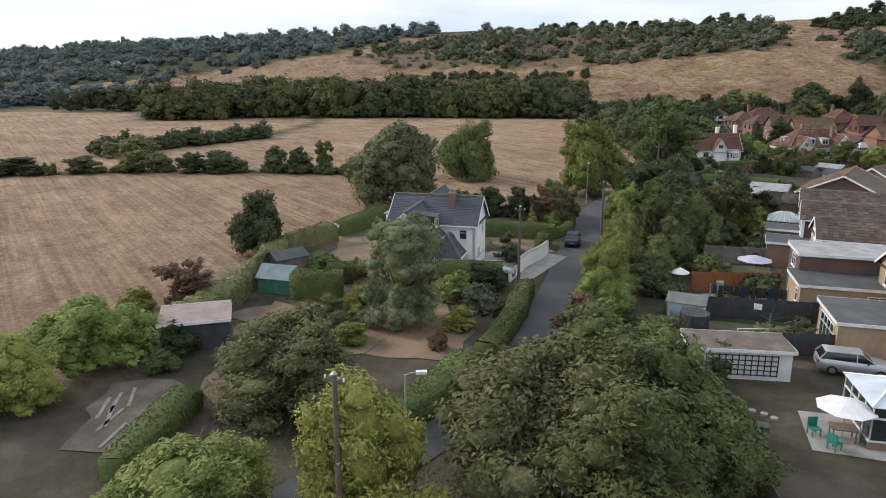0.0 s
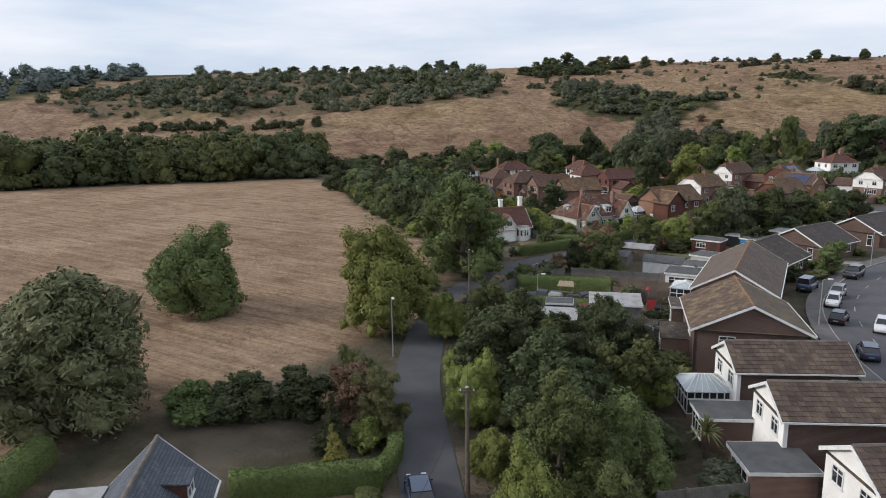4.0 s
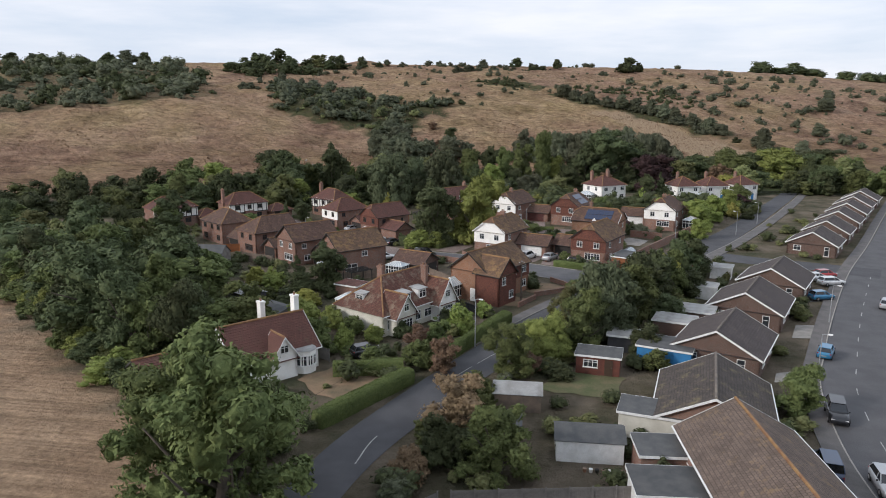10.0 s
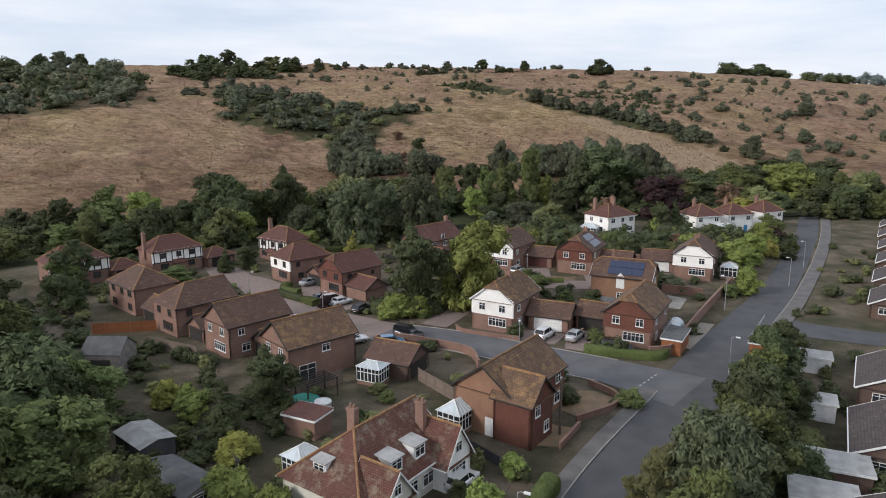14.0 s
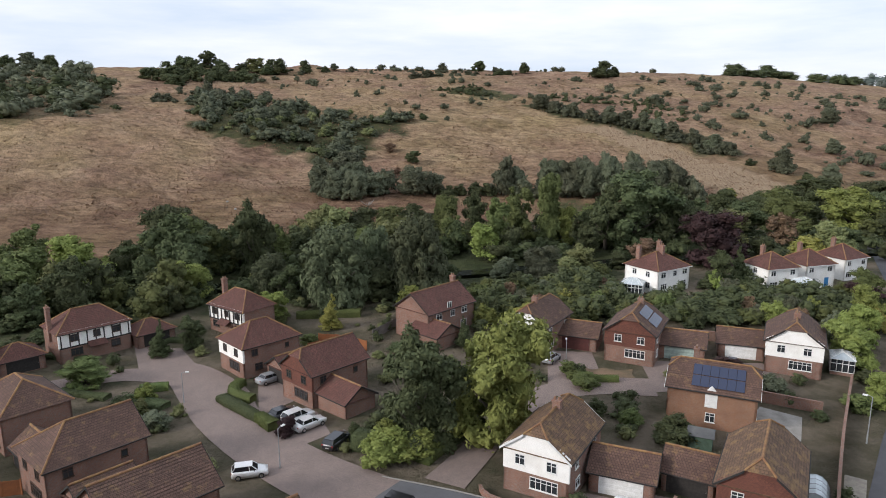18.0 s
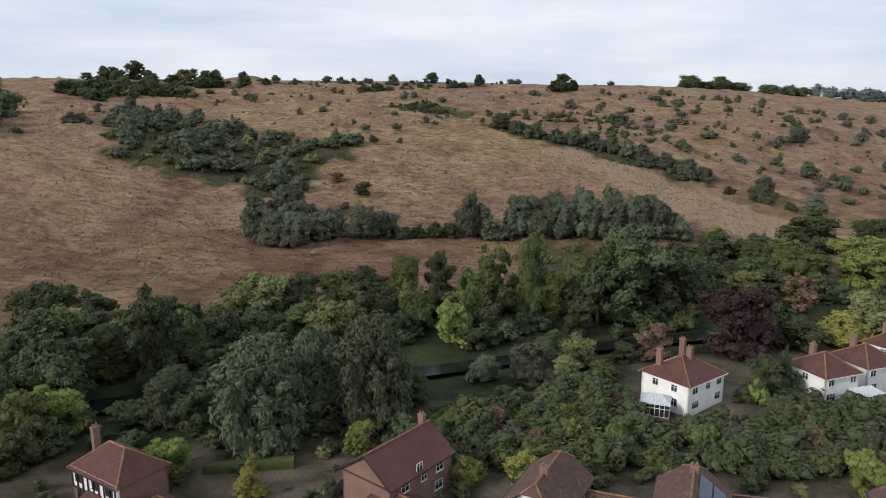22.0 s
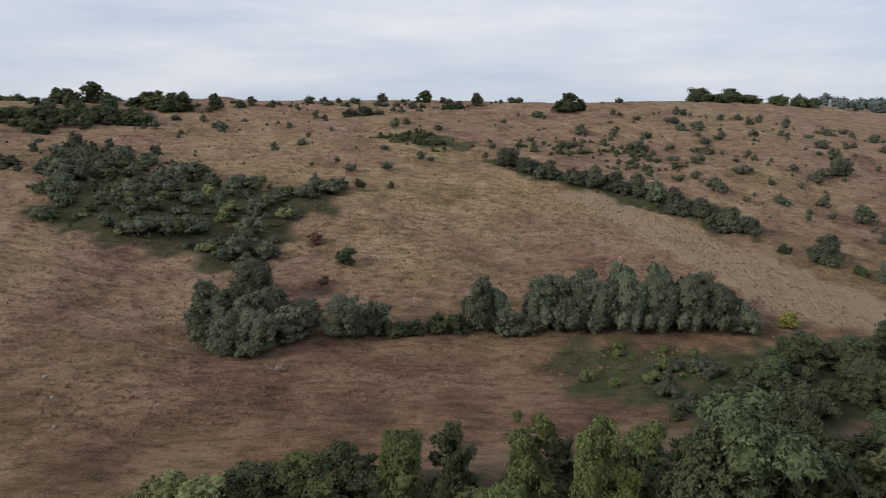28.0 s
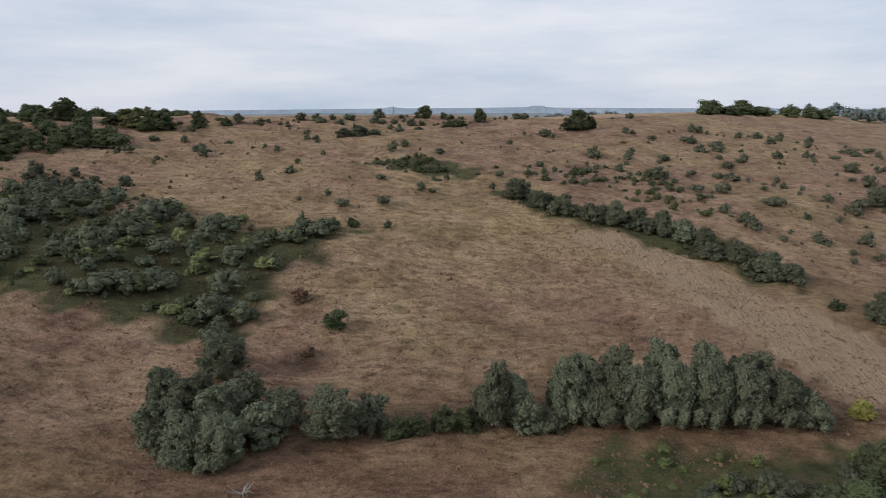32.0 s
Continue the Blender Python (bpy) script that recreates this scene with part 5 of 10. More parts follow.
joined("garden_planting", 420, in_gardens, FAR_BUSHES, LEAF_DARK, "dark bushes and borders in back gardens", "planting", 1.9, 2.6)
joined("garden_planting", 220, in_gardens, FAR_BUSHES, LEAF_OLIVE, "olive green bushes and borders in gardens", "planting", 1.5, 2.2)
BACKS = [(-92, 258), (-84, 262), (-66, 260), (-30, 260), (-12, 264), (-4, 276), (-14, 280), (-34, 276), (-40, 270), (-56, 271), (-58, 292), (-74, 280), (-92, 276)]
joined("garden_planting", 190, in_poly(BACKS, 0.6, 1.4), FAR_BUSHES, LEAF_DARK, "dense dark shrubbery in deep back gardens", "planting", 3.0, 4.2)
joined("garden_planting", 90, in_poly(BACKS, 0.6, 1.3), FAR_BUSHES, LEAF_MID, "green shrubbery in deep back gardens", "planting", 3.0, 4.0)
NEAR_BUSHES = [crown_arrays("shrub", 1500, 0.2, 80 + i, 0, 0.85, 1.5, 0, 14) for i in range(3)]
joined("undergrowth", 46, in_poly([(-30, 31.5), (-29.2, 36), (-30.4, 41), (-33.4, 46), (-31, 44.6), (-28.4, 39), (-24, 32), (-26, 28)], 0.6, 1.3), NEAR_BUSHES, LEAF_MID, "tangled green growth beside the lane", "undergrowth", 1.9, 2.6)
joined("undergrowth", 34, in_poly([(-30, 31.5), (-29.6, 40), (-28, 39), (-24, 32), (-26, 28)], 0.6, 1.2), NEAR_BUSHES, LEAF_DARK, "dark tangled brambles beside the lane", "undergrowth", 1.9, 2.6)
# deep back gardens between the lane and the two-storey houses
for a in (("sallow_near", -45.2, 63.4, 7.2, 7.6), ("elder_near", -52.4, 59.6, 4.4, 3.6), ("oak_c", -59.2, 72.6, 8.4, 6.5), ("ash_b", -53.5, 83, 7, 6), ("elder_near", -47.2, 77, 5, 5), ("thorn_b", -49.6, 70.4, 5, 6), ("thorn_b", -55, 78, 5, 5), ("sallow_near", -50.4, 65.4, 5.4, 5.4), ("shrub_grey", -38.7, 66.1, 2.4, 4.2), ("thorn_b", -43.2, 58.6, 3.6, 4.4), ("thorn_b", -44.4, 69, 3, 4), ("thorn_b", -58.6, 84.6, 4.6, 5), ("thorn_b", -51.6, 87, 4, 5), ("thorn_b", -70.6, 92, 3.4, 4.2), ("shrub_c", -72.4, 97, 2.6, 3.2)):
    tree(*a, group="trees of the back gardens")


def cordyline(x, y, h, label):
    """A palm-like plant: a short stem and a fountain of sword leaves."""
    t = thing("cabbage_palm", rest(x, y), label, "palm")
    part("trunk", Shape().tube([(0, 0, -0.1), (0.04, 0, 0.5 * h), (0.06, 0.02, 0.8 * h)], [0.14, 0.11, 0.08], 7), BARK, t)
    for k in range(70):
        a, lean = rng.uniform(0, 6.28), rng.uniform(0.1, 1.5)
        L = rng.uniform(1.2, 1.8)
        c, s_ = math.cos(a), math.sin(a)
        pts = [Vector((c * L * f * math.sin(lean), s_ * L * f * math.sin(lean), 0.78 * h + L * f * math.cos(lean) - 0.45 * L * f * f * lean)) for f in (0, 0.5, 1)]
        side = Vector((-s_, c, 0)) * 0.075
        part("leaf", Shape().face([pts[0] - side * 0.6, pts[0] + side * 0.6, pts[1] + side, pts[1] - side]).face([pts[1] - side, pts[1] + side, pts[2]]), LEAF_OLIVE, t)


cordyline(-41, 70.2, 2.5, "spiky green cabbage palm in a back garden")
for a in (("ash_b", -49.5, 168.5, 9, 8), ("ash", -45, 178, 8, 8), ("ash_b", -41, 186, 7.6, 7), ("oak_c", -54, 158, 9, 8), ("thorn_b", -47, 163, 5, 6), ("thorn_b", -40.4, 179, 4.6, 6), ("ash_b", -38.6, 192, 7, 6.4), ("thorn_b", -36, 197, 4, 5), ("thorn_b", -51, 150, 4.4, 5), ("maple_near", -60.4, 155.4, 7, 6.4)):
    tree(*a, group="trees beside the main lane")
OLD_GARDENS = [(-168, 205), (-140, 190), (-128, 176), (-116, 166), (-108, 150), (-118, 146), (-165, 178)]
joined("garden_trees", 60, in_poly(OLD_GARDENS, 0.6, 1.1), FAR_CROWNS, LEAF_DARK, "dark overgrown trees at the garden ends", "woodland", 8.5, 8)
joined("garden_trees", 26, in_poly(OLD_GARDENS, 0.6, 1.0), FAR_CROWNS, LEAF_MID, "green overgrown trees at the garden ends", "woodland", 8, 7)
tree("gold_cypress", -62.1, 55.1, 3.4, 2.4, "golden green cone-shaped conifer behind a clipped hedge")
tree("maple_near", -62.5, 60.4, 5.6, 5, "yellowing small tree beside the lane")

# ---- houses ----
FRAMES, PANES = {}, {}


def window(parent, m, w, h, lights=2, frame=None, cross=True, label=""):
    """A framed window with one pane a light; m maps its own plane (x along, z up, -y outwards) into the house."""
    frame = frame or PAINT_WHITE
    key = (round(w, 2), round(h, 2), lights, cross, frame.name)
    if key not in FRAMES:
        s, t = Shape(), 0.07
        for x0, x1, z0, z1 in ((-w / 2, w / 2, 0, t), (-w / 2, w / 2, h - t, h), (-w / 2, -w / 2 + t, t, h - t), (w / 2 - t, w / 2, t, h - t)):
            s.box(x0, -0.05, z0, x1, 0.03, z1)
        lw = (w - 2 * t) / lights
        for k in range(1, lights):
            s.box(-w / 2 + t + k * lw - 0.03, -0.045, t, -w / 2 + t + k * lw + 0.03, 0.03, h - t)
        if cross and h > 0.8:
            s.box(-w / 2 + t, -0.043, h * 0.66, w / 2 - t, 0.03, h * 0.66 + 0.045)
        s.box(-w / 2 - 0.06, -0.1, -0.06, w / 2 + 0.06, 0.02, -0.002)
        FRAMES[key] = s.mesh("window", frame)
        PANES[key] = Shape().box(-lw / 2, -0.008, t, lw / 2, 0.006, h - t).mesh("pane", GLASS)
    ob = new("window", FRAMES[key])
    ob.parent = parent
    ob.matrix_basis = m
    t = 0.07
    lw = (w - 2 * t) / lights
    for k in range(lights):
        p = new("pane", PANES[key])
        p.parent = ob
        p.location = (-w / 2 + t + (k + 0.5) * lw, 0, 0)
    return tagged(ob, label)


def on_side(side, along, z, L, W):
    """Where a fitting sits: a, b the long sides (-y, +y), c, d the ends (-x, +x); along runs to the right as seen from outside."""
    if side == "a":
        return pose(along, -W / 2 - 0.02, z, 0, 0, 0)
    if side == "b":
        return pose(-along, W / 2 + 0.02, z, 0, 0, 180)
    if side == "c":
        return pose(-L / 2 - 0.02, -along, z, 0, 0, -90)
    return pose(L / 2 + 0.02, along, z, 0, 0, 90)


def courses(s, a, b, c, d, row=0.33, step=0.03):
    """Overlapping rows of tiles over a slope: a, b its lower corners, c, d its upper ones (b below c)."""
    a, b, c, d = (Vector(q) for q in (a, b, c, d))
    nrm = (b - a).cross(d - a)
    nrm = nrm.normalized() if nrm.length > 1e-6 else (b - a).cross(c - a).normalized()
    n_ = max(2, int(((d + c) / 2 - (a + b) / 2).length / row))
    for k in range(n_):
        u, v = k / n_, (k + 1) / n_
        p, q, r, t = a.lerp(d, u), b.lerp(c, u), b.lerp(c, v), a.lerp(d, v)
        p2, q2 = p + nrm * step, q + nrm * step
        s.face([p2, q2, r, t] if (r - t).length > 1e-3 else [p2, q2, r])
        s.face([p, q, q2, p2])


def roof_on(t, L, W, eave, ridge, mat, ends=("gable", "gable"), over=0.35, side_over=0.3, capmat=None, x0=0.0, barge=None, gutter=None, name="roof", label="", row=0.33):
    """A pitched roof along x with gable, half-hipped or hipped ends; ridge caps, verges and gutters are parts of it."""
    slope = (ridge - eave) / (W / 2)
    ez, hy = eave - slope * over, W / 2 + over
    s = Shape()
    ex = [0, 0]
    top = [0, 0]
    for k, (sgn, e) in enumerate(((-1, ends[0]), (1, ends[1]))):
        ex[k] = sgn * (L / 2 + (over if e == "hip" else side_over))
        cut = {"gable": 0.0, "half": 0.36, "hip": 1.0}[e]
        top[k] = ex[k] - sgn * cut * (hy if e == "hip" else hy * 0.9) * 0.95
        top[k] = max(min(top[k], L / 2), -L / 2) if e != "gable" else top[k]
    if top[0] > top[1]:
        top = [0.0, 0.0]
    hz = [ridge - {"gable": 0.0, "half": 0.36 * (ridge - ez) * 0.95, "hip": ridge - ez}[e] for e in ends]
    fy = [(ridge - z) / slope for z in hz]
    for sg in (-1, 1):
        A, B = (ex[0], sg * hy, ez), (ex[1], sg * hy, ez)
        M0, M1 = (ex[0], sg * fy[0], hz[0]), (ex[1], sg * fy[1], hz[1])
        P, Q = (top[0], 0, ridge), (top[1], 0, ridge)
        lo = [A, B, M1, M0]
        if ends[0] == "hip":
            lo[3] = A
        if ends[1] == "hip":
            lo[2] = B
        if ends == ("hip", "hip"):
            quad = [A, B, Q, P]
            courses(s, *(quad if sg < 0 else (quad[1], quad[0], quad[3], quad[2])), row)
            continue
        mid = min(hz[0] if ends[0] != "hip" else ridge, hz[1] if ends[1] != "hip" else ridge)
        if mid >= ridge - 1e-6:
            quad = [A, B, Q, P]
            courses(s, *(quad if sg < 0 else (quad[1], quad[0], quad[3], quad[2])), row)
        else:
            f = (mid - ez) / (ridge - ez)
            yy = sg * (hy + (0 - hy) * f)
            R0 = (ex[0], yy, mid) if ends[0] == "half" else (Vector(A).lerp(Vector(P), f) if ends[0] == "hip" else Vector((ex[0], yy, mid)))
            R1 = (ex[1], yy, mid) if ends[1] == "half" else (Vector(B).lerp(Vector(Q), f) if ends[1] == "hip" else Vector((ex[1], yy, mid)))
            for quad in ([A, B, R1, R0], [R0, R1, Q, P]):
                courses(s, *(quad if sg < 0 else (quad[1], quad[0], quad[3], quad[2])), row)
    for k, sgn in ((0, -1), (1, 1)):
        if ends[k] != "gable":
            y_ = fy[k] if ends[k] == "half" else hy
            a, b = (ex[k], -sgn * y_ * -1, hz[k]), (ex[k], sgn * y_ * -1, hz[k])
            P = (top[k], 0, ridge)
            courses(s, b if sgn > 0 else b, a if sgn > 0 else a, P, P, row)
    # underside and verge thickness
    s.face([(ex[0], hy, ez - 0.02), (ex[1], hy, ez - 0.02), (ex[1], -hy, ez - 0.02), (ex[0], -hy, ez - 0.02)])
    roof = part(name, s, mat, t, label)
    roof.location.x = x0
    caps = Shape()
    caps.tube([(top[0], 0, ridge + 0.02), (top[1], 0, ridge + 0.02)], [0.13, 0.13], 6)
    for k, sgn in ((0, -1), (1, 1)):
        if ends[k] != "gable":
            y_ = fy[k] if ends[k] == "half" else hy
            for g in (-1, 1):
                caps.tube([(top[k], 0, ridge + 0.02), (ex[k], g * y_, hz[k] + 0.03)], [0.12, 0.11], 6)
    part("ridge_tiles", caps, capmat or RIDGE_TILE, roof)
    for k, sgn in ((0, -1), (1, 1)):
        if ends[k] != "hip":
            for g in (-1, 1):
                a, b = Vector((ex[k] + sgn * 0.02, g * hy, ez)), Vector((ex[k] + sgn * 0.02, g * fy[k], hz[k]))
                q = [a + Vector((0, 0, 0.04)), b + Vector((0, 0, 0.04)), b - Vector((0, 0, 0.2)), a - Vector((0, 0, 0.2))]
                part("bargeboard", Shape().slab(q if g * sgn < 0 else q[::-1], 0.04), barge or TIMBER_BLACK, roof)
    for g in (-1, 1):
        part("gutter", Shape().box(ex[0], g * (hy + 0.06) - 0.06, ez - 0.1, ex[1], g * (hy + 0.06) + 0.06, ez + 0.01), gutter or TIMBER_BLACK, roof)
    return roof


def walls_on(t, L, W, eave, ridge, mat, ends=("gable", "gable"), upper=None, split=2.6, faces="abcd"):
    """Four walls, with gables where the roof has them; upper is the cladding above split on the named faces."""
    def strip(z0, z1, m, names, out):
        for f in names:
            s = Shape()
            hl, hw = L / 2 + out, W / 2 + out
            if f == "a":
                s.slab([(-hl, -hw, z0), (hl, -hw, z0), (hl, -hw, z1), (-hl, -hw, z1)], 0.28)
            elif f == "b":
                s.slab([(hl, hw, z0), (-hl, hw, z0), (-hl, hw, z1), (hl, hw, z1)], 0.28)
            else:
                k = 0 if f == "c" else 1
                sg = -1 if f == "c" else 1
                pts = [(sg * hl, -sg * hw, z0), (sg * hl, sg * hw, z0), (sg * hl, sg * hw, z1)]
                pts = [(sg * hl, sg * -hw, z0), (sg * hl, sg * hw, z0)]
                if z1 >= eave and ends[k] != "hip":
                    rise = ridge - eave
                    if ends[k] == "gable":
                        pts += [(sg * hl, sg * hw, z1), (sg * hl, 0, ridge - 0.06), (sg * hl, -sg * hw, z1)]
                    else:
                        pts += [(sg * hl, sg * hw, z1), (sg * hl, sg * hw * 0.38, eave + rise * 0.6), (sg * hl, -sg * hw * 0.38, eave + rise * 0.6), (sg * hl, -sg * hw, z1)]
                else:
                    pts += [(sg * hl, sg * hw, z1), (sg * hl, -sg * hw, z1)]
                s.slab(pts, 0.28)
            part("wall", s, m, t)
    if upper:
        up = [f for f in "abcd" if f in faces]
        strip(-0.5, eave, mat, [f for f in "abcd" if f not in faces], 0)
        strip(-0.5, split, mat, up, 0)
        strip(split, eave, upper, up, 0.06)
    else:
        strip(-0.5, eave, mat, "abcd", 0)


def chimney(t, x, y, top, base, mat=None, pots=2, w=0.6, d=0.9, pot=None):
    s = Shape().box(x - w / 2, y - d / 2, base, x + w / 2, y + d / 2, top)
    s.box(x - w / 2 - 0.06, y - d / 2 - 0.06, top - 0.18, x + w / 2 + 0.06, y + d / 2 + 0.06, top + 0.04)
    c = part("chimney", s, mat or BRICK, t)
    for k in range(pots):
        yy = y + (k - (pots - 1) / 2) * d / max(1, pots)
        part("chimney_pot", Shape().tube([(x, yy, top), (x, yy, top + 0.4)], [0.13, 0.11], 8), pot or BRICK_ORANGE, c)


def door(t, m, w=0.95, h=2.05, mat=None, label="", ribs=0):
    s = Shape().box(-w / 2, -0.04, 0.02, w / 2, 0.02, h)
    ob = part("door", s, mat or PAINT_WHITE, t, label)
    for k in range(ribs):
        part("door_panel", Shape().box(-w / 2 + 0.03, -0.06, 0.1 + k * h / ribs, w / 2 - 0.03, -0.042, 0.06 + (k + 0.8) * h / ribs), mat or PAINT_WHITE, ob)
    ob.matrix_basis = m
    hd = part("door_handle", Shape().box(w / 2 - 0.16, -0.09, 0.98, w / 2 - 0.1, -0.04, 1.06), STEEL, ob)
    return ob


def house(x, y, turn, L, W, eave, ridge, wall, roof, ends=("gable", "gable"), wins=(), doors=(), chimneys=(), upper=None, split=2.6, faces="abcd", label="", barge=None, gutter=None, cap=None, frame=None, name="house", category="house", group="", lift=0.0, row=0.33):
    t = thing(name, rest(x, y, turn, lift), label, category, group)
    walls_on(t, L, W, eave, ridge, wall, ends, upper, split, faces)
    roof_on(t, L, W, eave, ridge, roof, ends, capmat=cap, barge=barge, gutter=gutter, row=row)
    for side, along, z, w, h, lights in wins:
        o = on_side(side, along, z, L + (0.12 if upper and z > split else 0), W + (0.12 if upper and z > split else 0))
        window(t, o, w, h, lights, frame)
    for side, along, w, h, mat in doors:
        door(t, on_side(side, along, 0, L, W), w, h, mat, ribs=5 if w > 2 else 0)
    for c in chimneys:
        chimney(t, *c)
    return t


def garage(x, y, turn, L, W, roof, side="c", mat=None, wall=None, label="", ends=("gable", "gable"), eave=2.4, ridge=4.0):
    return house(x, y, turn, L, W, eave, ridge, wall or BRICK, roof, ends, (), ((side, 0, min(4.4, (W if side in "cd" else L) - 1.0), 2.1, mat or TIMBER_BLACK),), label=label or "brick garage with a pitched tiled roof", name="garage", category="garage")


W_END = (("c", -1.7, 3.2, 1.1, 1.15, 2), ("c", 1.7, 3.2, 1.1, 1.15, 2), ("c", 0.9, 0.9, 3.0, 1.3, 5))
W_LONG = (("a", -3, 3.3, 1.0, 1.0, 2), ("a", 2.6, 3.3, 0.7, 0.8, 1), ("a", -2.4, 0.9, 1.3, 1.1, 2), ("b", -2.5, 3.3, 1.1, 1.1, 2), ("b", 2.5, 3.3, 1.1, 1.1, 2), ("b", 0, 0.9, 1.6, 1.2, 3))
W_DARK = (("a", -3.2, 3.3, 1.4, 1.1, 2), ("a", 0.2, 3.3, 1.1, 1.1, 2), ("a", 3.2, 3.3, 1.4, 1.1, 2), ("a", -3, 0.9, 1.8, 1.2, 3), ("a", 3, 0.9, 1.5, 1.2, 2))
BROWN_FR = coloured("brown_window_frames", (0.06, 0.035, 0.022), None, 3, 0.6, 0.1)
HH, GG, NN = ("half", "half"), ("gable", "gable"), ("hip", "hip")

# the close of red-brick houses
house(-73.5, 209.6, 65, 10, 7, 5, 7.7, BRICK, ROOF_LICHEN, HH, W_END + W_LONG, (), ((0.5, 0.0, 8.4, 6.8),), RENDER_WHITE, 2.5, "c", "brick house with a white upper front and lichened half-hipped roof", barge=PAINT_WHITE)
garage(-66.2, 208.4, -18, 6.4, 5.6, ROOF_BROWN, "a", PAINT_WHITE, label="brick garage with a white double door")
house(-54.0, 204.4, 66, 10.4, 6.9, 5, 7.7, BRICK, ROOF_LICHEN, HH, W_END + W_LONG, (), (), TILE_HUNG, 2.5, "c", "brick house hung with red tiles, lichened half-hipped roof")
garage(-59.4, 208.6, -25, 5, 5, ROOF_BROWN, "a", label="brick garage with a dark door beside the drive")
solar = house(-52.6, 225.3, -20, 10.2, 7.6, 4.9, 7.3, BRICK_ORANGE, ROOF_BROWN, HH, (("a", 0, 0.8, 1.1, 1.2, 2), ("a", 0, 2.9, 1.1, 1.7, 2), ("d", 1, 3.2, 1, 1, 2), ("d", -1, 0.9, 1.2, 1.2, 2)), (), ((-2.4, 1.5, 8.2, 6),), label="orange-brick house with blue solar panels on its roof", barge=PAINT_WHITE)
house(-58.3, 246.6, 68, 9.6, 7.4, 5, 7.7, BRICK, ROOF_BROWN, HH, W_END + W_LONG, (), ((2.5, 0, 8.3, 6.8),), TILE_HUNG, 2.5, "c", "brick house with red hanging tiles and dark solar panels", barge=TIMBER_BLACK)
garage(-51.3, 246.6, -18, 7.2, 5.6, ROOF_BROWN, "a", coloured("pale_green_paint", (0.4, 0.5, 0.45), None, 2, 0.6, 0.05), label="brick garage with a pale green door")
house(-35.6, 243.6, 68, 9.6, 7.4, 5, 7.7, BRICK, ROOF_BROWN, HH, W_END + W_LONG, (), ((-1, 0, 8.2, 6.8),), RENDER_WHITE, 2.5, "c", "brick house with a white boarded upper front and dark half-hipped roof")
garage(-42.0, 247.8, -15, 6.6, 5.6, ROOF_BROWN, "a", PAINT_WHITE, label="brick garage with a white door and dark tiles")
house(-73.4, 249.8, 62, 10, 7, 5, 7.7, BRICK, ROOF_BROWN, HH, W_END + W_LONG, (), ((-1.5, 0, 8.4, 6.8),), RENDER_WHITE, 2.5, "c", "brick house with a white upper front behind a plane tree")
garage(-66.6, 250.2, -18, 6.6, 5.6, ROOF_BROWN, "a", coloured("dark_red_paint", (0.1, 0.03, 0.025), None, 2, 0.6, 0.05), label="low brick garage with a dark red door")
house(-91.1, 257, 52, 11.5, 8, 5, 7.8, BRICK, ROOF_RED, GG, W_DARK + (("a", -0.6, 4.9, 1.1, 1.1, 2),), (), ((5.2, 0.6, 8.8, 6.5),), label="large brick house with a long red-brown roof and chimney", frame=PAINT_WHITE)
garage(-90.4, 250.6, -38, 6.5, 6, ROOF_RED, "c", label="brick garage wing with a red-brown roof")
house(-104.1, 231.2, 52, 9.6, 7, 5, 7.6, BRICK, ROOF_RED, ("half", "gable"), W_END + W_LONG, (), (), TILE_HUNG, 2.5, "c", "brick house with hanging tiles and red-brown roof beside parked cars", frame=BROWN_FR)
garage(-99.9, 225.9, -38, 6, 5, ROOF_RED, "c", label="low brick garage with two dark doors")
house(-117.3, 241.2, 50, 9.8, 7.4, 5, 7.6, BRICK, ROOF_RED, NN, W_END + W_LONG, (), (), RENDER_WHITE, 2.5, "c", "brick house with a white upper front and hipped red roof", frame=BROWN_FR)
garage(-110.8, 236.6, 52, 5.2, 5, ROOF_RED, "c", label="low link garage with a red-brown roof")
house(-126.1, 256.4, -31, 9.6, 6.8, 5, 7.6, BRICK, ROOF_RED, NN, W_DARK, (), ((-4.6, 0, 8.8, 4),), RENDER_WHITE, 2.4, "a", "timber-framed white house with a hipped red roof", frame=BROWN_FR)
garage(-119.4, 250.8, 55, 5.6, 5, ROOF_RED, "c", label="low garage wing with a hipped red roof", ends=NN)
house(-147.4, 243.6, 52, 11, 7, 5, 7.6, BRICK, ROOF_RED, NN, W_DARK, (), ((-5.6, 0, 8.6, 3),), RENDER_WHITE, 2.4, "a", "timber-framed white house with a broad hipped red roof", frame=BROWN_FR)
garage(-140, 249.4, 52, 6.4, 5.6, ROOF_RED, "a", label="brick garage with a dark double door", ends=NN)
house(-160.4, 229.4, 52, 11, 7, 5, 7.6, BRICK, ROOF_RED, NN, W_DARK, (), (), RENDER_WHITE, 2.4, "a", "timber-framed white house at the end of the close", frame=BROWN_FR)
garage(-153.6, 235, 52, 6.2, 5.6, ROOF_RED, "a", label="brick garage with a hipped roof among shrubs", ends=NN)
house(-137.8, 215.2, -36, 10, 7.6, 5, 7.6, BRICK, ROOF_BROWN, NN, W_DARK + (("c", 0, 3.2, 1.2, 1.1, 2), ("c", 0, 0.9, 1.6, 1.2, 2)), label="brick house with a hipped brown roof and patio", frame=BROWN_FR)
house(-123.3, 205, 54, 10.2, 7.6, 5, 7.6, BRICK, ROOF_BROWN, ("hip", "gable"), W_END + W_LONG, label="brick house with a hipped brown roof and side wing", frame=BROWN_FR)
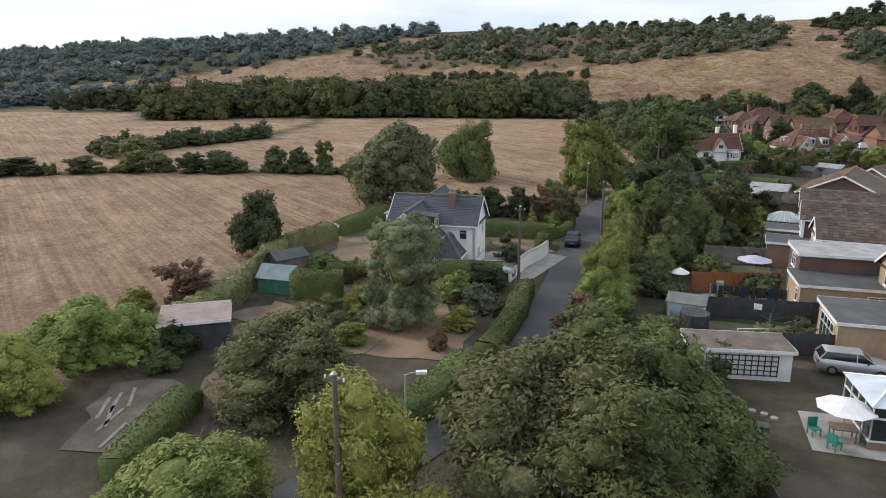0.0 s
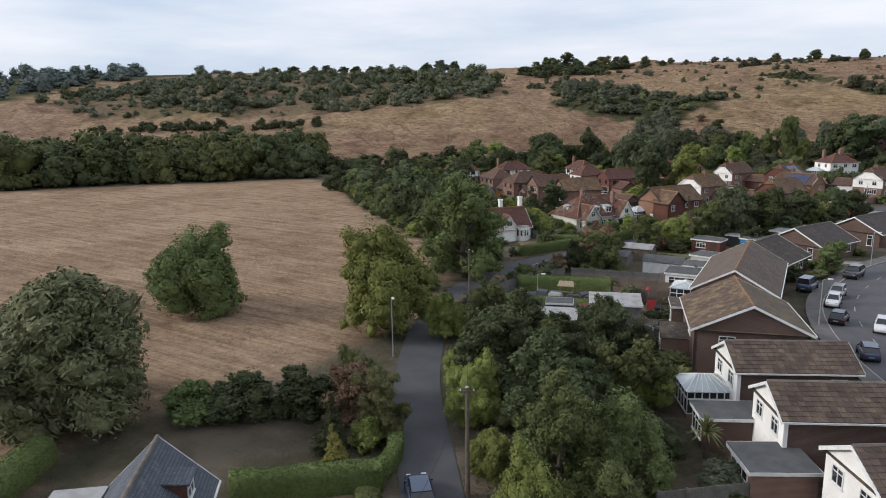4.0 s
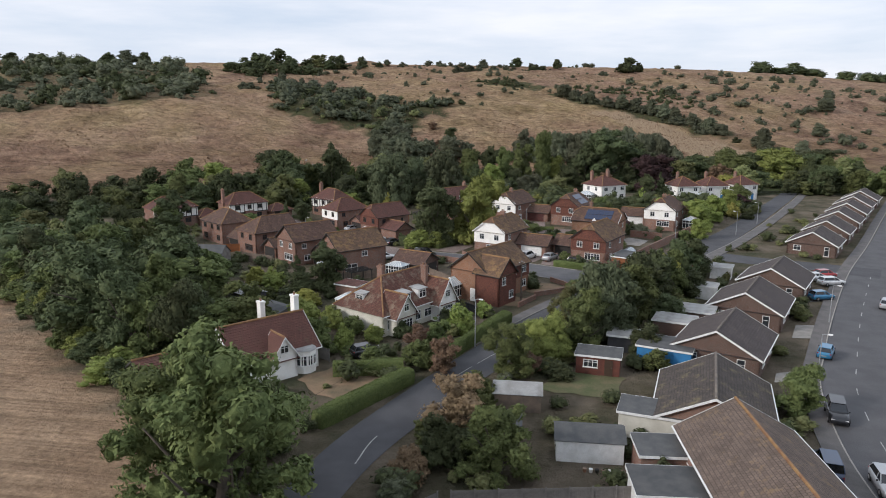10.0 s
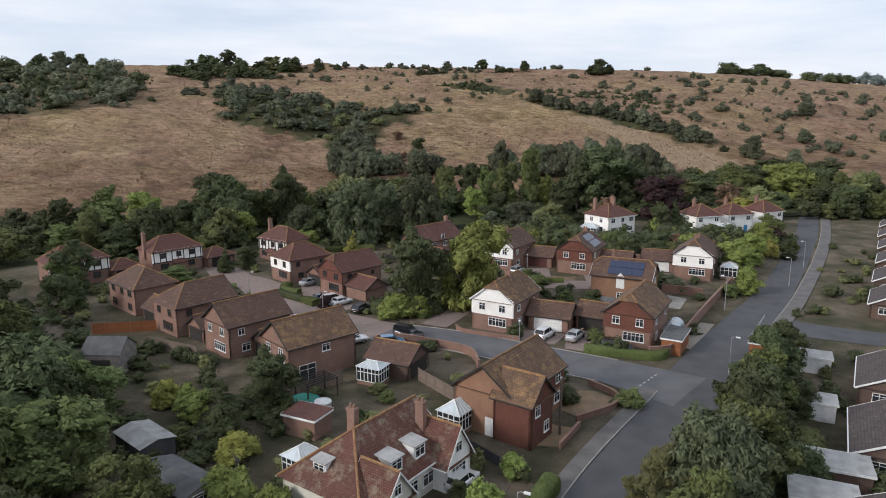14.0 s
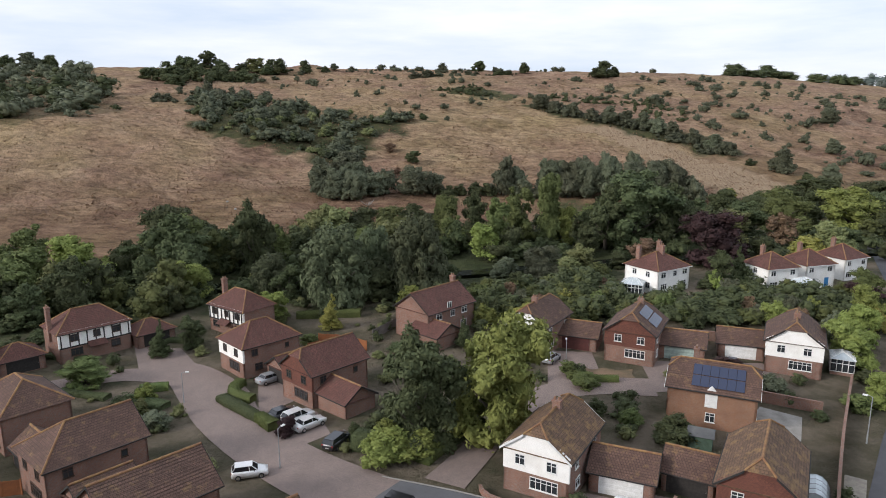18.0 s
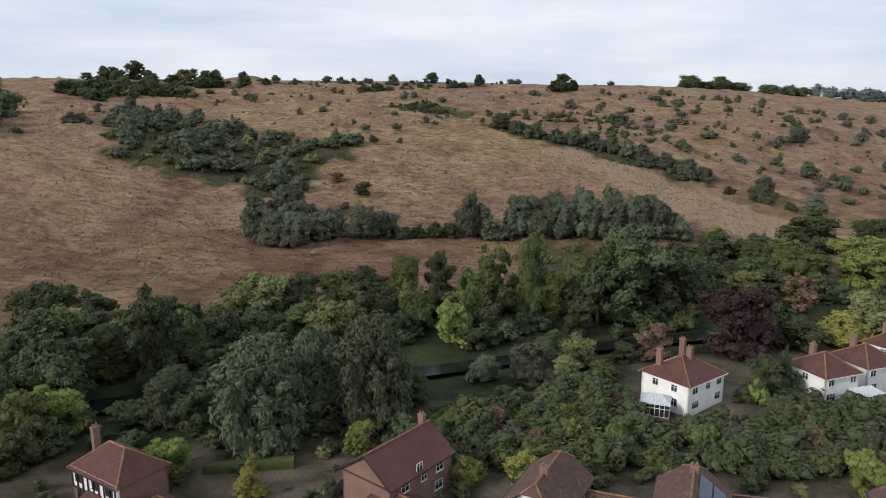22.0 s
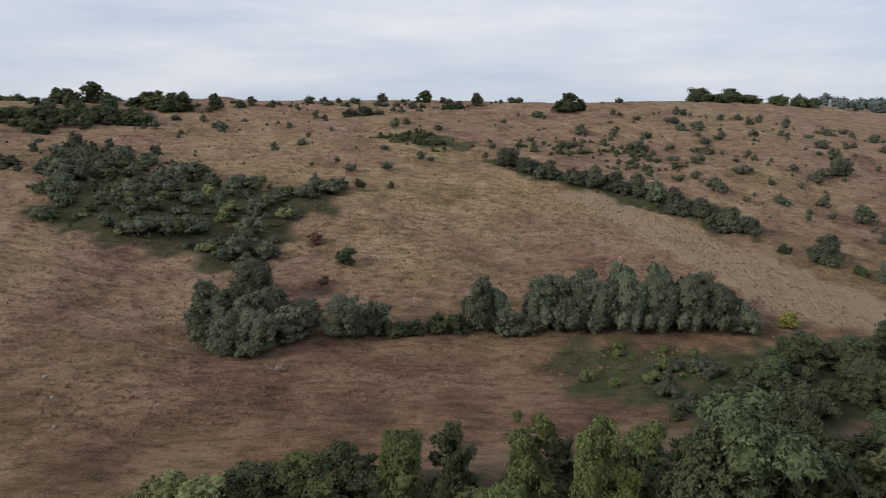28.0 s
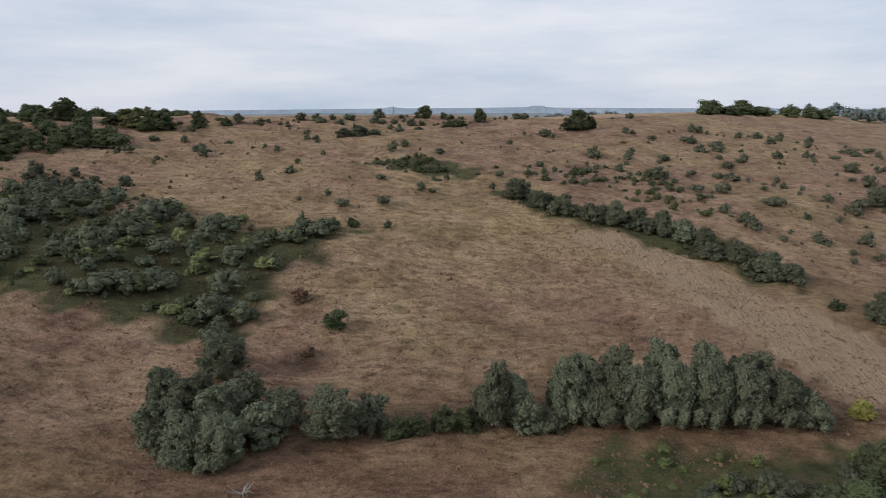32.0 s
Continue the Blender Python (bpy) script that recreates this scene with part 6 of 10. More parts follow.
garage(-118.2, 200, 54, 5.6, 4.6, ROOF_BROWN, "c", label="low brick wing with a brown tiled roof")
garage(-130.6, 208.2, -36, 5, 4.4, ROOF_BROWN, "a", label="low brick link with a brown tiled roof")
house(-110.8, 195.6, 52, 9.8, 7, 5, 7.6, BRICK, ROOF_BROWN, GG, W_END + W_LONG, label="red-brick gabled house with a long brown roof")
garage(-105.6, 193.4, 52, 5.4, 3.8, ROOF_BROWN, "c", label="low brick lean-to wing")
house(-99.2, 187.6, 48, 10, 7, 5, 7.6, BRICK, ROOF_LICHEN, GG, (("c", -1.6, 3.2, 1.1, 1.2, 2), ("c", 1.6, 3.2, 1.1, 1.2, 2), ("c", -1.6, 0.4, 1.8, 2.0, 2), ("a", 0.4, 3.3, 1.2, 1.0, 2), ("a", -2.4, 0.1, 2.4, 2.1, 2), ("b", 0, 3.2, 1.1, 1.1, 2)), label="red-brick gabled house with an orange-lichened roof")
garage(-87.4, 187.8, -20, 6.2, 5.8, ROOF_BROWN, "d", label="brown-roofed brick garage beside the close", wall=BRICK_DARK)
corner = house(-72.6, 175.8, 60, 11.5, 7.2, 5, 7.7, BRICK_ORANGE, ROOF_LICHEN, GG, (("a", -4.2, 3.2, 1.1, 1.2, 2), ("a", 1.4, 3.3, 1.0, 1.1, 2), ("a", 4.2, 3.3, 1.2, 1.1, 2), ("a", -4.2, 0.9, 1.2, 1.2, 2), ("a", 4.2, 0.9, 1.4, 1.2, 2), ("c", -2.4, 0.9, 0.9, 1, 1), ("b", 0, 3.2, 1.1, 1.1, 2)), (("c", 0.8, 1.0, 2.05, PAINT_WHITE),), (), TILE_HUNG, 2.6, "a", "large brick house with tile-hung front gable at the road junction", barge=TIMBER_BLACK)
# chalet, red-roofed bungalow, villas
house(-85, 159.2, 60, 12.5, 9, 3.1, 6.7, RENDER_CREAM, ROOF_MOSSY, ("hip", "gable"), (("a", -4.8, 0.8, 1.6, 1.3, 3), ("a", 0.2, 0.8, 1.8, 1.3, 3), ("a", 2.6, 0.8, 1.5, 1.2, 2), ("d", 0, 3.6, 1.2, 1.2, 2), ("d", 0, 0.8, 2, 1.4, 3)), (("a", -1.8, 0.95, 2.0, PAINT_WHITE),), ((-0.4, 1.6, 7.6, 5), (4.6, -2.2, 7.4, 4.4)), label="semi-detached chalet houses with mossy red tiles and white dormers", barge=PAINT_WHITE, gutter=PAINT_WHITE)
house(-95.2, 138.9, 51, 10, 7.4, 2.7, 5.9, RENDER_WHITE, ROOF_RED, GG, (("a", 3, 0.8, 1.8, 1.3, 3), ("a", -2.6, 0.9, 1.2, 1.2, 2), ("c", 0, 3.2, 1.1, 1.1, 2), ("c", -1.5, 0.9, 1.2, 1.2, 2)), (("a", 0.9, 0.95, 2.0, PAINT_WHITE),), ((4.5, 0.4, 7.8, 5, RENDER_WHITE, 1), (1.2, 2.4, 7.2, 4, RENDER_WHITE, 1)), label="white bungalow with a steep red-tiled roof and white chimneys", barge=PAINT_WHITE, gutter=PAINT_WHITE)
outhouse = house(-102.6, 132.2, 51, 7.4, 5, 2.4, 3.9, RENDER_WHITE, ROOF_RED, GG, label="low outbuilding with a red-tiled roof", name="outbuilding", category="outbuilding")
house(-47.8, 281.8, 38, 9.4, 8.6, 5, 7.6, RENDER_WHITE, ROOF_RED, NN, W_DARK + W_END, (), ((-3, 2.4, 8.7, 5), (3.4, 2.6, 8.9, 5), (0.5, -0.6, 8.9, 6)), label="white villa with hipped red roof and several chimneys", frame=PAINT_WHITE, gutter=PAINT_WHITE)
for x, y, tn in ((-24.6, 284, 21), (-15.4, 288.6, 21), (-4.6, 297.4, 30)):
    house(x, y, tn, 7.2, 7.4, 5, 7.5, RENDER_WHITE, ROOF_RED, NN, (("a", -2.4, 3.3, 1.2, 1.1, 2), ("a", 2.2, 3.3, 1.2, 1.1, 2), ("a", -2.2, 0.8, 1.8, 1.3, 3), ("c", 0, 3.3, 1.1, 1.1, 2)), (("a", 1.6, 1, 2.05, PAINT_BLUE),), ((-1, 1.4, 8.5, 6),), label="white detached villa with a hipped red roof", gutter=PAINT_WHITE, group="white villas")
# estate road: terrace, bungalows, two-storey houses
B_A = tuple(("b", a, z, w, 1.1, n_) for a, z, w, n_ in ((-7, 0.9, 1.6, 3), (-2, 0.9, 1.8, 3), (3, 0.9, 1.6, 2), (7, 0.9, 1.2, 2)))
B_B = tuple(("a", a, z, w, 1.2, n_) for a, z, w, n_ in ((-7, 0.9, 1.8, 3), (-2.5, 0.9, 1.4, 2), (2.5, 0.9, 1.8, 3), (7, 0.9, 1.6, 2)))
house(-46.7, 114.6, 95, 19.6, 9, 3.6, 6.1, BRICK, ROOF_TERRACE, GG, B_A + B_B, (), (), label="long brick terrace with an orange-lichened tiled roof", barge=PAINT_WHITE, gutter=PAINT_WHITE, cap=RIDGE_TILE)
old_house = house(-42.7, 91.6, 109, 10.6, 9.6, 4.8, 7.1, BRICK_DARK, ROOF_MOTTLED, GG, (("c", -2, 3.0, 1.4, 1.1, 2), ("c", 2.4, 0.9, 1.4, 1.1, 2), ("b", 2, 3.2, 2.0, 1.0, 2), ("b", -2, 0.9, 1.6, 1.2, 2), ("a", 0, 3.2, 1.6, 1.1, 2)), label="dark brick house with a broad lichened tile roof", barge=PAINT_WHITE, gutter=PAINT_WHITE)
row_houses = []
for x, y, tn, wl_, rf in ((-37.6, 80.5, 29, RENDER_WHITE, ROOF_GREY), (-33.5, 73.3, 29, RENDER_WHITE, ROOF_GREY), (-28.4, 66.3, 34, RENDER_WHITE, ROOF_GREY)):
    row_houses.append(house(x, y, tn, 8.7, 5.1, 4.8, 6.15, BRICK_DARK, rf, GG, (("c", -1.3, 3.1, 1.1, 1.1, 2), ("c", 1.3, 3.1, 1.1, 1.1, 2), ("c", 0.8, 0.2, 2.2, 2.0, 3), ("a", 3, 3.1, 1.2, 1.0, 2), ("b", 2.6, 3.1, 1.2, 1.0, 2)), upper=wl_, split=0.5, faces="c", label="two-storey brick house with a white rear gable and ribbed tiles", barge=PAINT_WHITE, gutter=PAINT_WHITE, cap=RIDGE_DARK, group="houses backing on the lane"))
house(-18.2, 58.6, 40, 9, 7, 4.7, 6.8, BRICK_BUFF, ROOF_GREY, GG, (("c", -1.3, 3.1, 1.3, 1.1, 2), ("c", 1.3, 3.1, 1.1, 1.1, 2), ("a", 2, 3.1, 1.2, 1.0, 2)), label="buff-brick two-storey house with grey tiles", barge=PAINT_WHITE, gutter=PAINT_WHITE)
B_W = (("c", -2.6, 0.9, 1.4, 1.1, 2), ("c", 2.8, 0.2, 0.9, 1.9, 1), ("a", -2.5, 0.9, 1.8, 1.2, 3), ("a", 2.5, 0.9, 1.5, 1.2, 2), ("d", 0, 0.9, 2.2, 1.3, 3))
for x, y, tn, L_, W_, lab in ((-47.3, 132.6, 78, 11.5, 9.8, "brick bungalow with a cream gable and dark ribbed tiles"), (-42.2, 150.8, 66, 10.4, 9.4, "brick bungalow with a low dark brown roof"), (-34.6, 168.6, 66, 10.6, 9.4, "brick bungalow with a low dark brown roof"), (-26.6, 184.4, 64, 10.6, 9.4, "brick bungalow with a brown roof and parked cars"),
                             (-8.6, 219.2, 62, 10, 9, "brick bungalow beyond the link road"), (-0.6, 234.4, 62, 10, 9, "brick bungalow beyond the link road"), (7.4, 249.6, 62, 10, 9, "brick bungalow among the far rows"), (14.8, 264, 62, 10, 9, "brick bungalow among the far rows"), (22, 278.6, 62, 10, 9, "brick bungalow among the far rows"), (30, 294, 62, 10, 9, "brick bungalow among the far rows")):
    house(x, y, tn, L_, W_, 2.6, 5.0, BRICK_DARK if W_ < 9.6 else BRICK, ROOF_GREY if W_ > 9.6 else ROOF_DARK, GG, B_W, label=lab, barge=PAINT_WHITE, gutter=PAINT_WHITE, cap=RIDGE_DARK, group="bungalows of the estate")
for x, y, tn in ((-21.4, 122, 100), (-16.6, 146, 68), (-7.4, 163, 66), (1.5, 181, 66), (12, 203, 66)):
    house(x, y, tn, 10.4, 9, 2.6, 4.9, BRICK, ROOF_BROWN, GG, B_W + tuple(("b", a, 0.9, 1.6, 1.2, 2) for a in (-3, 2.5)), label="brick bungalow across the estate road with a front lawn", barge=PAINT_WHITE, gutter=PAINT_WHITE, group="bungalows across the estate road")
# the white house by the lane
wh = house(-57.6, 38.3, 42, 8.8, 5.6, 4.9, 7.1, RENDER_WHITE, SLATE, GG, (("d", -1, 0.9, 1.0, 1.2, 2), ("d", 1, 3.2, 0.7, 1.1, 1), ("a", 3.2, 3.2, 0.8, 1.0, 1)), (), ((1.6, -0.8, 7.5, 6.0, BRICK, 1),), label="white rendered house with blue-grey slate roofs and dormers", barge=PAINT_WHITE, gutter=PAINT_WHITE, cap=RIDGE_DARK, row=0.22)

# wings, dormers and bays of houses
def wing(t, x, y, turn, L, W, eave, ridge, wall, roof, ends=("gable", "gable"), wins=(), upper=None, barge=None, cap=None, row=0.33):
    """A lower or crossing wing of a house, as parts of it."""
    hold = new("wing")
    hold.parent = t
    hold.matrix_basis = pose(x, y, 0, 0, 0, turn)
    before = set(t.children)
    walls_on(hold, L, W, eave, ridge, wall, ends, upper)
    roof_on(hold, L, W, eave, ridge, roof, ends, barge=barge, gutter=barge, capmat=cap, row=row)
    for side, along, z, w, h, lights in wins:
        window(hold, on_side(side, along, z, L, W), w, h, lights)
    for ob in list(hold.children):
        m = hold.matrix_basis @ ob.matrix_basis
        ob.parent = t
        ob.matrix_basis = m
    bpy.data.objects.remove(hold)


for x_ in (-0.8, 1.6):
    ob = part("rooflight", Shape().box(-0.4, -0.55, 0, 0.4, 0.55, 0.07), GLASS, outhouse, "grey glass rooflight")
    ob.matrix_basis = pose(x_, -1.3, 3.28, 31, 0, 0)
wing(wh, -1.6, -3.6, 90, 6.4, 5.4, 4.0, 6.5, RENDER_WHITE, SLATE, barge=PAINT_WHITE, cap=RIDGE_DARK, row=0.22, wins=(("d", 0, 0.9, 1.2, 1.2, 2),))
wing(wh, 1.9, -3.6, 90, 3.4, 2.6, 2.4, 3.9, RENDER_WHITE, SLATE, ("hip", "hip"), barge=PAINT_WHITE, cap=RIDGE_DARK, row=0.22)
wing(wh, -1.4, 4.8, 90, 6.6, 5.4, 4.2, 6.8, RENDER_WHITE, SLATE, barge=PAINT_WHITE, cap=RIDGE_DARK, row=0.22)
wing(corner, -3.8, -3.7, 90, 4.4, 4.6, 5.0, 7.2, TILE_HUNG, ROOF_LICHEN, wins=(("c", -1, 3.2, 1, 1.2, 2), ("c", 1, 0.9, 1.1, 1.2, 2)))


def dormer(t, m, w, h, d, roof, wall):
    """A small flat-topped dormer window."""
    s = Shape().box(-w / 2, 0, 0, w / 2, d, h)
    ob = part("dormer", s, wall, t)
    ob.matrix_basis = m
    part("dormer_roof", Shape().slab([(-w / 2 - 0.15, -0.2, h + 0.1), (w / 2 + 0.15, -0.2, h + 0.1), (w / 2 + 0.15, d + 0.3, h + 0.35), (-w / 2 - 0.15, d + 0.3, h + 0.35)], 0.1), roof, ob)
    k = window(t, m @ pose(0, -0.02, 0.15), w - 0.25, h - 0.25, 2)


for y_ in (-4.0, 5.6):
    dormer(wh, pose(0.75, y_, 4.55, 0, 0, 90), 1.5, 1.15, 1.9, SLATE, TILE_HUNG)
part("extension", Shape().box(-6.6, 2.4, -0.1, -4.2, 7.6, 4.3), RENDER_WHITE, wh)
part("flat_roof", Shape().box(-6.8, 2.2, 4.3, -4.0, 7.8, 4.45), FELT_PALE, wh, "pale flat roof")
for t in bpy.context.scene.objects[:]:
    if t.get("label", "").startswith("semi-detached chalet"):
        for a, z in ((-1.0, 3.4), (2.2, 3.4)):
            dormer(t, pose(a, -3.9, z), 1.6, 1.3, 2.2, FELT_PALE, PAINT_WHITE)
        dormer(t, pose(-5.2, 1.0, 3.5, 0, 0, -90), 1.5, 1.2, 1.8, FELT_PALE, PAINT_WHITE)
        wing(t, -3.4, -4.2, 90, 3.6, 3.8, 2.9, 5.4, RENDER_CREAM, ROOF_MOSSY, barge=PAINT_WHITE, wins=(("c", 0, 0.7, 2.2, 1.4, 4), ("c", 0, 3.2, 0.9, 1, 2)))
        wing(t, 5.2, -4.2, 90, 3.6, 3.8, 2.9, 5.8, RENDER_WHITE, ROOF_MOSSY, barge=PAINT_WHITE, wins=(("c", 0, 0.7, 2.2, 1.4, 4), ("c", 0, 3.3, 1.0, 1, 2)))
    if t.get("label", "").startswith("white bungalow"):
        wing(t, 0.2, -3.4, 90, 2.6, 3.0, 2.7, 4.9, RENDER_WHITE, ROOF_RED, barge=PAINT_WHITE, wins=(("c", 0, 3.0, 1.0, 0.9, 2),))
        s = Shape().tube([(3.2, -3.7, -0.3), (3.2, -3.7, 2.6)], [1.3, 1.3], 10)
        part("bay_window", s, RENDER_WHITE, t)
        part("bay_roof", Shape().tube([(3.2, -3.7, 2.6), (3.2, -3.7, 2.78)], [1.4, 1.2], 10), FELT_PALE, t)
        for k in range(5):
            a = -math.pi / 2 + (k - 2) * 0.55
            window(t, pose(3.2 + 1.27 * math.cos(a), -3.7 + 1.27 * math.sin(a), 0.9, 0, 0, math.degrees(a) + 90), 0.62, 1.2, 1)
    if "timber-framed" in t.get("label", ""):
        L_ = 11 if "broad" in t["label"] or "end" in t["label"] else 9.6
        for k in range(9):
            x_ = -L_ / 2 + 0.3 + k * (L_ - 0.6) / 8
            part("timber", Shape().box(x_ - 0.09, -3.62, 2.4, x_ + 0.09, -3.53, 4.9), TIMBER_BLACK, t)
        part("timber", Shape().box(-L_ / 2, -3.63, 2.32, L_ / 2, -3.53, 2.52), TIMBER_BLACK, t)
        part("porch_roof", Shape().slab([(-1.4, -4.8, 2.1), (1.4, -4.8, 2.1), (1.4, -3.5, 2.8), (-1.4, -3.5, 2.8)], 0.12), ROOF_RED, t)


def panels(t, x, y, nx_, ny_, L, W, eave, ridge, side=-1, lift=0.1):
    """Solar panels on a slope."""
    ang = math.degrees(math.atan2(ridge - eave, W / 2))
    for i in range(nx_):
        for j in range(ny_):
            s = Shape().box(-0.48, -0.8, 0, 0.48, 0.8, 0.04)
            ob = part("solar_panel", s, SOLAR, t)
            yy = side * (W / 2 - 0.9 - j * 1.45)
            zz = ridge - (ridge - eave) * abs(yy) / (W / 2) + lift
            ob.matrix_basis = pose(x + (i - (nx_ - 1) / 2) * 1.0, yy, zz, -side * ang, 0, 0)


panels(solar, 0.6, 0, 6, 2, 10.2, 7.6, 4.9, 7.3)
part("dormer_gable", Shape().slab([(-0.7, -3.86, 2.7), (0.7, -3.86, 2.7), (0.7, -3.86, 4.7), (0, -3.86, 5.5), (-0.7, -3.86, 4.7)], 0.1), PAINT_WHITE, solar)
for t in bpy.context.scene.objects[:]:
    if "dark solar panels" in t.get("label", ""):
        panels(t, 0.3, 0, 5, 2, 9.6, 7.4, 5, 7.7)


def conservatory(x, y, turn, L, W, h, top, label, lift=0.0):
    t = thing("conservatory", rest(x, y, turn, lift), label, "conservatory")
    part("base_wall", Shape().box(-L / 2, -W / 2, 0, L / 2, W / 2, 0.5), BRICK, t)
    fr = Shape()
    for i in range(7):
        xx = -L / 2 + i * L / 6
        for yy in (-W / 2, W / 2):
            fr.box(xx - 0.04, yy - 0.04, 0.5, xx + 0.04, yy + 0.04, h)
    for i in range(5):
        yy = -W / 2 + i * W / 4
        for xx in (-L / 2, L / 2):
            fr.box(xx - 0.04, yy - 0.04, 0.5, xx + 0.04, yy + 0.04, h)
    for z in (0.5, h - 0.08, h * 0.72):
        fr.box(-L / 2 - 0.05, -W / 2 - 0.05, z, L / 2 + 0.05, -W / 2 + 0.05, z + 0.08)
        fr.box(-L / 2 - 0.05, W / 2 - 0.05, z, L / 2 + 0.05, W / 2 + 0.05, z + 0.08)
        fr.box(-L / 2 - 0.05, -W / 2, z, -L / 2 + 0.05, W / 2, z + 0.08)
        fr.box(L / 2 - 0.05, -W / 2, z, L / 2 + 0.05, W / 2, z + 0.08)
    part("frame", fr, PAINT_WHITE, t)
    part("glazing", Shape().box(-L / 2 + 0.02, -W / 2 + 0.02, 0.5, L / 2 - 0.02, W / 2 - 0.02, h - 0.06), GLASS, t)
    a, b, c, d = (-L / 2 - 0.15, -W / 2 - 0.15, h), (L / 2 + 0.15, -W / 2 - 0.15, h), (L / 2 + 0.15, W / 2 + 0.15, h), (-L / 2 - 0.15, W / 2 + 0.15, h)
    P, Q = (-L / 6, 0, top), (L / 6, 0, top)
    part("glass_roof", Shape().face([a, b, Q, P]).face([c, d, P, Q]).face([b, c, Q]).face([d, a, P]), GLASS_PALE, t)
    ends = [(a, P, 0.06), (b, Q, 0.06), (c, Q, 0.06), (d, P, 0.06), (P, Q, 0.06)]
    for k in range(1, 6):
        f = k / 6
        ends += [(Vector(lo[0]).lerp(Vector(lo[1]), f), Vector(P).lerp(Vector(Q), f), 0.035) for lo in ((a, b), (d, c))]
    for e, f, wd in ends:
        part("roof_bar", Shape().tube([Vector(e) + Vector((0, 0, 0.03)), Vector(f) + Vector((0, 0, 0.03))], [wd, wd], 5), PAINT_WHITE, t)


for a in ((-53.4, 276.8, -20, 4.2, 3.6, 2.5, 3.5, "white conservatory with a hipped glass roof beside the villa"), (-19.4, 280.4, 21, 3.6, 3, 2.4, 3.3, "white conservatory behind the villa"), (-101.8, 182.6, 48, 3.6, 3, 2.3, 3.2, "white conservatory with a pale roof"), (-89.8, 183.4, -20, 3.2, 2.4, 2.3, 2.9, "white conservatory against the garage"),
          (-78.2, 171.8, 60, 3.4, 2.8, 2.4, 3.4, "white conservatory beside the house"), (-52.2, 109.2, 95, 3.4, 3.2, 2.4, 3.0, "white conservatory behind the terrace"), (-91.8, 160.8, 60, 2.6, 2.6, 2.3, 3.2, "octagonal white conservatory behind the chalet"), (-13.6, 39.4, 44, 5, 4, 2.5, 3.3, "white conservatory beside a patio"), (-43.0, 78.0, 29, 3.4, 3.4, 2.4, 3.2, "white conservatory with a pale glass roof"), (-29.6, 241.4, 68, 3.6, 3, 2.4, 3.2, "white conservatory beside the white house")):
    conservatory(*a)


# ---- sheds, garages and flat-roofed extensions ----
def flat_block(name, x, y, turn, L, W, h, wall, top, label, category, wins=(), doors=(), slope=0.12, trim=None, lift=0.0):
    t = thing(name, rest(x, y, turn, lift), label, category)
    part("wall", Shape().box(-L / 2, -W / 2, -0.3, L / 2, W / 2, h), wall, t)
    o = 0.18
    part("roof", Shape().slab([(-L / 2 - o, -W / 2 - o, h + 0.12), (L / 2 + o, -W / 2 - o, h + 0.12), (L / 2 + o, W / 2 + o, h + 0.12 + slope), (-L / 2 - o, W / 2 + o, h + 0.12 + slope)], 0.1), top, t)
    e = Shape()
    e.box(-L / 2 - o - 0.03, -W / 2 - o - 0.03, h - 0.1, L / 2 + o + 0.03, -W / 2 - o, h + 0.13)
    e.box(-L / 2 - o - 0.03, W / 2 + o, h - 0.02, L / 2 + o + 0.03, W / 2 + o + 0.03, h + 0.13 + slope)
    e.box(-L / 2 - o - 0.03, -W / 2 - o, h - 0.1, -L / 2 - o, W / 2 + o, h + 0.13)
    e.box(L / 2 + o, -W / 2 - o, h - 0.1, L / 2 + o + 0.03, W / 2 + o, h + 0.13)
    part("fascia", e, trim or PAINT_WHITE, t)
    for side, along, z, w, hh, lights in wins:
        window(t, on_side(side, along, z, L, W), w, hh, lights)
    for side, along, w, hh, mat in doors:
        door(t, on_side(side, along, 0, L, W), w, hh, mat)
    return t


def shed(x, y, turn, L, W, eave, ridge, wall, roof, label, wins=(), doors=(), name="shed"):
    t = thing(name, rest(x, y, turn), label, "shed")
    for f in range(2):
        sg = 1 if f else -1
        part("wall", Shape().box(-L / 2, sg * W / 2 - 0.04, -0.1, L / 2, sg * W / 2 + 0.04, eave), wall, t)
        x_ = sg * L / 2
        part("wall", Shape().slab([(x_, -sg * W / 2, -0.1), (x_, sg * W / 2, -0.1), (x_, sg * W / 2, eave), (x_, 0, ridge), (x_, -sg * W / 2, eave)], 0.06), wall, t)
        o = 0.2
        sl = (ridge - eave) / (W / 2)
        q = [(-L / 2 - o, -sg * (W / 2 + o), eave - sl * o + 0.04), (L / 2 + o, -sg * (W / 2 + o), eave - sl * o + 0.04), (L / 2 + o, 0, ridge + 0.04), (-L / 2 - o, 0, ridge + 0.04)]
        part("roof", Shape().slab(q if sg > 0 else [q[1], q[0], q[3], q[2]], 0.05), roof, t)
    for side, along, z, w, hh, lights in wins:
        window(t, on_side(side, along, z, L, W), w, hh, lights)
    for side, along, w, hh, mat in doors:
        door(t, on_side(side, along, 0, L, W), w, hh, mat)
    return t


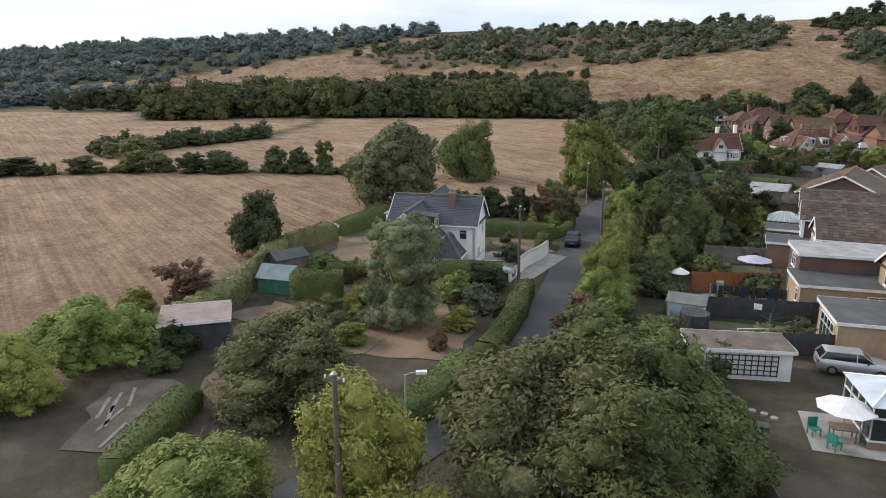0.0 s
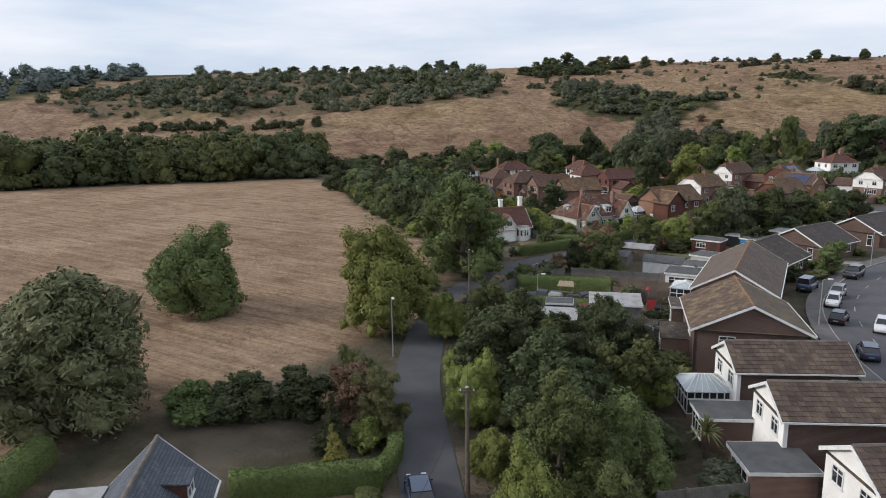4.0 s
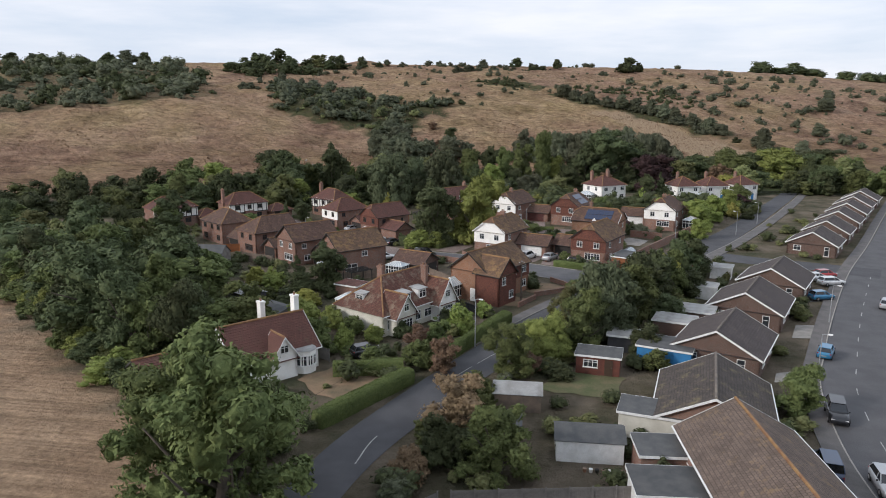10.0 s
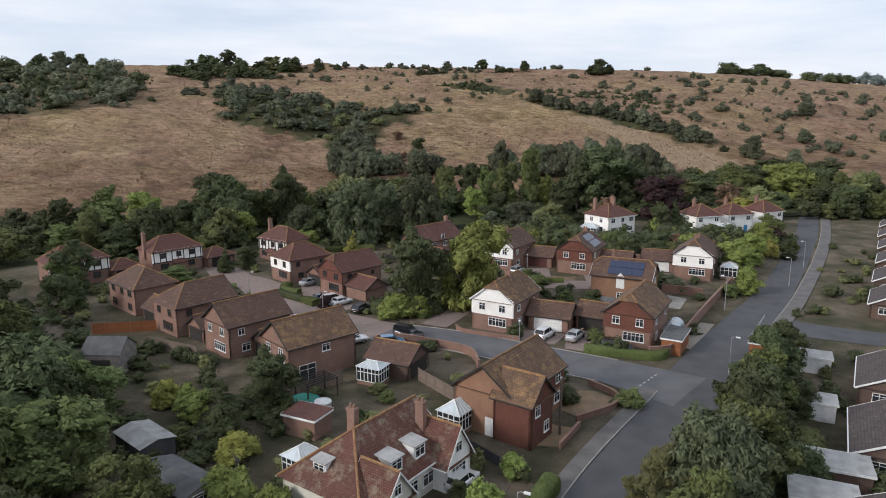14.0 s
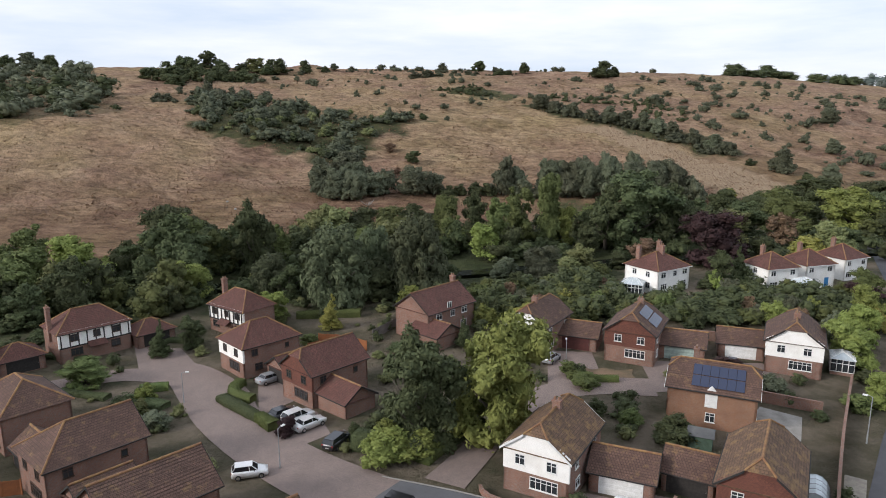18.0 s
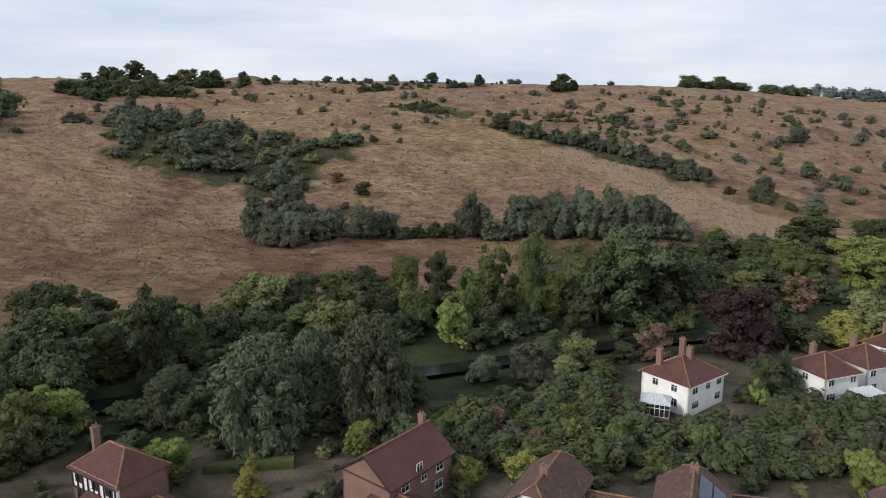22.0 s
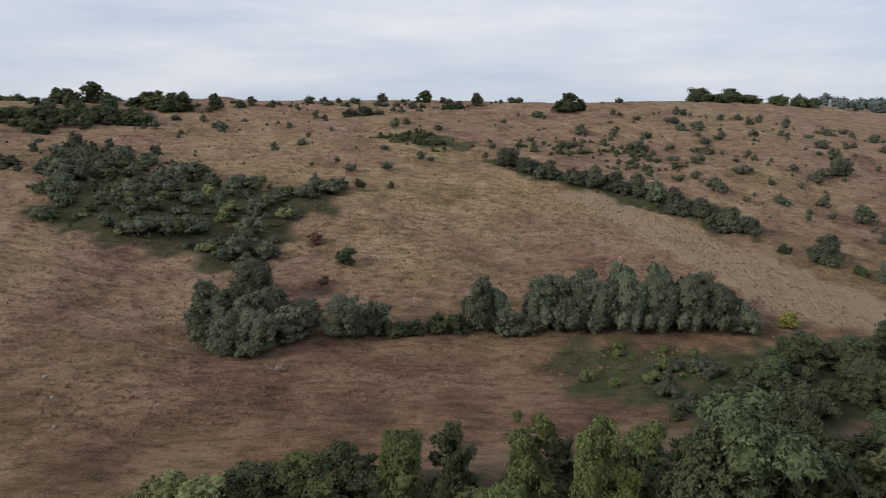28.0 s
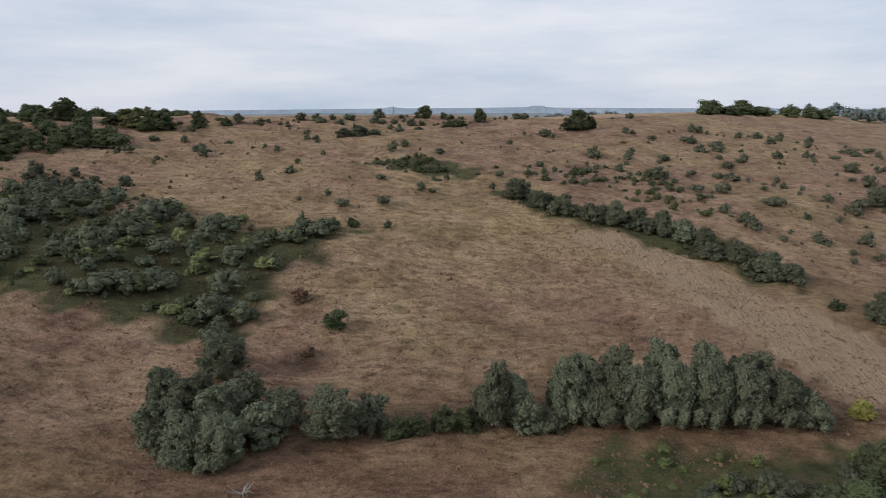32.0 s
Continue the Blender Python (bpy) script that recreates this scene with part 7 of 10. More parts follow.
PALE_BLUE = coloured("pale_blue_paint", (0.42, 0.5, 0.53), (0.36, 0.43, 0.46), 2, 0.6, 0.1)
GREEN_NET = coloured("green_shade_cloth", (0.04, 0.14, 0.1), (0.06, 0.2, 0.14), 2, 0.7, 0.1)
RED_SHED = coloured("red_brown_stain", (0.14, 0.045, 0.03), (0.1, 0.035, 0.025), 2, 0.8, 0.2)
GREEN_SHED = coloured("dull_green_stain", (0.06, 0.1, 0.07), None, 2, 0.8, 0.2)
flat_block("extension", -27.6, 60.2, 40, 7.6, 4.2, 4.3, BRICK_DARK, FELT_PALE, "tall brick extension with a pale flat roof", "extension", (("c", 0, 2.8, 1.4, 1.1, 2), ("c", 0, 0.3, 1.8, 1.9, 2)))
flat_block("extension", -25.4, 57, 40, 8, 4.4, 2.7, BRICK_BUFF, FELT, "buff rendered extension with a dark flat roof", "extension", (("c", 1.2, 1.1, 0.8, 1.1, 1), ("a", -1.4, 0.9, 1.8, 1.1, 3), ("a", 1.6, 0.3, 1.6, 1.9, 2)))
flat_block("extension", -20.2, 50.6, 40, 6.4, 5.2, 2.7, BRICK_BUFF, FELT, "buff-brick extension with folding doors and flat roof", "extension", (("c", 0, 0.15, 3.6, 2.1, 4),))
flat_block("extension", -36.4, 67.4, 31, 4, 3.4, 2.5, BRICK, FELT, "low extension with glazed doors", "extension", (("c", 0, 0.2, 2.6, 2, 3),))
flat_block("extension", -40.3, 73.6, 29, 4.2, 2.6, 2.3, BRICK_DARK, FELT, "low brick extension with a dark flat roof", "extension", (("c", 0, 0.6, 2.2, 1.5, 3),))
shed(-47.8, 90.4, 19, 4.2, 3.8, 2.4, 3.4, BRICK, ROOF_GREY, "brick lean-to with grey tiles and white windows", (("c", 0, 0.7, 2.2, 1.2, 3),), name="lean_to")
flat_block("extension", -49, 97.4, 19, 3.6, 3.2, 3.4, BRICK_DARK, ROOF_GREY, "dark dormered side extension", "extension", (("c", 0, 1.4, 1.2, 1.2, 2),))
flat_block("extension", -53.8, 116.6, 5, 5.2, 3.8, 2.5, PAINT_WHITE, FELT, "white-framed garden room with a dark flat roof", "extension", (("a", 0, 0.9, 4.4, 1.2, 6),))
flat_block("extension", -53, 122.4, 5, 5, 3.4, 2.4, BRICK, FELT, "low brick extension with a dark flat roof", "extension")
flat_block("garage", -53.2, 129.6, -12, 5.8, 3.4, 2.4, RENDER_CREAM, FELT, "cream garage with a black flat roof", "garage")
shed(-59.2, 124.8, 2, 5.6, 3.4, 2.0, 2.7, PAINT_WHITE, FELT, "long white shed with a dark felt roof")
flat_block("garage", -49.2, 148.4, -18, 6, 4.2, 2.3, PAINT_BLUE, FELT, "flat-roofed garage with a bright blue side", "garage")
flat_block("shed", -57.2, 144.4, -8, 4.8, 3, 2.2, RED_SHED, FELT, "red-brown log cabin with a dark flat roof", "shed", (("a", -0.8, 0.9, 1.6, 0.9, 3),), (("a", 1.2, 0.9, 1.9, BROWN_FR),))
shed(-65.8, 133.6, 2, 4.6, 3.2, 1.9, 2.5, FENCE_WOOD, FELT_PALE, "weathered wooden shed with a grey felt roof")
shed(-67.4, 127, 2, 4.4, 3, 1.8, 2.4, FENCE_GREY, FELT, "grey wooden shed with a dark felt roof")
flat_block("carport", -53.4, 152.4, -10, 4.2, 3, 2.0, FENCE_DARK, FELT_PALE, "open lean-to with ribbed clear sheets", "carport")
flat_block("garage", -46.6, 158.6, -18, 5, 3.4, 2.3, BRICK_DARK, FELT_PALE, "brick garage with a pale sheet roof", "garage")
flat_block("garage", -43.6, 164, -18, 6, 3.4, 2.3, BRICK_DARK, FELT_PALE, "brick garage with a pale ribbed roof", "garage")
flat_block("shed", -38.6, 178.4, -20, 3, 2.6, 2.1, PAINT_WHITE, FELT_PALE, "small white painted garden shed", "shed")
flat_block("shed", -33.2, 192.6, -20, 3.4, 2.6, 2.1, PAINT_WHITE, FELT_PALE, "small white garden shed with a pale roof", "shed")
flat_block("shed", -63.6, 89.4, 20, 9, 3.2, 2.1, FENCE_GREY, FELT_PALE, "long garden shed with a pale sheet roof", "shed", slope=0.3)
flat_block("shed", -57.6, 98.6, 22, 5.6, 3.6, 2.2, FENCE_GREY, FELT_PALE, "workshop with a stained pale sheet roof", "shed", slope=0.4)
flat_block("shed", -57.2, 94.4, 18, 3.2, 2.6, 2.1, FENCE_DARK, FELT_PALE, "grey shed with a pale sloping roof", "shed", (("a", 0, 1, 1.4, 0.8, 2),), slope=0.3)
flat_block("aviary", -63.2, 95.4, 22, 2.8, 1.8, 2.1, FENCE_DARK, FELT, "wooden aviary with a dark roof", "aviary")
shed(-101.8, 156.6, -31, 7.4, 3.6, 1.9, 2.4, FENCE_GREY, FELT, "long garage shed with a ribbed grey roof", (("d", 0, 0.8, 2, 0.9, 2),))
shed(-108.8, 163.6, -35, 5.4, 3.4, 2, 2.4, FENCE_DARK, FELT_PALE, "dark shed with a streaked metal roof")
shed(-125.4, 184.6, 4, 5, 4.6, 3, 4.6, FENCE_GREY, FELT, "grey barn-like garage with an open black doorway", (("c", 0, 3.2, 0.9, 0.8, 1),), (("a", 0, 2.6, 2.2, TIMBER_BLACK),))
flat_block("shed", -107.4, 147.8, 20, 3.8, 2.6, 1.9, FENCE_GREY, FELT_PALE, "low shed with a blue-grey sheet roof", "shed")
shed(-62.2, 23.4, 96, 3.2, 2.2, 1.9, 2.5, FENCE_WOOD, FELT, "open-fronted wooden garden shed")
gh = shed(-57.6, 20.9, 40, 3.2, 2.4, 1.5, 2.4, GREEN_NET, coloured("grimy_greenhouse_glass", (0.2, 0.26, 0.27), (0.14, 0.19, 0.2), 1.0, 0.2, 0.0), "greenhouse with green shade cloth and glass roof", name="greenhouse")
flat_block("shed", -49, 11.2, 72, 4.6, 3.2, 2.1, FENCE_DARK, coloured("pinkish_roof_sheet", (0.36, 0.28, 0.25), (0.27, 0.2, 0.18), 1, 0.85, 0.2), "dark shed with a pinkish sheet roof", "shed", slope=0.25)
ph = shed(-31.4, 44.4, 30, 2.6, 2.4, 2.0, 2.4, PALE_BLUE, coloured("mossy_grey_felt", (0.13, 0.145, 0.125), (0.19, 0.2, 0.17), 1.0, 0.95, 0.3), "pale blue playhouse raised on legs", (("a", 0.4, 1.0, 0.8, 0.6, 1),), name="playhouse")
shed(-24.9, 34.0, 48, 2.4, 1.8, 1.5, 2.2, FENCE_DARK, FELT, "small dark wooden shed with a felt roof")
shed(-56.2, 217, -20, 2.6, 2, 1.8, 2.4, GREEN_SHED, FELT, "green garden shed behind the house")
flat_block("carport", -49.4, 199.4, 66, 6, 2.6, 2.2, FENCE_ORANGE, FELT, "side store with a black flat roof", "store")
flat_block("shed", -38.5, 197, -20, 3, 2.4, 2.2, FENCE_ORANGE, FELT, "small orange-brown wooden shed", "shed")
flat_block("outbuilding", -94, 169.6, -20, 4, 3, 2.2, BRICK, ROOF_RED, "small red-roofed brick outbuilding", "outbuilding")

# low garage with a lattice on its white side
BROWN_FELT = coloured("brown_mossy_felt", (0.11, 0.085, 0.07), (0.19, 0.15, 0.12), 0.8, 0.95, 0.4, fine=12)
lockup = flat_block("garage", -23.9, 39.4, 48, 6.2, 2.8, 2.0, PAINT_WHITE, BROWN_FELT, "low white garage with a brown felt roof and dark lattice", "garage", slope=0.05)
for k in range(12):
    part("lattice", Shape().box(-2.2 + k * 0.4, -1.5, 0.3, -2.14 + k * 0.4, -1.46, 1.75), TIMBER_BLACK, lockup)
for k in range(5):
    part("lattice", Shape().box(-2.2, -1.53, 0.35 + k * 0.33, 2.26, -1.5, 0.41 + k * 0.33), TIMBER_BLACK, lockup)
goal = thing("goal_frame", rest(-25.7, 44.7, 53), "small white football goal on worn grass", "goal")
for k in (-1.3, 1.3):
    part("post", Shape().tube([(k, 0, 0), (k, 0, 1.2)], [0.04, 0.04], 6), PAINT_WHITE, goal)
    part("stay", Shape().tube([(k, 0, 1.2), (k, 0.8, 0.02)], [0.025, 0.025], 5), PAINT_WHITE, goal)
part("crossbar", Shape().tube([(-1.3, 0, 1.2), (1.3, 0, 1.2)], [0.04, 0.04], 6), PAINT_WHITE, goal)
pool = thing("pool_cover", rest(-21.7, 47.4), "round pale covered paddling pool on the patio", "pool")
part("tub", Shape().tube([(0, 0, 0), (0, 0, 0.55)], [1.15, 1.2], 18), PALE_BLUE, pool)
part("cover", Shape().tube([(0, 0, 0.55), (0, 0, 0.62)], [1.24, 1.1], 18), CLOTH_WHITE, pool)
hoop = thing("basketball_hoop", rest(-27.2, 47.2, 30), "freestanding basketball hoop with a white board", "hoop")
part("pole", Shape().tube([(0, 0, 0), (0, 0, 1.9)], [0.04, 0.035], 6), TIMBER_BLACK, hoop)
part("backboard", Shape().box(-0.28, -0.05, 1.75, 0.28, 0, 2.2), PAINT_WHITE, hoop)
part("base", Shape().box(-0.3, -0.35, 0, 0.3, 0.35, 0.15), TIMBER_BLACK, hoop)
net = thing("trampoline", rest(-29.4, 42.6), "small black trampoline with a dark net", "trampoline")
part("mat", Shape().tube([(0, 0, 0.5), (0, 0, 0.55)], [1.1, 1.1], 16), RUBBER, net)
for k in range(6):
    a = k * math.pi / 3
    part("post", Shape().tube([(1.1 * math.cos(a), 1.1 * math.sin(a), 0), (1.1 * math.cos(a), 1.1 * math.sin(a), 1.9)], [0.03, 0.03], 5), TIMBER_BLACK, net)
part("net", Shape().tube([(0, 0, 0.55), (0, 0, 1.8)], [1.08, 1.08], 16), FENCE_DARK, net)

# ---- fences and walls ----
PANELS = {}


def fence(pts, h, mat, label="close-boarded wooden fence", panel=1.83, post=None):
    """Posts and boarded panels along the points; each post and each panel is a part."""
    t = thing("fence", rest(*pts[0]), label, "fence")
    inv = t.matrix_world.inverted()
    key = (round(h, 2), mat.name)
    if key not in PANELS:
        s = Shape()
        n_ = 13
        prof = []
        for k in range(n_):
            prof += [(-0.5 + k / n_, -0.03), (-0.5 + (k + 0.9) / n_, -0.012)]
        loop = [*prof, (0.5, -0.02), (0.5, 0.02), (-0.5, 0.02)]
        m_ = len(loop)
        s.v = [(x, y, 0.05) for x, y in loop] + [(x, y, h + 0.015 * (i // 2 % 3)) for i, (x, y) in enumerate(loop)]
        s.f = [(i, (i + 1) % m_, m_ + (i + 1) % m_, m_ + i) for i in range(m_)] + [tuple(range(m_, 2 * m_)), tuple(range(m_ - 1, -1, -1))]
        PANELS[key] = (s.mesh("panel", mat), Shape().box(-0.055, -0.055, -0.3, 0.055, 0.055, h + 0.1).mesh("post", post or mat))
    for a, b in zip(pts, pts[1:]):
        a, b = Vector((*a, 0)), Vector((*b, 0))
        n_ = max(1, round((b - a).length / panel))
        for k in range(n_):
            p, q = a.lerp(b, k / n_), a.lerp(b, (k + 1) / n_)
            c = (p + q) / 2
            ob = new("panel", PANELS[key][0])
            ob.parent = t
            ob.matrix_basis = inv @ pose(c.x, c.y, float(height(c.x, c.y)), 0, 0, math.degrees(math.atan2(q.y - p.y, q.x - p.x))) @ Matrix.Diagonal(((q - p).length, 1, 1, 1))
            for e in ([p, q] if k == n_ - 1 else [p]):
                po = new("post", PANELS[key][1])
                po.parent = t
                po.matrix_basis = inv @ pose(e.x, e.y, float(height(e.x, e.y)))
    return t


def brick_wall(pts, h, mat=None, label="low red-brick garden wall", w=0.22):
    base = pts[0]
    s, c = Shape(), Shape()
    z0 = float(height(*base))
    line = smooth_line(pts, 1.0)
    nr = offsets(line)
    for i in range(len(line) - 1):
        a, b = line[i], line[i + 1]
        q = []
        for p, n_ in ((a, nr[i]), (b, nr[i + 1])):
            for sg in (-1, 1):
                q.append((p[0] + sg * n_[0] * w / 2 - base[0], p[1] + sg * n_[1] * w / 2 - base[1]))
        z = float(height(a[0], a[1])) - z0
        for shp, lo, hi, g in ((s, z - 0.3, z + h, 0), (c, z + h, z + h + 0.07, 0.05)):
            d = Vector((nr[i][0], nr[i][1])) * g
            k = [(q[0][0] - d.x, q[0][1] - d.y), (q[2][0] - d.x, q[2][1] - d.y), (q[3][0] + d.x, q[3][1] + d.y), (q[1][0] + d.x, q[1][1] + d.y)]
            shp.face([(*p, hi) for p in k])
            for m in range(4):
                n2 = (m + 1) % 4
                shp.face([(*k[m], lo), (*k[n2], lo), (*k[n2], hi), (*k[m], hi)])
    t = thing("garden_wall", rest(*base), label, "wall")
    part("brickwork", s, mat or BRICK, t)
    part("coping", c, CONCRETE if mat is RENDER_WHITE else (mat or BRICK), t)
    return t


for pts, h, mat, lab in (([(-31.2, 46.6), (-24.2, 53.4)], 1.8, FENCE_DARK, "dark grey painted fence with lanterns"), ([(-36.2, 51.6), (-31.6, 57.8)], 1.8, FENCE_ORANGE, "orange-stained boarded garden fence"), ([(-41.7, 61), (-36.2, 66)], 1.8, FENCE_GREY, "weathered grey boarded garden fence"), ([(-33.6, 44.8), (-28, 38.8), (-20.6, 32.6), (-13, 26.2)], 1.4, FENCE_GREY, "long weathered garden fence"), ([(-24, 43.6), (-19, 49.4)], 1.7, FENCE_DARK, "black boarded fence behind a garden"),
                         ([(-69.6, 114), (-55.8, 117)], 1.8, FENCE_GREY, "grey panel fence between gardens"), ([(-67.2, 111), (-54.8, 112.6)], 1.7, FENCE_WOOD, "brown panel fence with trellis"), ([(-60.8, 107), (-53.6, 108)], 1.7, FENCE_WOOD, "brown wooden panel fence between gardens"), ([(-74.4, 97.4), (-74.2, 104), (-73.6, 110.4), (-70.6, 114)], 1.6, FENCE_GREY, "grey fence along the lane side"), ([(-71.2, 122), (-69.8, 131), (-67, 137.6)], 1.5, FENCE_GREY, "pale grey wooden fence panels"), ([(-70.4, 92.2), (-65.2, 94)], 1.7, FENCE_WOOD, "old brown fence behind the rubble"),
                         ([(-110.4, 250.4), (-105.8, 249.8), (-101.4, 247)], 1.7, FENCE_ORANGE, "new orange-brown fence round a garden"), ([(-105.8, 249.8), (-111, 246)], 1.7, FENCE_ORANGE, "new orange-brown wooden garden fence"), ([(-101.4, 252), (-97, 260.6), (-94, 264)], 1.7, FENCE_GREY, "grey wooden fence beside the willow"), ([(-137, 198.6), (-128.4, 201.8)], 1.7, FENCE_ORANGE, "orange-brown wooden garden fence"), ([(-125, 193.6), (-116, 190)], 1.7, FENCE_WOOD, "brown wooden fence round a garden"), ([(-93.6, 183), (-99, 177), (-104, 177.4)], 1.7, FENCE_WOOD, "brown wooden fence round a garden"), ([(-84.2, 184.4), (-79.2, 178.6)], 1.7, FENCE_WOOD, "brown wooden fence round a garden"), ([(-79.8, 170.4), (-73.6, 164.2)], 1.1, FENCE_DARK, "low dark wooden picket fence"), ([(-94, 145.2), (-88.4, 142)], 1.5, FENCE_GREY, "grey fence beside the white bungalow"), ([(-104.8, 166.6), (-98, 160.8), (-96, 152)], 1.4, FENCE_DARK, "dark wooden fence behind a shed")):
    fence(pts, h, mat, lab)
for pts, h, mat, lab in (([(-49.4, 42.4), (-50.8, 44.6), (-52, 47.4), (-53.2, 49.6)], 1.5, RENDER_WHITE, "white rendered entrance wall with stepped top"), ([(-47.6, 39.6), (-49.2, 42)], 0.9, RENDER_WHITE, "low white rendered entrance wall"), ([(-53.8, 195.2), (-51, 196), (-49.4, 199), (-44.8, 208.6), (-38.8, 220.6), (-30.4, 236.6)], 1.6, BRICK, "long red-brick boundary wall along the road"), ([(-81.2, 206), (-80.2, 204.2), (-76, 202.2), (-71.4, 200.8)], 0.6, BRICK, "low curved brick wall in front of the white-fronted house"), ([(-92.4, 198), (-90, 199.4), (-84, 197.2), (-78.4, 194), (-76.8, 189)], 1.2, BRICK, "red-brick garden wall on the corner"), ([(-65.4, 174.6), (-60.8, 178.4), (-60.2, 181.6), (-63, 185)], 0.7, BRICK, "low brick wall round a dry front lawn"), ([(-67.6, 168.2), (-65.2, 173.2)], 0.7, BRICK, "low brick wall beside the pavement"), ([(-45, 230), (-38.4, 227)], 1.5, BRICK, "red-brick wall beside a garden"), ([(-50.8, 253.6), (-43, 252), (-31, 249)], 1.6, BRICK, "old red-brick wall behind the gardens"), ([(-64, 200), (-61.8, 205)], 0.8, BRICK, "low brick wall between two drives")):
    brick_wall(pts, h, mat, lab)


# ---- drives, lawns, pavements, lines ----
def patch(name, pts, mat, label, lift=0.03, kind="structure", category="ground"):
    c = np.mean(pts, 0)
    s = Shape()
    z0 = float(height(*c))
    k = len(pts)
    rim = []
    for (ax, ay), (bx, by) in zip(pts, pts[1:] + pts[:1]):
        n_ = max(1, int(math.hypot(bx - ax, by - ay) / 1.5))
        rim += [(ax + (bx - ax) * i / n_, ay + (by - ay) * i / n_) for i in range(n_)]
    if mat in (LAWN, LAWN_DRY, EARTH):
        rim = [(x + 0.45 * math.sin(1.7 * y + 0.6 * x), y + 0.45 * math.sin(1.9 * x + 0.8 * y)) for x, y in rim]
    rings = [[(c[0] + (x - c[0]) * f, c[1] + (y - c[1]) * f) for x, y in rim] for f in (0.34, 0.67, 1.0)]
    up = lambda p: (p[0], p[1], float(height(*p)) + lift)
    for i in range(len(rim)):
        j = (i + 1) % len(rim)
        s.face([up(c), up(rings[0][i]), up(rings[0][j])])
        for a, b in zip(rings, rings[1:]):
            s.face([up(a[i]), up(b[i]), up(b[j]), up(a[j])])
    return tagged(part(name, s, mat), label, category, kind=kind)


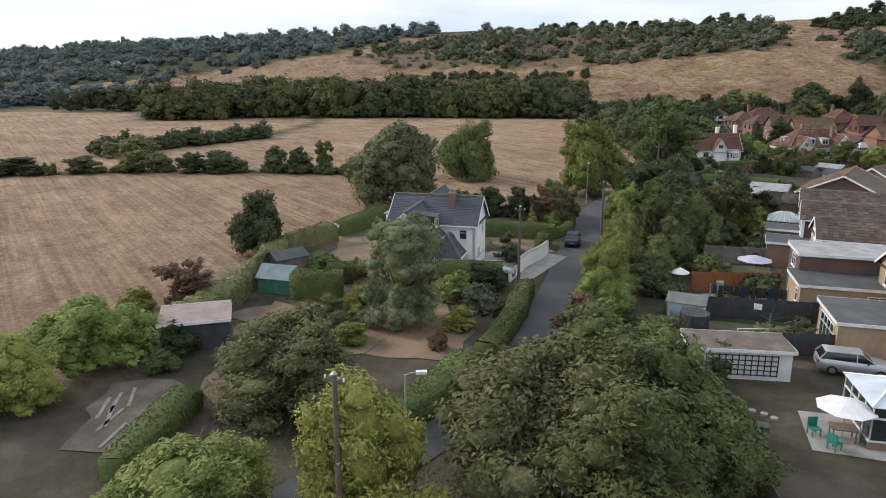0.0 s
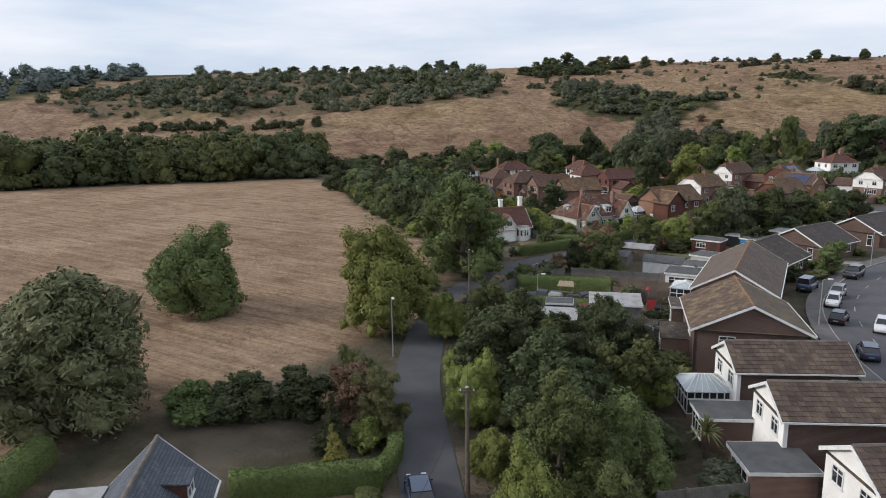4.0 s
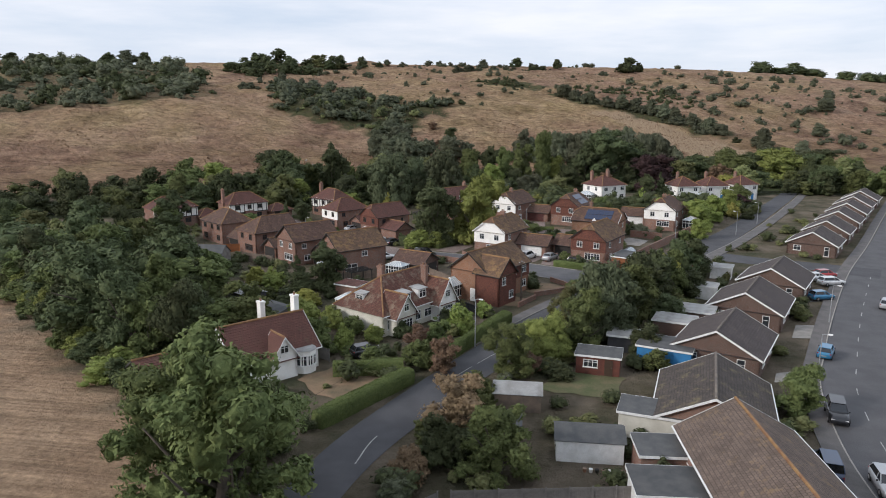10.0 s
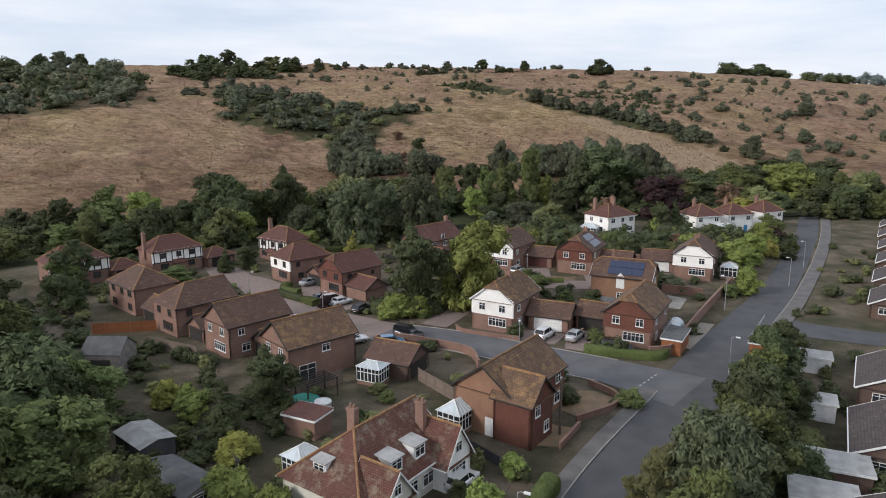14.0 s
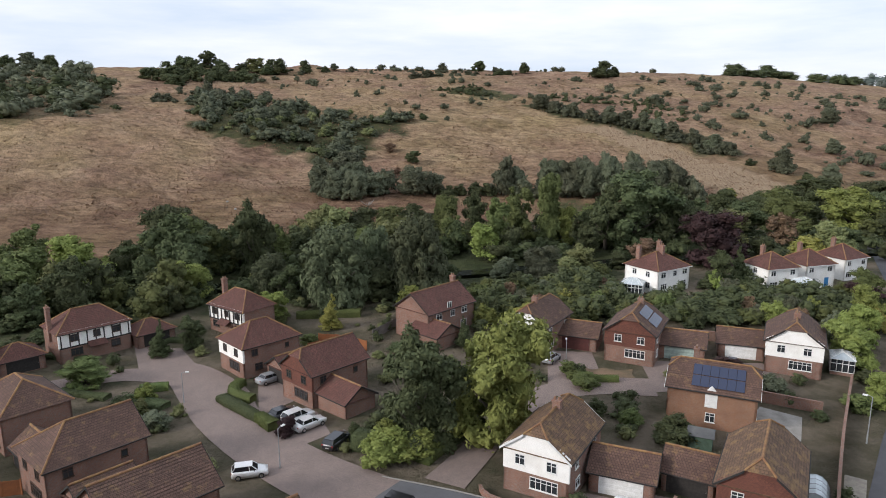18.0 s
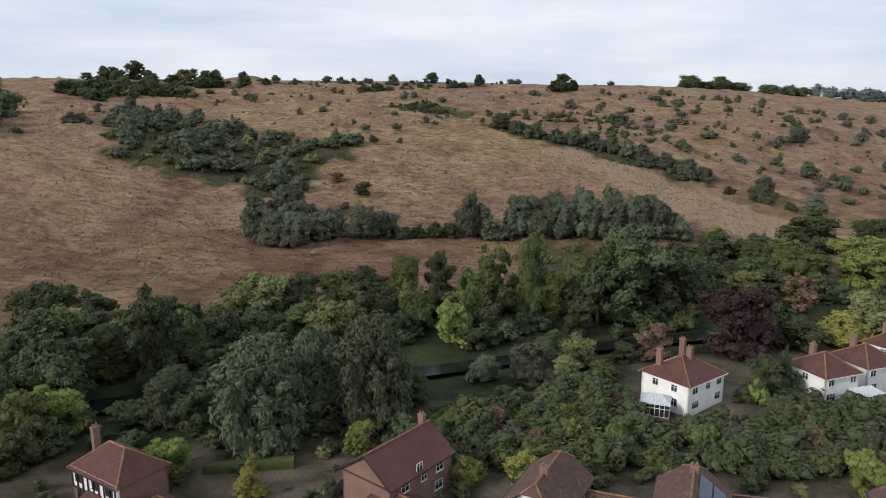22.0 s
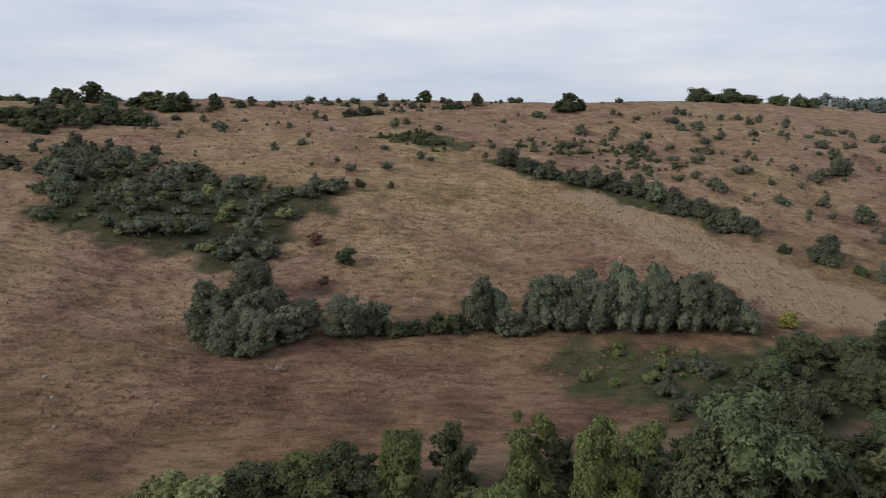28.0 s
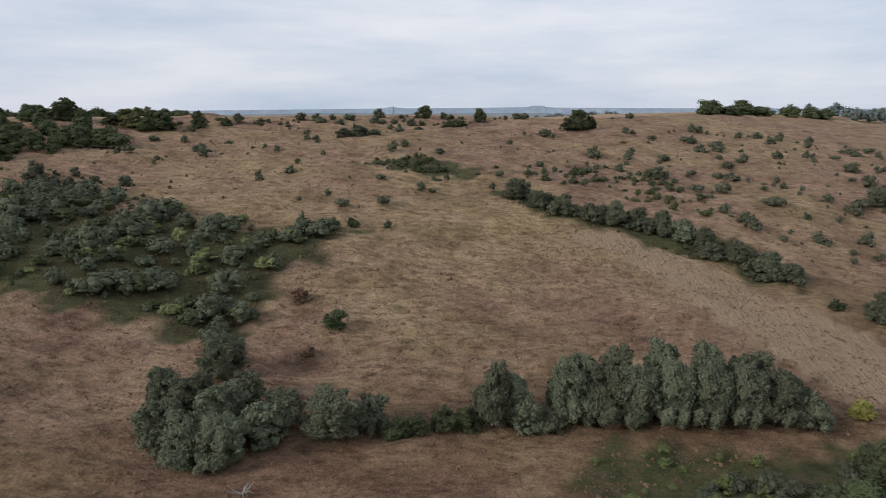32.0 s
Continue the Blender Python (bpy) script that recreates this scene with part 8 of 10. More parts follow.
for name, pts, mat, lab in (
        ("driveway", [(-57, 41), (-50.4, 38), (-48, 41.2), (-50.6, 44), (-52.6, 48.6), (-57.6, 45.6)], GRAVEL, "pale gravel drive behind white walls"), ("entrance", [(-48.6, 40.4), (-46.8, 41.6), (-51.2, 50.6), (-53.4, 50)], CONCRETE, "pale concrete crossing beside the lane"), ("lawn", [(-57.4, 47), (-53.2, 50.4), (-58.4, 54), (-63.6, 48.8)], LAWN_DRY, "dry lawn behind the hedge"),
        ("lawn", [(-47, 31), (-39.4, 29.6), (-35.6, 24.6), (-41, 19), (-49, 24), (-51, 30)], LAWN_DRY, "parched garden lawn"), ("lawn", [(-61, 27), (-55.6, 30), (-62, 41), (-74, 42), (-71, 33)], LAWN_DRY, "parched lawn beside the white house"), ("bed", [(-53.6, 14.8), (-54.4, 17.2), (-52.6, 19.6), (-50.8, 18.6), (-51.2, 15.6)], EARTH, "dark flower bed in the garden"), ("path", [(-36.4, 9.5), (-40.6, 9.4), (-48.6, 14), (-55, 19.6), (-52.4, 20.6), (-44.6, 16.6), (-38.4, 12.4)], LAWN_DRY, "worn grass between the beds"),
        ("plot", [(-35.4, 4.4), (-37.4, 1.4), (-44.8, 4.6), (-43.6, 8.4), (-38.6, 8.6)], EARTH, "bare allotment soil with boards"), ("patio", [(-18.4, 37.4), (-15.6, 33.8), (-10, 38), (-13, 42)], CONCRETE, "pale paved patio"), ("patio", [(-24.6, 50.4), (-22.8, 47), (-18.6, 50.4), (-20.6, 53.4)], CONCRETE, "grey paved patio with garden sofas"), ("lawn", [(-31, 45.6), (-24.8, 51.4), (-22.6, 47.4), (-27, 41.8)], LAWN, "small green back lawn"), ("patio", [(-35.2, 51.6), (-31.4, 56.6), (-27, 53.8), (-31.6, 48.6)], CONCRETE, "paved yard with washing"), ("lawn", [(-41, 61), (-36.6, 64.6), (-33.4, 60.6), (-36.8, 55.6)], LAWN, "green back lawn with a parasol"),
        ("lawn", [(-87, 140.6), (-80.4, 138.4), (-83.6, 131), (-90.4, 136)], LAWN_DRY, "front lawn inside a clipped hedge"), ("yard", [(-73.2, 98.6), (-61.4, 101.6), (-60.6, 107.4), (-73.2, 104.6)], ASPHALT_PALE, "yard between two hedges"), ("rubble", [(-73.8, 89), (-68.6, 90.6), (-67.6, 94.6), (-74, 94.6)], EARTH, "heap of planks and rubble"), ("lawn", [(-64, 137.6), (-56, 136.6), (-54.4, 142.8), (-61.4, 143.4)], LAWN, "curved garden lawn with beds"), ("lawn", [(-48.4, 175), (-41.8, 172.4), (-39.6, 177.4), (-45.6, 180)], LAWN, "green back garden"),
        ("drive", [(-70.6, 206.2), (-64.2, 204.4), (-66.4, 199.4), (-72, 201.2)], PAVING, "paved drive before the white garage door"), ("drive", [(-64, 206.4), (-59.6, 205.4), (-57.4, 199.4), (-59, 195.6), (-65, 197.8)], PAVING, "reddish paved drive"), ("drive", [(-58.2, 244), (-49, 242.4), (-48, 234), (-58, 232)], PAVING, "paved drives before the garages"), ("drive", [(-72, 247), (-65, 246.4), (-64.6, 234), (-72.6, 233.4)], PAVING, "paved drive with a parked car"), ("drive", [(-48, 243), (-40, 243.6), (-39.4, 237), (-47, 234.6)], PAVING, "paved drive beside the white house"), ("lawn", [(-67.2, 240), (-60, 239.6), (-60, 235.8), (-66.6, 236.4)], LAWN_DRY, "dry open front lawn"),
        ("drive", [(-116, 236.4), (-111, 237.4), (-106.4, 230), (-111, 223)], PAVING, "paved drive with a silver car"), ("drive", [(-109.6, 223.8), (-103.6, 224.6), (-100, 218), (-103.8, 213.6)], PAVING, "paved parking bays"), ("drive", [(-141, 246), (-133, 246.4), (-128, 240.8), (-135, 236.6)], PAVING, "paved drive to the double garage"), ("lawn", [(-65.4, 175.4), (-61.2, 178.4), (-60.8, 181.6), (-64.8, 183.6), (-67.6, 179)], LAWN_DRY, "dry front lawn inside a brick wall"), ("lawn", [(-71.2, 168.4), (-67.8, 168.6), (-65.8, 172.8), (-68.8, 174.8)], LAWN_DRY, "dry grass beside the corner house"), ("lawn", [(-109.6, 249.6), (-105.8, 249), (-101.8, 246.4), (-105.4, 243), (-110.6, 245.8)], LAWN_DRY, "dry lawn inside an orange fence"),
        ("patio", [(-49.8, 221.4), (-44.2, 219), (-41.4, 225.6), (-45.6, 228.4)], CONCRETE, "grey stone garden with pots"), ("verge", [(-48.6, 199.8), (-47, 199), (-40.8, 211), (-42.6, 212)], GRAVEL, "stony verge beside the road"), ("drive", [(-38.4, 144), (-33.4, 146), (-31.4, 149.6), (-37.4, 146.8)], CONCRETE, "pale concrete drive"), ("drive", [(-31.6, 160), (-26.2, 160.6), (-23.2, 166.6), (-29.2, 166)], CONCRETE, "pale concrete drive"), ("drive", [(-23.4, 178.6), (-18.6, 180), (-15.6, 186.4), (-20.4, 186)], ASPHALT_PALE, "tarmac drive with parked cars"), ("lawn", [(-28.4, 110.6), (-24.2, 108.6), (-23.8, 118.2), (-28.4, 118.6)], LAWN, "green front lawn by the estate road"), ("lawn", [(-25.6, 130.4), (-20.4, 128), (-16.6, 137.6), (-22.6, 139.6)], LAWN_DRY, "dry front lawn by the estate road")):
    patch(name, pts, mat, lab, 0.04 + 0.004 * (len(name) % 5))

for line, edges, name, label in ((ESTATE, (3.5, 5.3), "pavement_inner", "tarmac pavement with a raised kerb"), (ESTATE, (-5.4, -3.5), "pavement_outer", "tarmac pavement with a raised kerb"), (LANE[15:21], (-5.6, -3.3), "pavement_east", "tarmac pavement beside the road"), (LANE[12:15], (3.4, 5.0), "pavement_west", "tarmac pavement beside the lane")):
    tagged(part(name, ribbon([(a, b) for a, b, *_ in line], 0.15, edges, 0.12), PAVEMENT), label, "pavement", kind="structure")
    kerb = edges[0] if edges[0] > 0 else edges[1]
    tagged(part("kerb", ribbon([(a, b) for a, b, *_ in line], 0.155, (kerb - 0.14, kerb), 0.14) if edges[0] > 0 else ribbon([(a, b) for a, b, *_ in line], 0.155, (kerb, kerb + 0.14), 0.14), CONCRETE), "pale concrete kerb", "kerb", kind="structure")
tagged(part("kerb", ribbon([(a, b) for a, b, *_ in CLOSE[1:]], 0.14, (4.12, 4.28), 0.1), CONCRETE), "pale concrete kerb of the close", "kerb", kind="structure")
tagged(part("kerb", ribbon([(a, b) for a, b, *_ in CLOSE[1:]], 0.14, (-4.28, -4.12), 0.1), CONCRETE), "pale concrete kerb of the close", "kerb", kind="structure")


def dashes(pts, on, off, w=0.1, lift=0.075, label="white dashed road line"):
    line = smooth_line([(a, b) for a, b, *_ in pts], 0.25)
    t = thing("road_marking", pose(0, 0, 0), label, "road marking", kind="structure")
    d, i = 0.0, 0
    seg = np.r_[0, np.cumsum(np.linalg.norm(np.diff(line, axis=0), axis=1))]
    nr = offsets(line)
    while d + on < seg[-1]:
        a, b = np.searchsorted(seg, d), np.searchsorted(seg, d + on)
        s = Shape()
        for k in range(a, b):
            q = [line[k] - nr[k] * w / 2, line[k + 1] - nr[k + 1] * w / 2, line[k + 1] + nr[k + 1] * w / 2, line[k] + nr[k] * w / 2]
            s.face([(p[0], p[1], float(height(p[0], p[1])) + lift) for p in q])
        if s.f:
            part("dash", s, LINE_WHITE, t)
        d += on + off


dashes(ESTATE[2:10], 2, 4.5)
dashes([(-64.8, 168.6), (-62.4, 172.8), (-59.6, 177.6), (-56.8, 182.4)], 0.7, 0.6, 0.14)
dashes([(-62, 177.8), (-57.6, 184), (-53.6, 189.6)], 0.6, 0.5, 0.2)
dashes([(-78.6, 119.6), (-78.2, 124), (-76.6, 129)], 5, 9, 0.12)
dashes([(-73.6, 138.4), (-71.4, 143.4), (-66, 154.4)], 5, 1.2, 0.1)
dashes([(-36.6, 206.4), (-33.8, 211.6), (-31, 217)], 0.6, 0.5, 0.2)


# ---- lamps, poles, wires ----
def lamp_post(x, y, h, turn, label="pale galvanised street lamp column"):
    t = thing("street_lamp", rest(x, y, turn), label, "street lamp", "street lamps")
    part("column", Shape().tube([(0, 0, -0.3), (0, 0, 1.2), (0, 0, 1.25), (0, 0, h)], [0.09, 0.09, 0.06, 0.045], 8), STEEL, t)
    part("bracket", Shape().tube([(0, 0, h - 0.05), (0.25, 0, h + 0.08), (0.6, 0, h + 0.1)], [0.035, 0.03, 0.03], 6), STEEL, t)
    part("lantern", Shape().box(0.5, -0.11, h + 0.03, 1.0, 0.11, h + 0.16), PAINT_WHITE, t)


for a in ((-37.2, 107.6, 5.4, 20), (-72, 149.8, 6.2, -20), (-72.3, 75, 6.2, -40), (-24.3, 167.8, 5.4, -30), (-36.8, 219.3, 5.8, 150), (-71.5, 194.8, 4.6, 90), (-103.5, 209.3, 4.8, 60), (-123, 226.6, 4.4, 20), (-69.6, 240.2, 4.2, 90), (-11.4, 251.6, 5.4, 170), (-44.9, 189.6, 5.2, -30), (-24.8, 14.6, 5.8, 60), (-33.4, 145.8, 5.2, -20), (-84.6, 114, 6, -60), (-20.4, 235.4, 5.6, 160), (-69.8, 103.2, 3, 20)):
    lamp_post(*a)


def pole(x, y, h, turn=0, label="dark wooden telegraph pole by the lane"):
    t = thing("telegraph_pole", rest(x, y, turn), label, "telegraph pole", "telegraph poles")
    part("shaft", Shape().tube([(0, 0, -0.5), (0, 0, h)], [0.15, 0.1], 8), POLE_WOOD, t)
    part("cap", Shape().tube([(0, 0, h), (0, 0, h + 0.08)], [0.14, 0.05], 8), STEEL, t)
    part("crossarm", Shape().box(-0.5, -0.05, h - 0.35, 0.5, 0.05, h - 0.24), POLE_WOOD, t)
    for k in (-0.42, 0.42):
        part("insulator", Shape().tube([(k, 0, h - 0.24), (k, 0, h - 0.1)], [0.04, 0.03], 6), PAINT_WHITE, t)


POLES = [(-21.7, 9.7, 8.3), (-46, 39.4, 7.6), (-52.6, 57.2, 7.4), (-74.9, 94.2, 7.4), (-83.4, 107.6, 7.8), (-67.4, 171.4, 6.4)]
for x, y, h in POLES:
    pole(x, y, h, 30)


def wire(p, q, sag, label="thin black overhead cable"):
    pts = [Vector(p).lerp(Vector(q), k / 12) - Vector((0, 0, sag * 4 * (k / 12) * (1 - k / 12))) for k in range(13)]
    tagged(part("overhead_cable", Shape().tube(pts, [0.012] * 13, 4), RUBBER), label, "cable")


for (ax, ay, ah), (bx, by, bh) in zip(POLES, POLES[1:]):
    wire((ax, ay, float(height(ax, ay)) + ah - 0.15), (bx, by, float(height(bx, by)) + bh - 0.15), 0.7)

# ---- cars ----
CAR_GLASS = glassy("car_glass", (0.015, 0.017, 0.02), 0.05)
CHROME = coloured("bright_metal", (0.6, 0.6, 0.6), None, 2, 0.25, 0.0, 0.8)
LAMP_RED = coloured("red_lamp_plastic", (0.3, 0.01, 0.01), None, 2, 0.3, 0.0)
LAMP_CLEAR = coloured("clear_lamp_plastic", (0.7, 0.7, 0.7), None, 2, 0.2, 0.0)


def car_paint(name, c, metal=0.3):
    m = coloured(name, c, tuple(v * 0.93 for v in c), 1.0, 0.3, 0.0, metal, vary=0.0)
    m.node_tree.nodes["Principled BSDF"].inputs["Coat Weight"].default_value = 0.8
    return m


PAINTS = {k: car_paint(k + "_car_paint", c) for k, c in {"white": (0.75, 0.75, 0.74), "silver": (0.42, 0.43, 0.44), "black": (0.015, 0.015, 0.018), "blue": (0.04, 0.2, 0.36), "grey": (0.12, 0.13, 0.15), "red": (0.4, 0.02, 0.02), "teal": (0.1, 0.3, 0.38), "navy": (0.03, 0.05, 0.1)}.items()}
CAR_MESH = {}


def car_meshes(style):
    """Body, glasshouse, roof, wheel, lamps: cross-sections along the length, shaped for hatchbacks, estates and vans."""
    if style in CAR_MESH:
        return CAR_MESH[style]
    L, Wd, H, bon, deck = {"hatch": (3.9, 1.7, 1.48, 0.93, 1.0), "estate": (4.5, 1.78, 1.5, 0.95, 1.02), "saloon": (4.5, 1.78, 1.43, 0.93, 1.0), "suv": (4.5, 1.85, 1.68, 1.05, 1.1), "van": (4.6, 1.85, 1.9, 1.1, 1.2), "mini": (3.55, 1.62, 1.48, 0.92, 0.98)}[style]
    rear = {"hatch": -0.47, "estate": -0.48, "saloon": -0.34, "suv": -0.475, "van": -0.485, "mini": -0.46}[style] * L
    # lower body: stations (x, half width, bottom, shoulder)
    st = [(-0.5 * L, 0.40 * Wd, 0.42, 0.72), (-0.485 * L, 0.45 * Wd, 0.28, deck - 0.06), (-0.40 * L, 0.49 * Wd, 0.22, deck), (-0.15 * L, 0.5 * Wd, 0.2, 0.97), (0.12 * L, 0.5 * Wd, 0.2, 0.95), (0.22 * L, 0.49 * Wd, 0.2, bon), (0.40 * L, 0.47 * Wd, 0.22, bon - 0.1), (0.475 * L, 0.42 * Wd, 0.28, bon - 0.24), (0.5 * L, 0.36 * Wd, 0.36, 0.58)]
    V, F = [], []
    for x, w, z0, z1 in st:
        zm = z0 + (z1 - z0) * 0.55
        V += [(x, -w * 0.94, z0), (x, -w, zm), (x, -w * 0.93, z1), (x, -w * 0.6, z1 + 0.03), (x, w * 0.6, z1 + 0.03), (x, w * 0.93, z1), (x, w, zm), (x, w * 0.94, z0)]
    for i in range(len(st) - 1):
        for j in range(8):
            k = (j + 1) % 8
            F.append((i * 8 + j, (i + 1) * 8 + j, (i + 1) * 8 + k, i * 8 + k))
    F += [tuple(range(8)), tuple(range(len(st) * 8 - 1, len(st) * 8 - 9, -1))]
    body = bpy.data.meshes.new("body")
    body.from_pydata(V, [], [q[::-1] for q in F])
    body.polygons.foreach_set("use_smooth", [True] * len(body.polygons))
    hw = Wd / 2
    g, roof = Shape(), Shape()
    f0, f1, r1, r0 = 0.23 * L, 0.07 * L, rear + 0.22 * (0.6 if style == "van" else 1.6), rear
    zb, zt = 0.95, H - 0.05
    lo = [(f0, hw * 0.84, bon), (r0, hw * 0.86, deck)]
    hi = [(f1, hw * 0.68, zt), (r1, hw * 0.7, zt)]
    a, b, c, d = (f0, -hw * 0.84, bon), (f1, -hw * 0.68, zt), (r1, -hw * 0.7, zt), (r0, -hw * 0.86, deck)
    a2, b2, c2, d2 = ((p[0], -p[1], p[2]) for p in (a, b, c, d))
    g.face([a, b, c, d][::-1]).face([a2, b2, c2, d2]).face([a, a2, b2, b]).face([d, c, c2, d2])
    roof.slab([(f1 + 0.06, -hw * 0.7, zt), (f1 + 0.06, hw * 0.7, zt), (r1 - 0.06, hw * 0.72, zt), (r1 - 0.06, -hw * 0.72, zt)], -0.05)
    for p, q in ((a, b), (a2, b2), (d, c), (d2, c2)):
        roof.tube([p, q], [0.045, 0.045], 5)
    for sg in (-1, 1):
        roof.tube([(0.0, sg * hw * 0.87, bon + 0.02), (-0.02, sg * hw * 0.7, zt)], [0.04, 0.035], 4)
    wheel = Shape().tube([(0, -0.1, 0), (0, 0.1, 0)], [0.31, 0.31], 14)
    rim = Shape().tube([(0, -0.112, 0), (0, 0.112, 0)], [0.19, 0.19], 10)
    CAR_MESH[style] = (L, Wd, body, g.mesh("glazing", CAR_GLASS), roof, wheel.mesh("tyre", RUBBER), rim.mesh("rim", CHROME), bon, deck)
    return CAR_MESH[style]


def car(x, y, turn, paint, style="hatch", label="", lift=0.09):
    L, Wd, body, glass, roof, tyre, rim, bon, deck = car_meshes(style)
    t = thing("car", rest(x, y, turn, lift), label or f"{paint} {style} car parked on the road", "car", "cars")
    key = ("body", style, paint)
    if key not in CAR_MESH:
        bm = body.copy()
        bm.materials.append(PAINTS[paint])
        CAR_MESH[key] = (bm, roof.mesh("roof", PAINTS[paint]))
    part("body", CAR_MESH[key][0], None, t)
    part("glazing", glass, None, t)
    part("roof", CAR_MESH[key][1], None, t)
    for sx in (-0.31, 0.31):
        for sy in (-1, 1):
            w = part("wheel", tyre, None, t)
            w.location = (sx * L, sy * (Wd / 2 - 0.09), 0.31)
            r = part("rim", rim, None, w)
    for sy in (-1, 1):
        part("headlight", Shape().box(0.455 * L, sy * 0.3 * Wd - 0.16, 0.62, 0.488 * L, sy * 0.3 * Wd + 0.16, 0.74), LAMP_CLEAR, t)
        part("tail_light", Shape().box(-0.495 * L, sy * 0.38 * Wd - 0.09, 0.72, -0.47 * L, sy * 0.38 * Wd + 0.09, 0.92), LAMP_RED, t)
        part("door_mirror", Shape().box(0.12 * L, sy * (Wd / 2 + 0.02) - 0.07, 0.95, 0.12 * L + 0.1, sy * (Wd / 2 + 0.02) + 0.07, 1.07), PAINTS["black"], t)
    part("number_plate", Shape().box(-0.506 * L, -0.25, 0.5, -0.498 * L, 0.25, 0.61), LINE_WHITE, t)
    return t


for a in ((-54.9, 55.1, 132, "navy", "hatch", "dark hatchback on the lane"), (-35.2, 135.6, 256, "black", "suv", "black car parked along the kerb"), (-36.4, 122.6, 264, "silver", "hatch", "silver hatchback parked along the kerb"), (-36.5, 117.6, 268, "white", "mini", "small white car parked along the kerb"), (-35.4, 110.2, 82, "black", "mini", "small black car parked along the kerb"), (-31.2, 109, 268, "white", "mini", "white city car on the estate road"), (-32.2, 99, 100, "navy", "hatch", "dark car on the estate road"),
          (-29.8, 153.6, 64, "blue", "hatch", "bright blue hatchback by the kerb"), (-21, 180.2, 20, "blue", "hatch", "blue car on a drive"), (-13, 177, 62, "silver", "hatch", "silver car on the estate road"), (-4.2, 194.4, 240, "teal", "hatch", "blue-green car on the estate road"), (-40, 124.6, 80, "navy", "van", "dark van beside the terrace"), (-15, 195.6, 20, "red", "hatch", "red car on a drive"), (-17.4, 193, 20, "white", "saloon", "white car on a drive"), (-16, 190, 18, "white", "estate", "white car with a cover on a drive"),
          (-67.6, 202.4, 62, "white", "suv", "white car before a white garage door"), (-63.2, 202, 64, "silver", "saloon", "silver car on a paved drive"), (-57.8, 197.6, -12, "black", "suv", "black pickup behind the hedge"), (-88, 200.8, -22, "black", "van", "black people carrier on the close"), (-95.8, 198, 30, "white", "saloon", "white car in the bend of the close"), (-113.4, 234.6, 52, "silver", "saloon", "silver car on a drive"), (-107.6, 222.6, 52, "black", "saloon", "black car in a parking bay"), (-105.2, 221.6, 52, "white", "suv", "white off-road car in a parking bay"), (-103.2, 219.8, 52, "white", "saloon", "car under a pale cover", ), (-98.4, 215.2, 70, "black", "estate", "dark estate car beside bushes"), (-106.2, 207.4, 20, "white", "hatch", "white car behind shrubs"), (-71.6, 242.4, 60, "silver", "hatch", "silver hatchback on a paved drive"), (-45, 241.6, 70, "grey", "hatch", "grey car before a white garage door"),
          (-19.2, 45.4, 38, "silver", "estate", "silver car behind a fence"), (-49.9, 39.4, 40, "grey", "saloon", "grey car on the gravel drive"), (-76.8, 160.4, 60, "white", "hatch", "white car beside the chalet"), (-84.6, 144.6, 40, "black", "hatch", "dark car in a front garden"), (3.6, 312, 66, "black", "suv", "dark car at the end of the road"), (-90, 197.4, 20, "blue", "hatch", "blue car behind the garden wall")):
    car(*a)


# ---- garden clutter ----
def parasol(x, y, h, r, mat, label, lift=0.0):
    t = thing("parasol", rest(x, y, 10, lift), label, "parasol")
    part("pole", Shape().tube([(0, 0, 0), (0, 0, h)], [0.03, 0.025], 6), STEEL, t)
    s = Shape()
    for k in range(8):
        a, b = k * math.pi / 4, (k + 1) * math.pi / 4
        s.slab([(0, 0, h + 0.02), (r * math.cos(a), r * math.sin(a), h - 0.45), (r * math.cos(b), r * math.sin(b), h - 0.45)], 0.02)
    part("canopy", s, mat, t)
    part("base", Shape().tube([(0, 0, 0), (0, 0, 0.1)], [0.28, 0.24], 10), CONCRETE, t)


parasol(-15.2, 35.9, 2.5, 1.5, CLOTH_WHITE, "white parasol open over a patio table")
parasol(-35, 59.2, 2.5, 1.6, CLOTH_LILAC, "pale lilac parasol open over garden chairs")
parasol(-37.6, 51.6, 1.9, 0.9, CLOTH_WHITE, "small white parasol beside a fence")
parasol(-56.2, 106.8, 2.4, 0.35, PLASTIC_RED, "closed red garden parasol")


def seat(x, y, turn, mat, label):
    t = thing("garden_chair", rest(x, y, turn, 0.05), label, "chair", "garden chairs")
    part("seat", Shape().box(-0.27, -0.27, 0.38, 0.27, 0.27, 0.45), mat, t)
    part("backrest", Shape().box(-0.27, 0.22, 0.45, 0.27, 0.28, 0.95), mat, t)
    for a in (-0.23, 0.23):
        for b in (-0.23, 0.23):
            part("leg", Shape().box(a - 0.03, b - 0.03, 0, a + 0.03, b + 0.03, 0.38), mat, t)


def table(x, y, turn, L, W, mat, label):
    t = thing("garden_table", rest(x, y, turn, 0.05), label, "table")
    part("tabletop", Shape().box(-L / 2, -W / 2, 0.68, L / 2, W / 2, 0.74), mat, t)
    for a in (-L / 2 + 0.1, L / 2 - 0.1):
        for b in (-W / 2 + 0.1, W / 2 - 0.1):
            part("leg", Shape().box(a - 0.03, b - 0.03, 0, a + 0.03, b + 0.03, 0.68), mat, t)


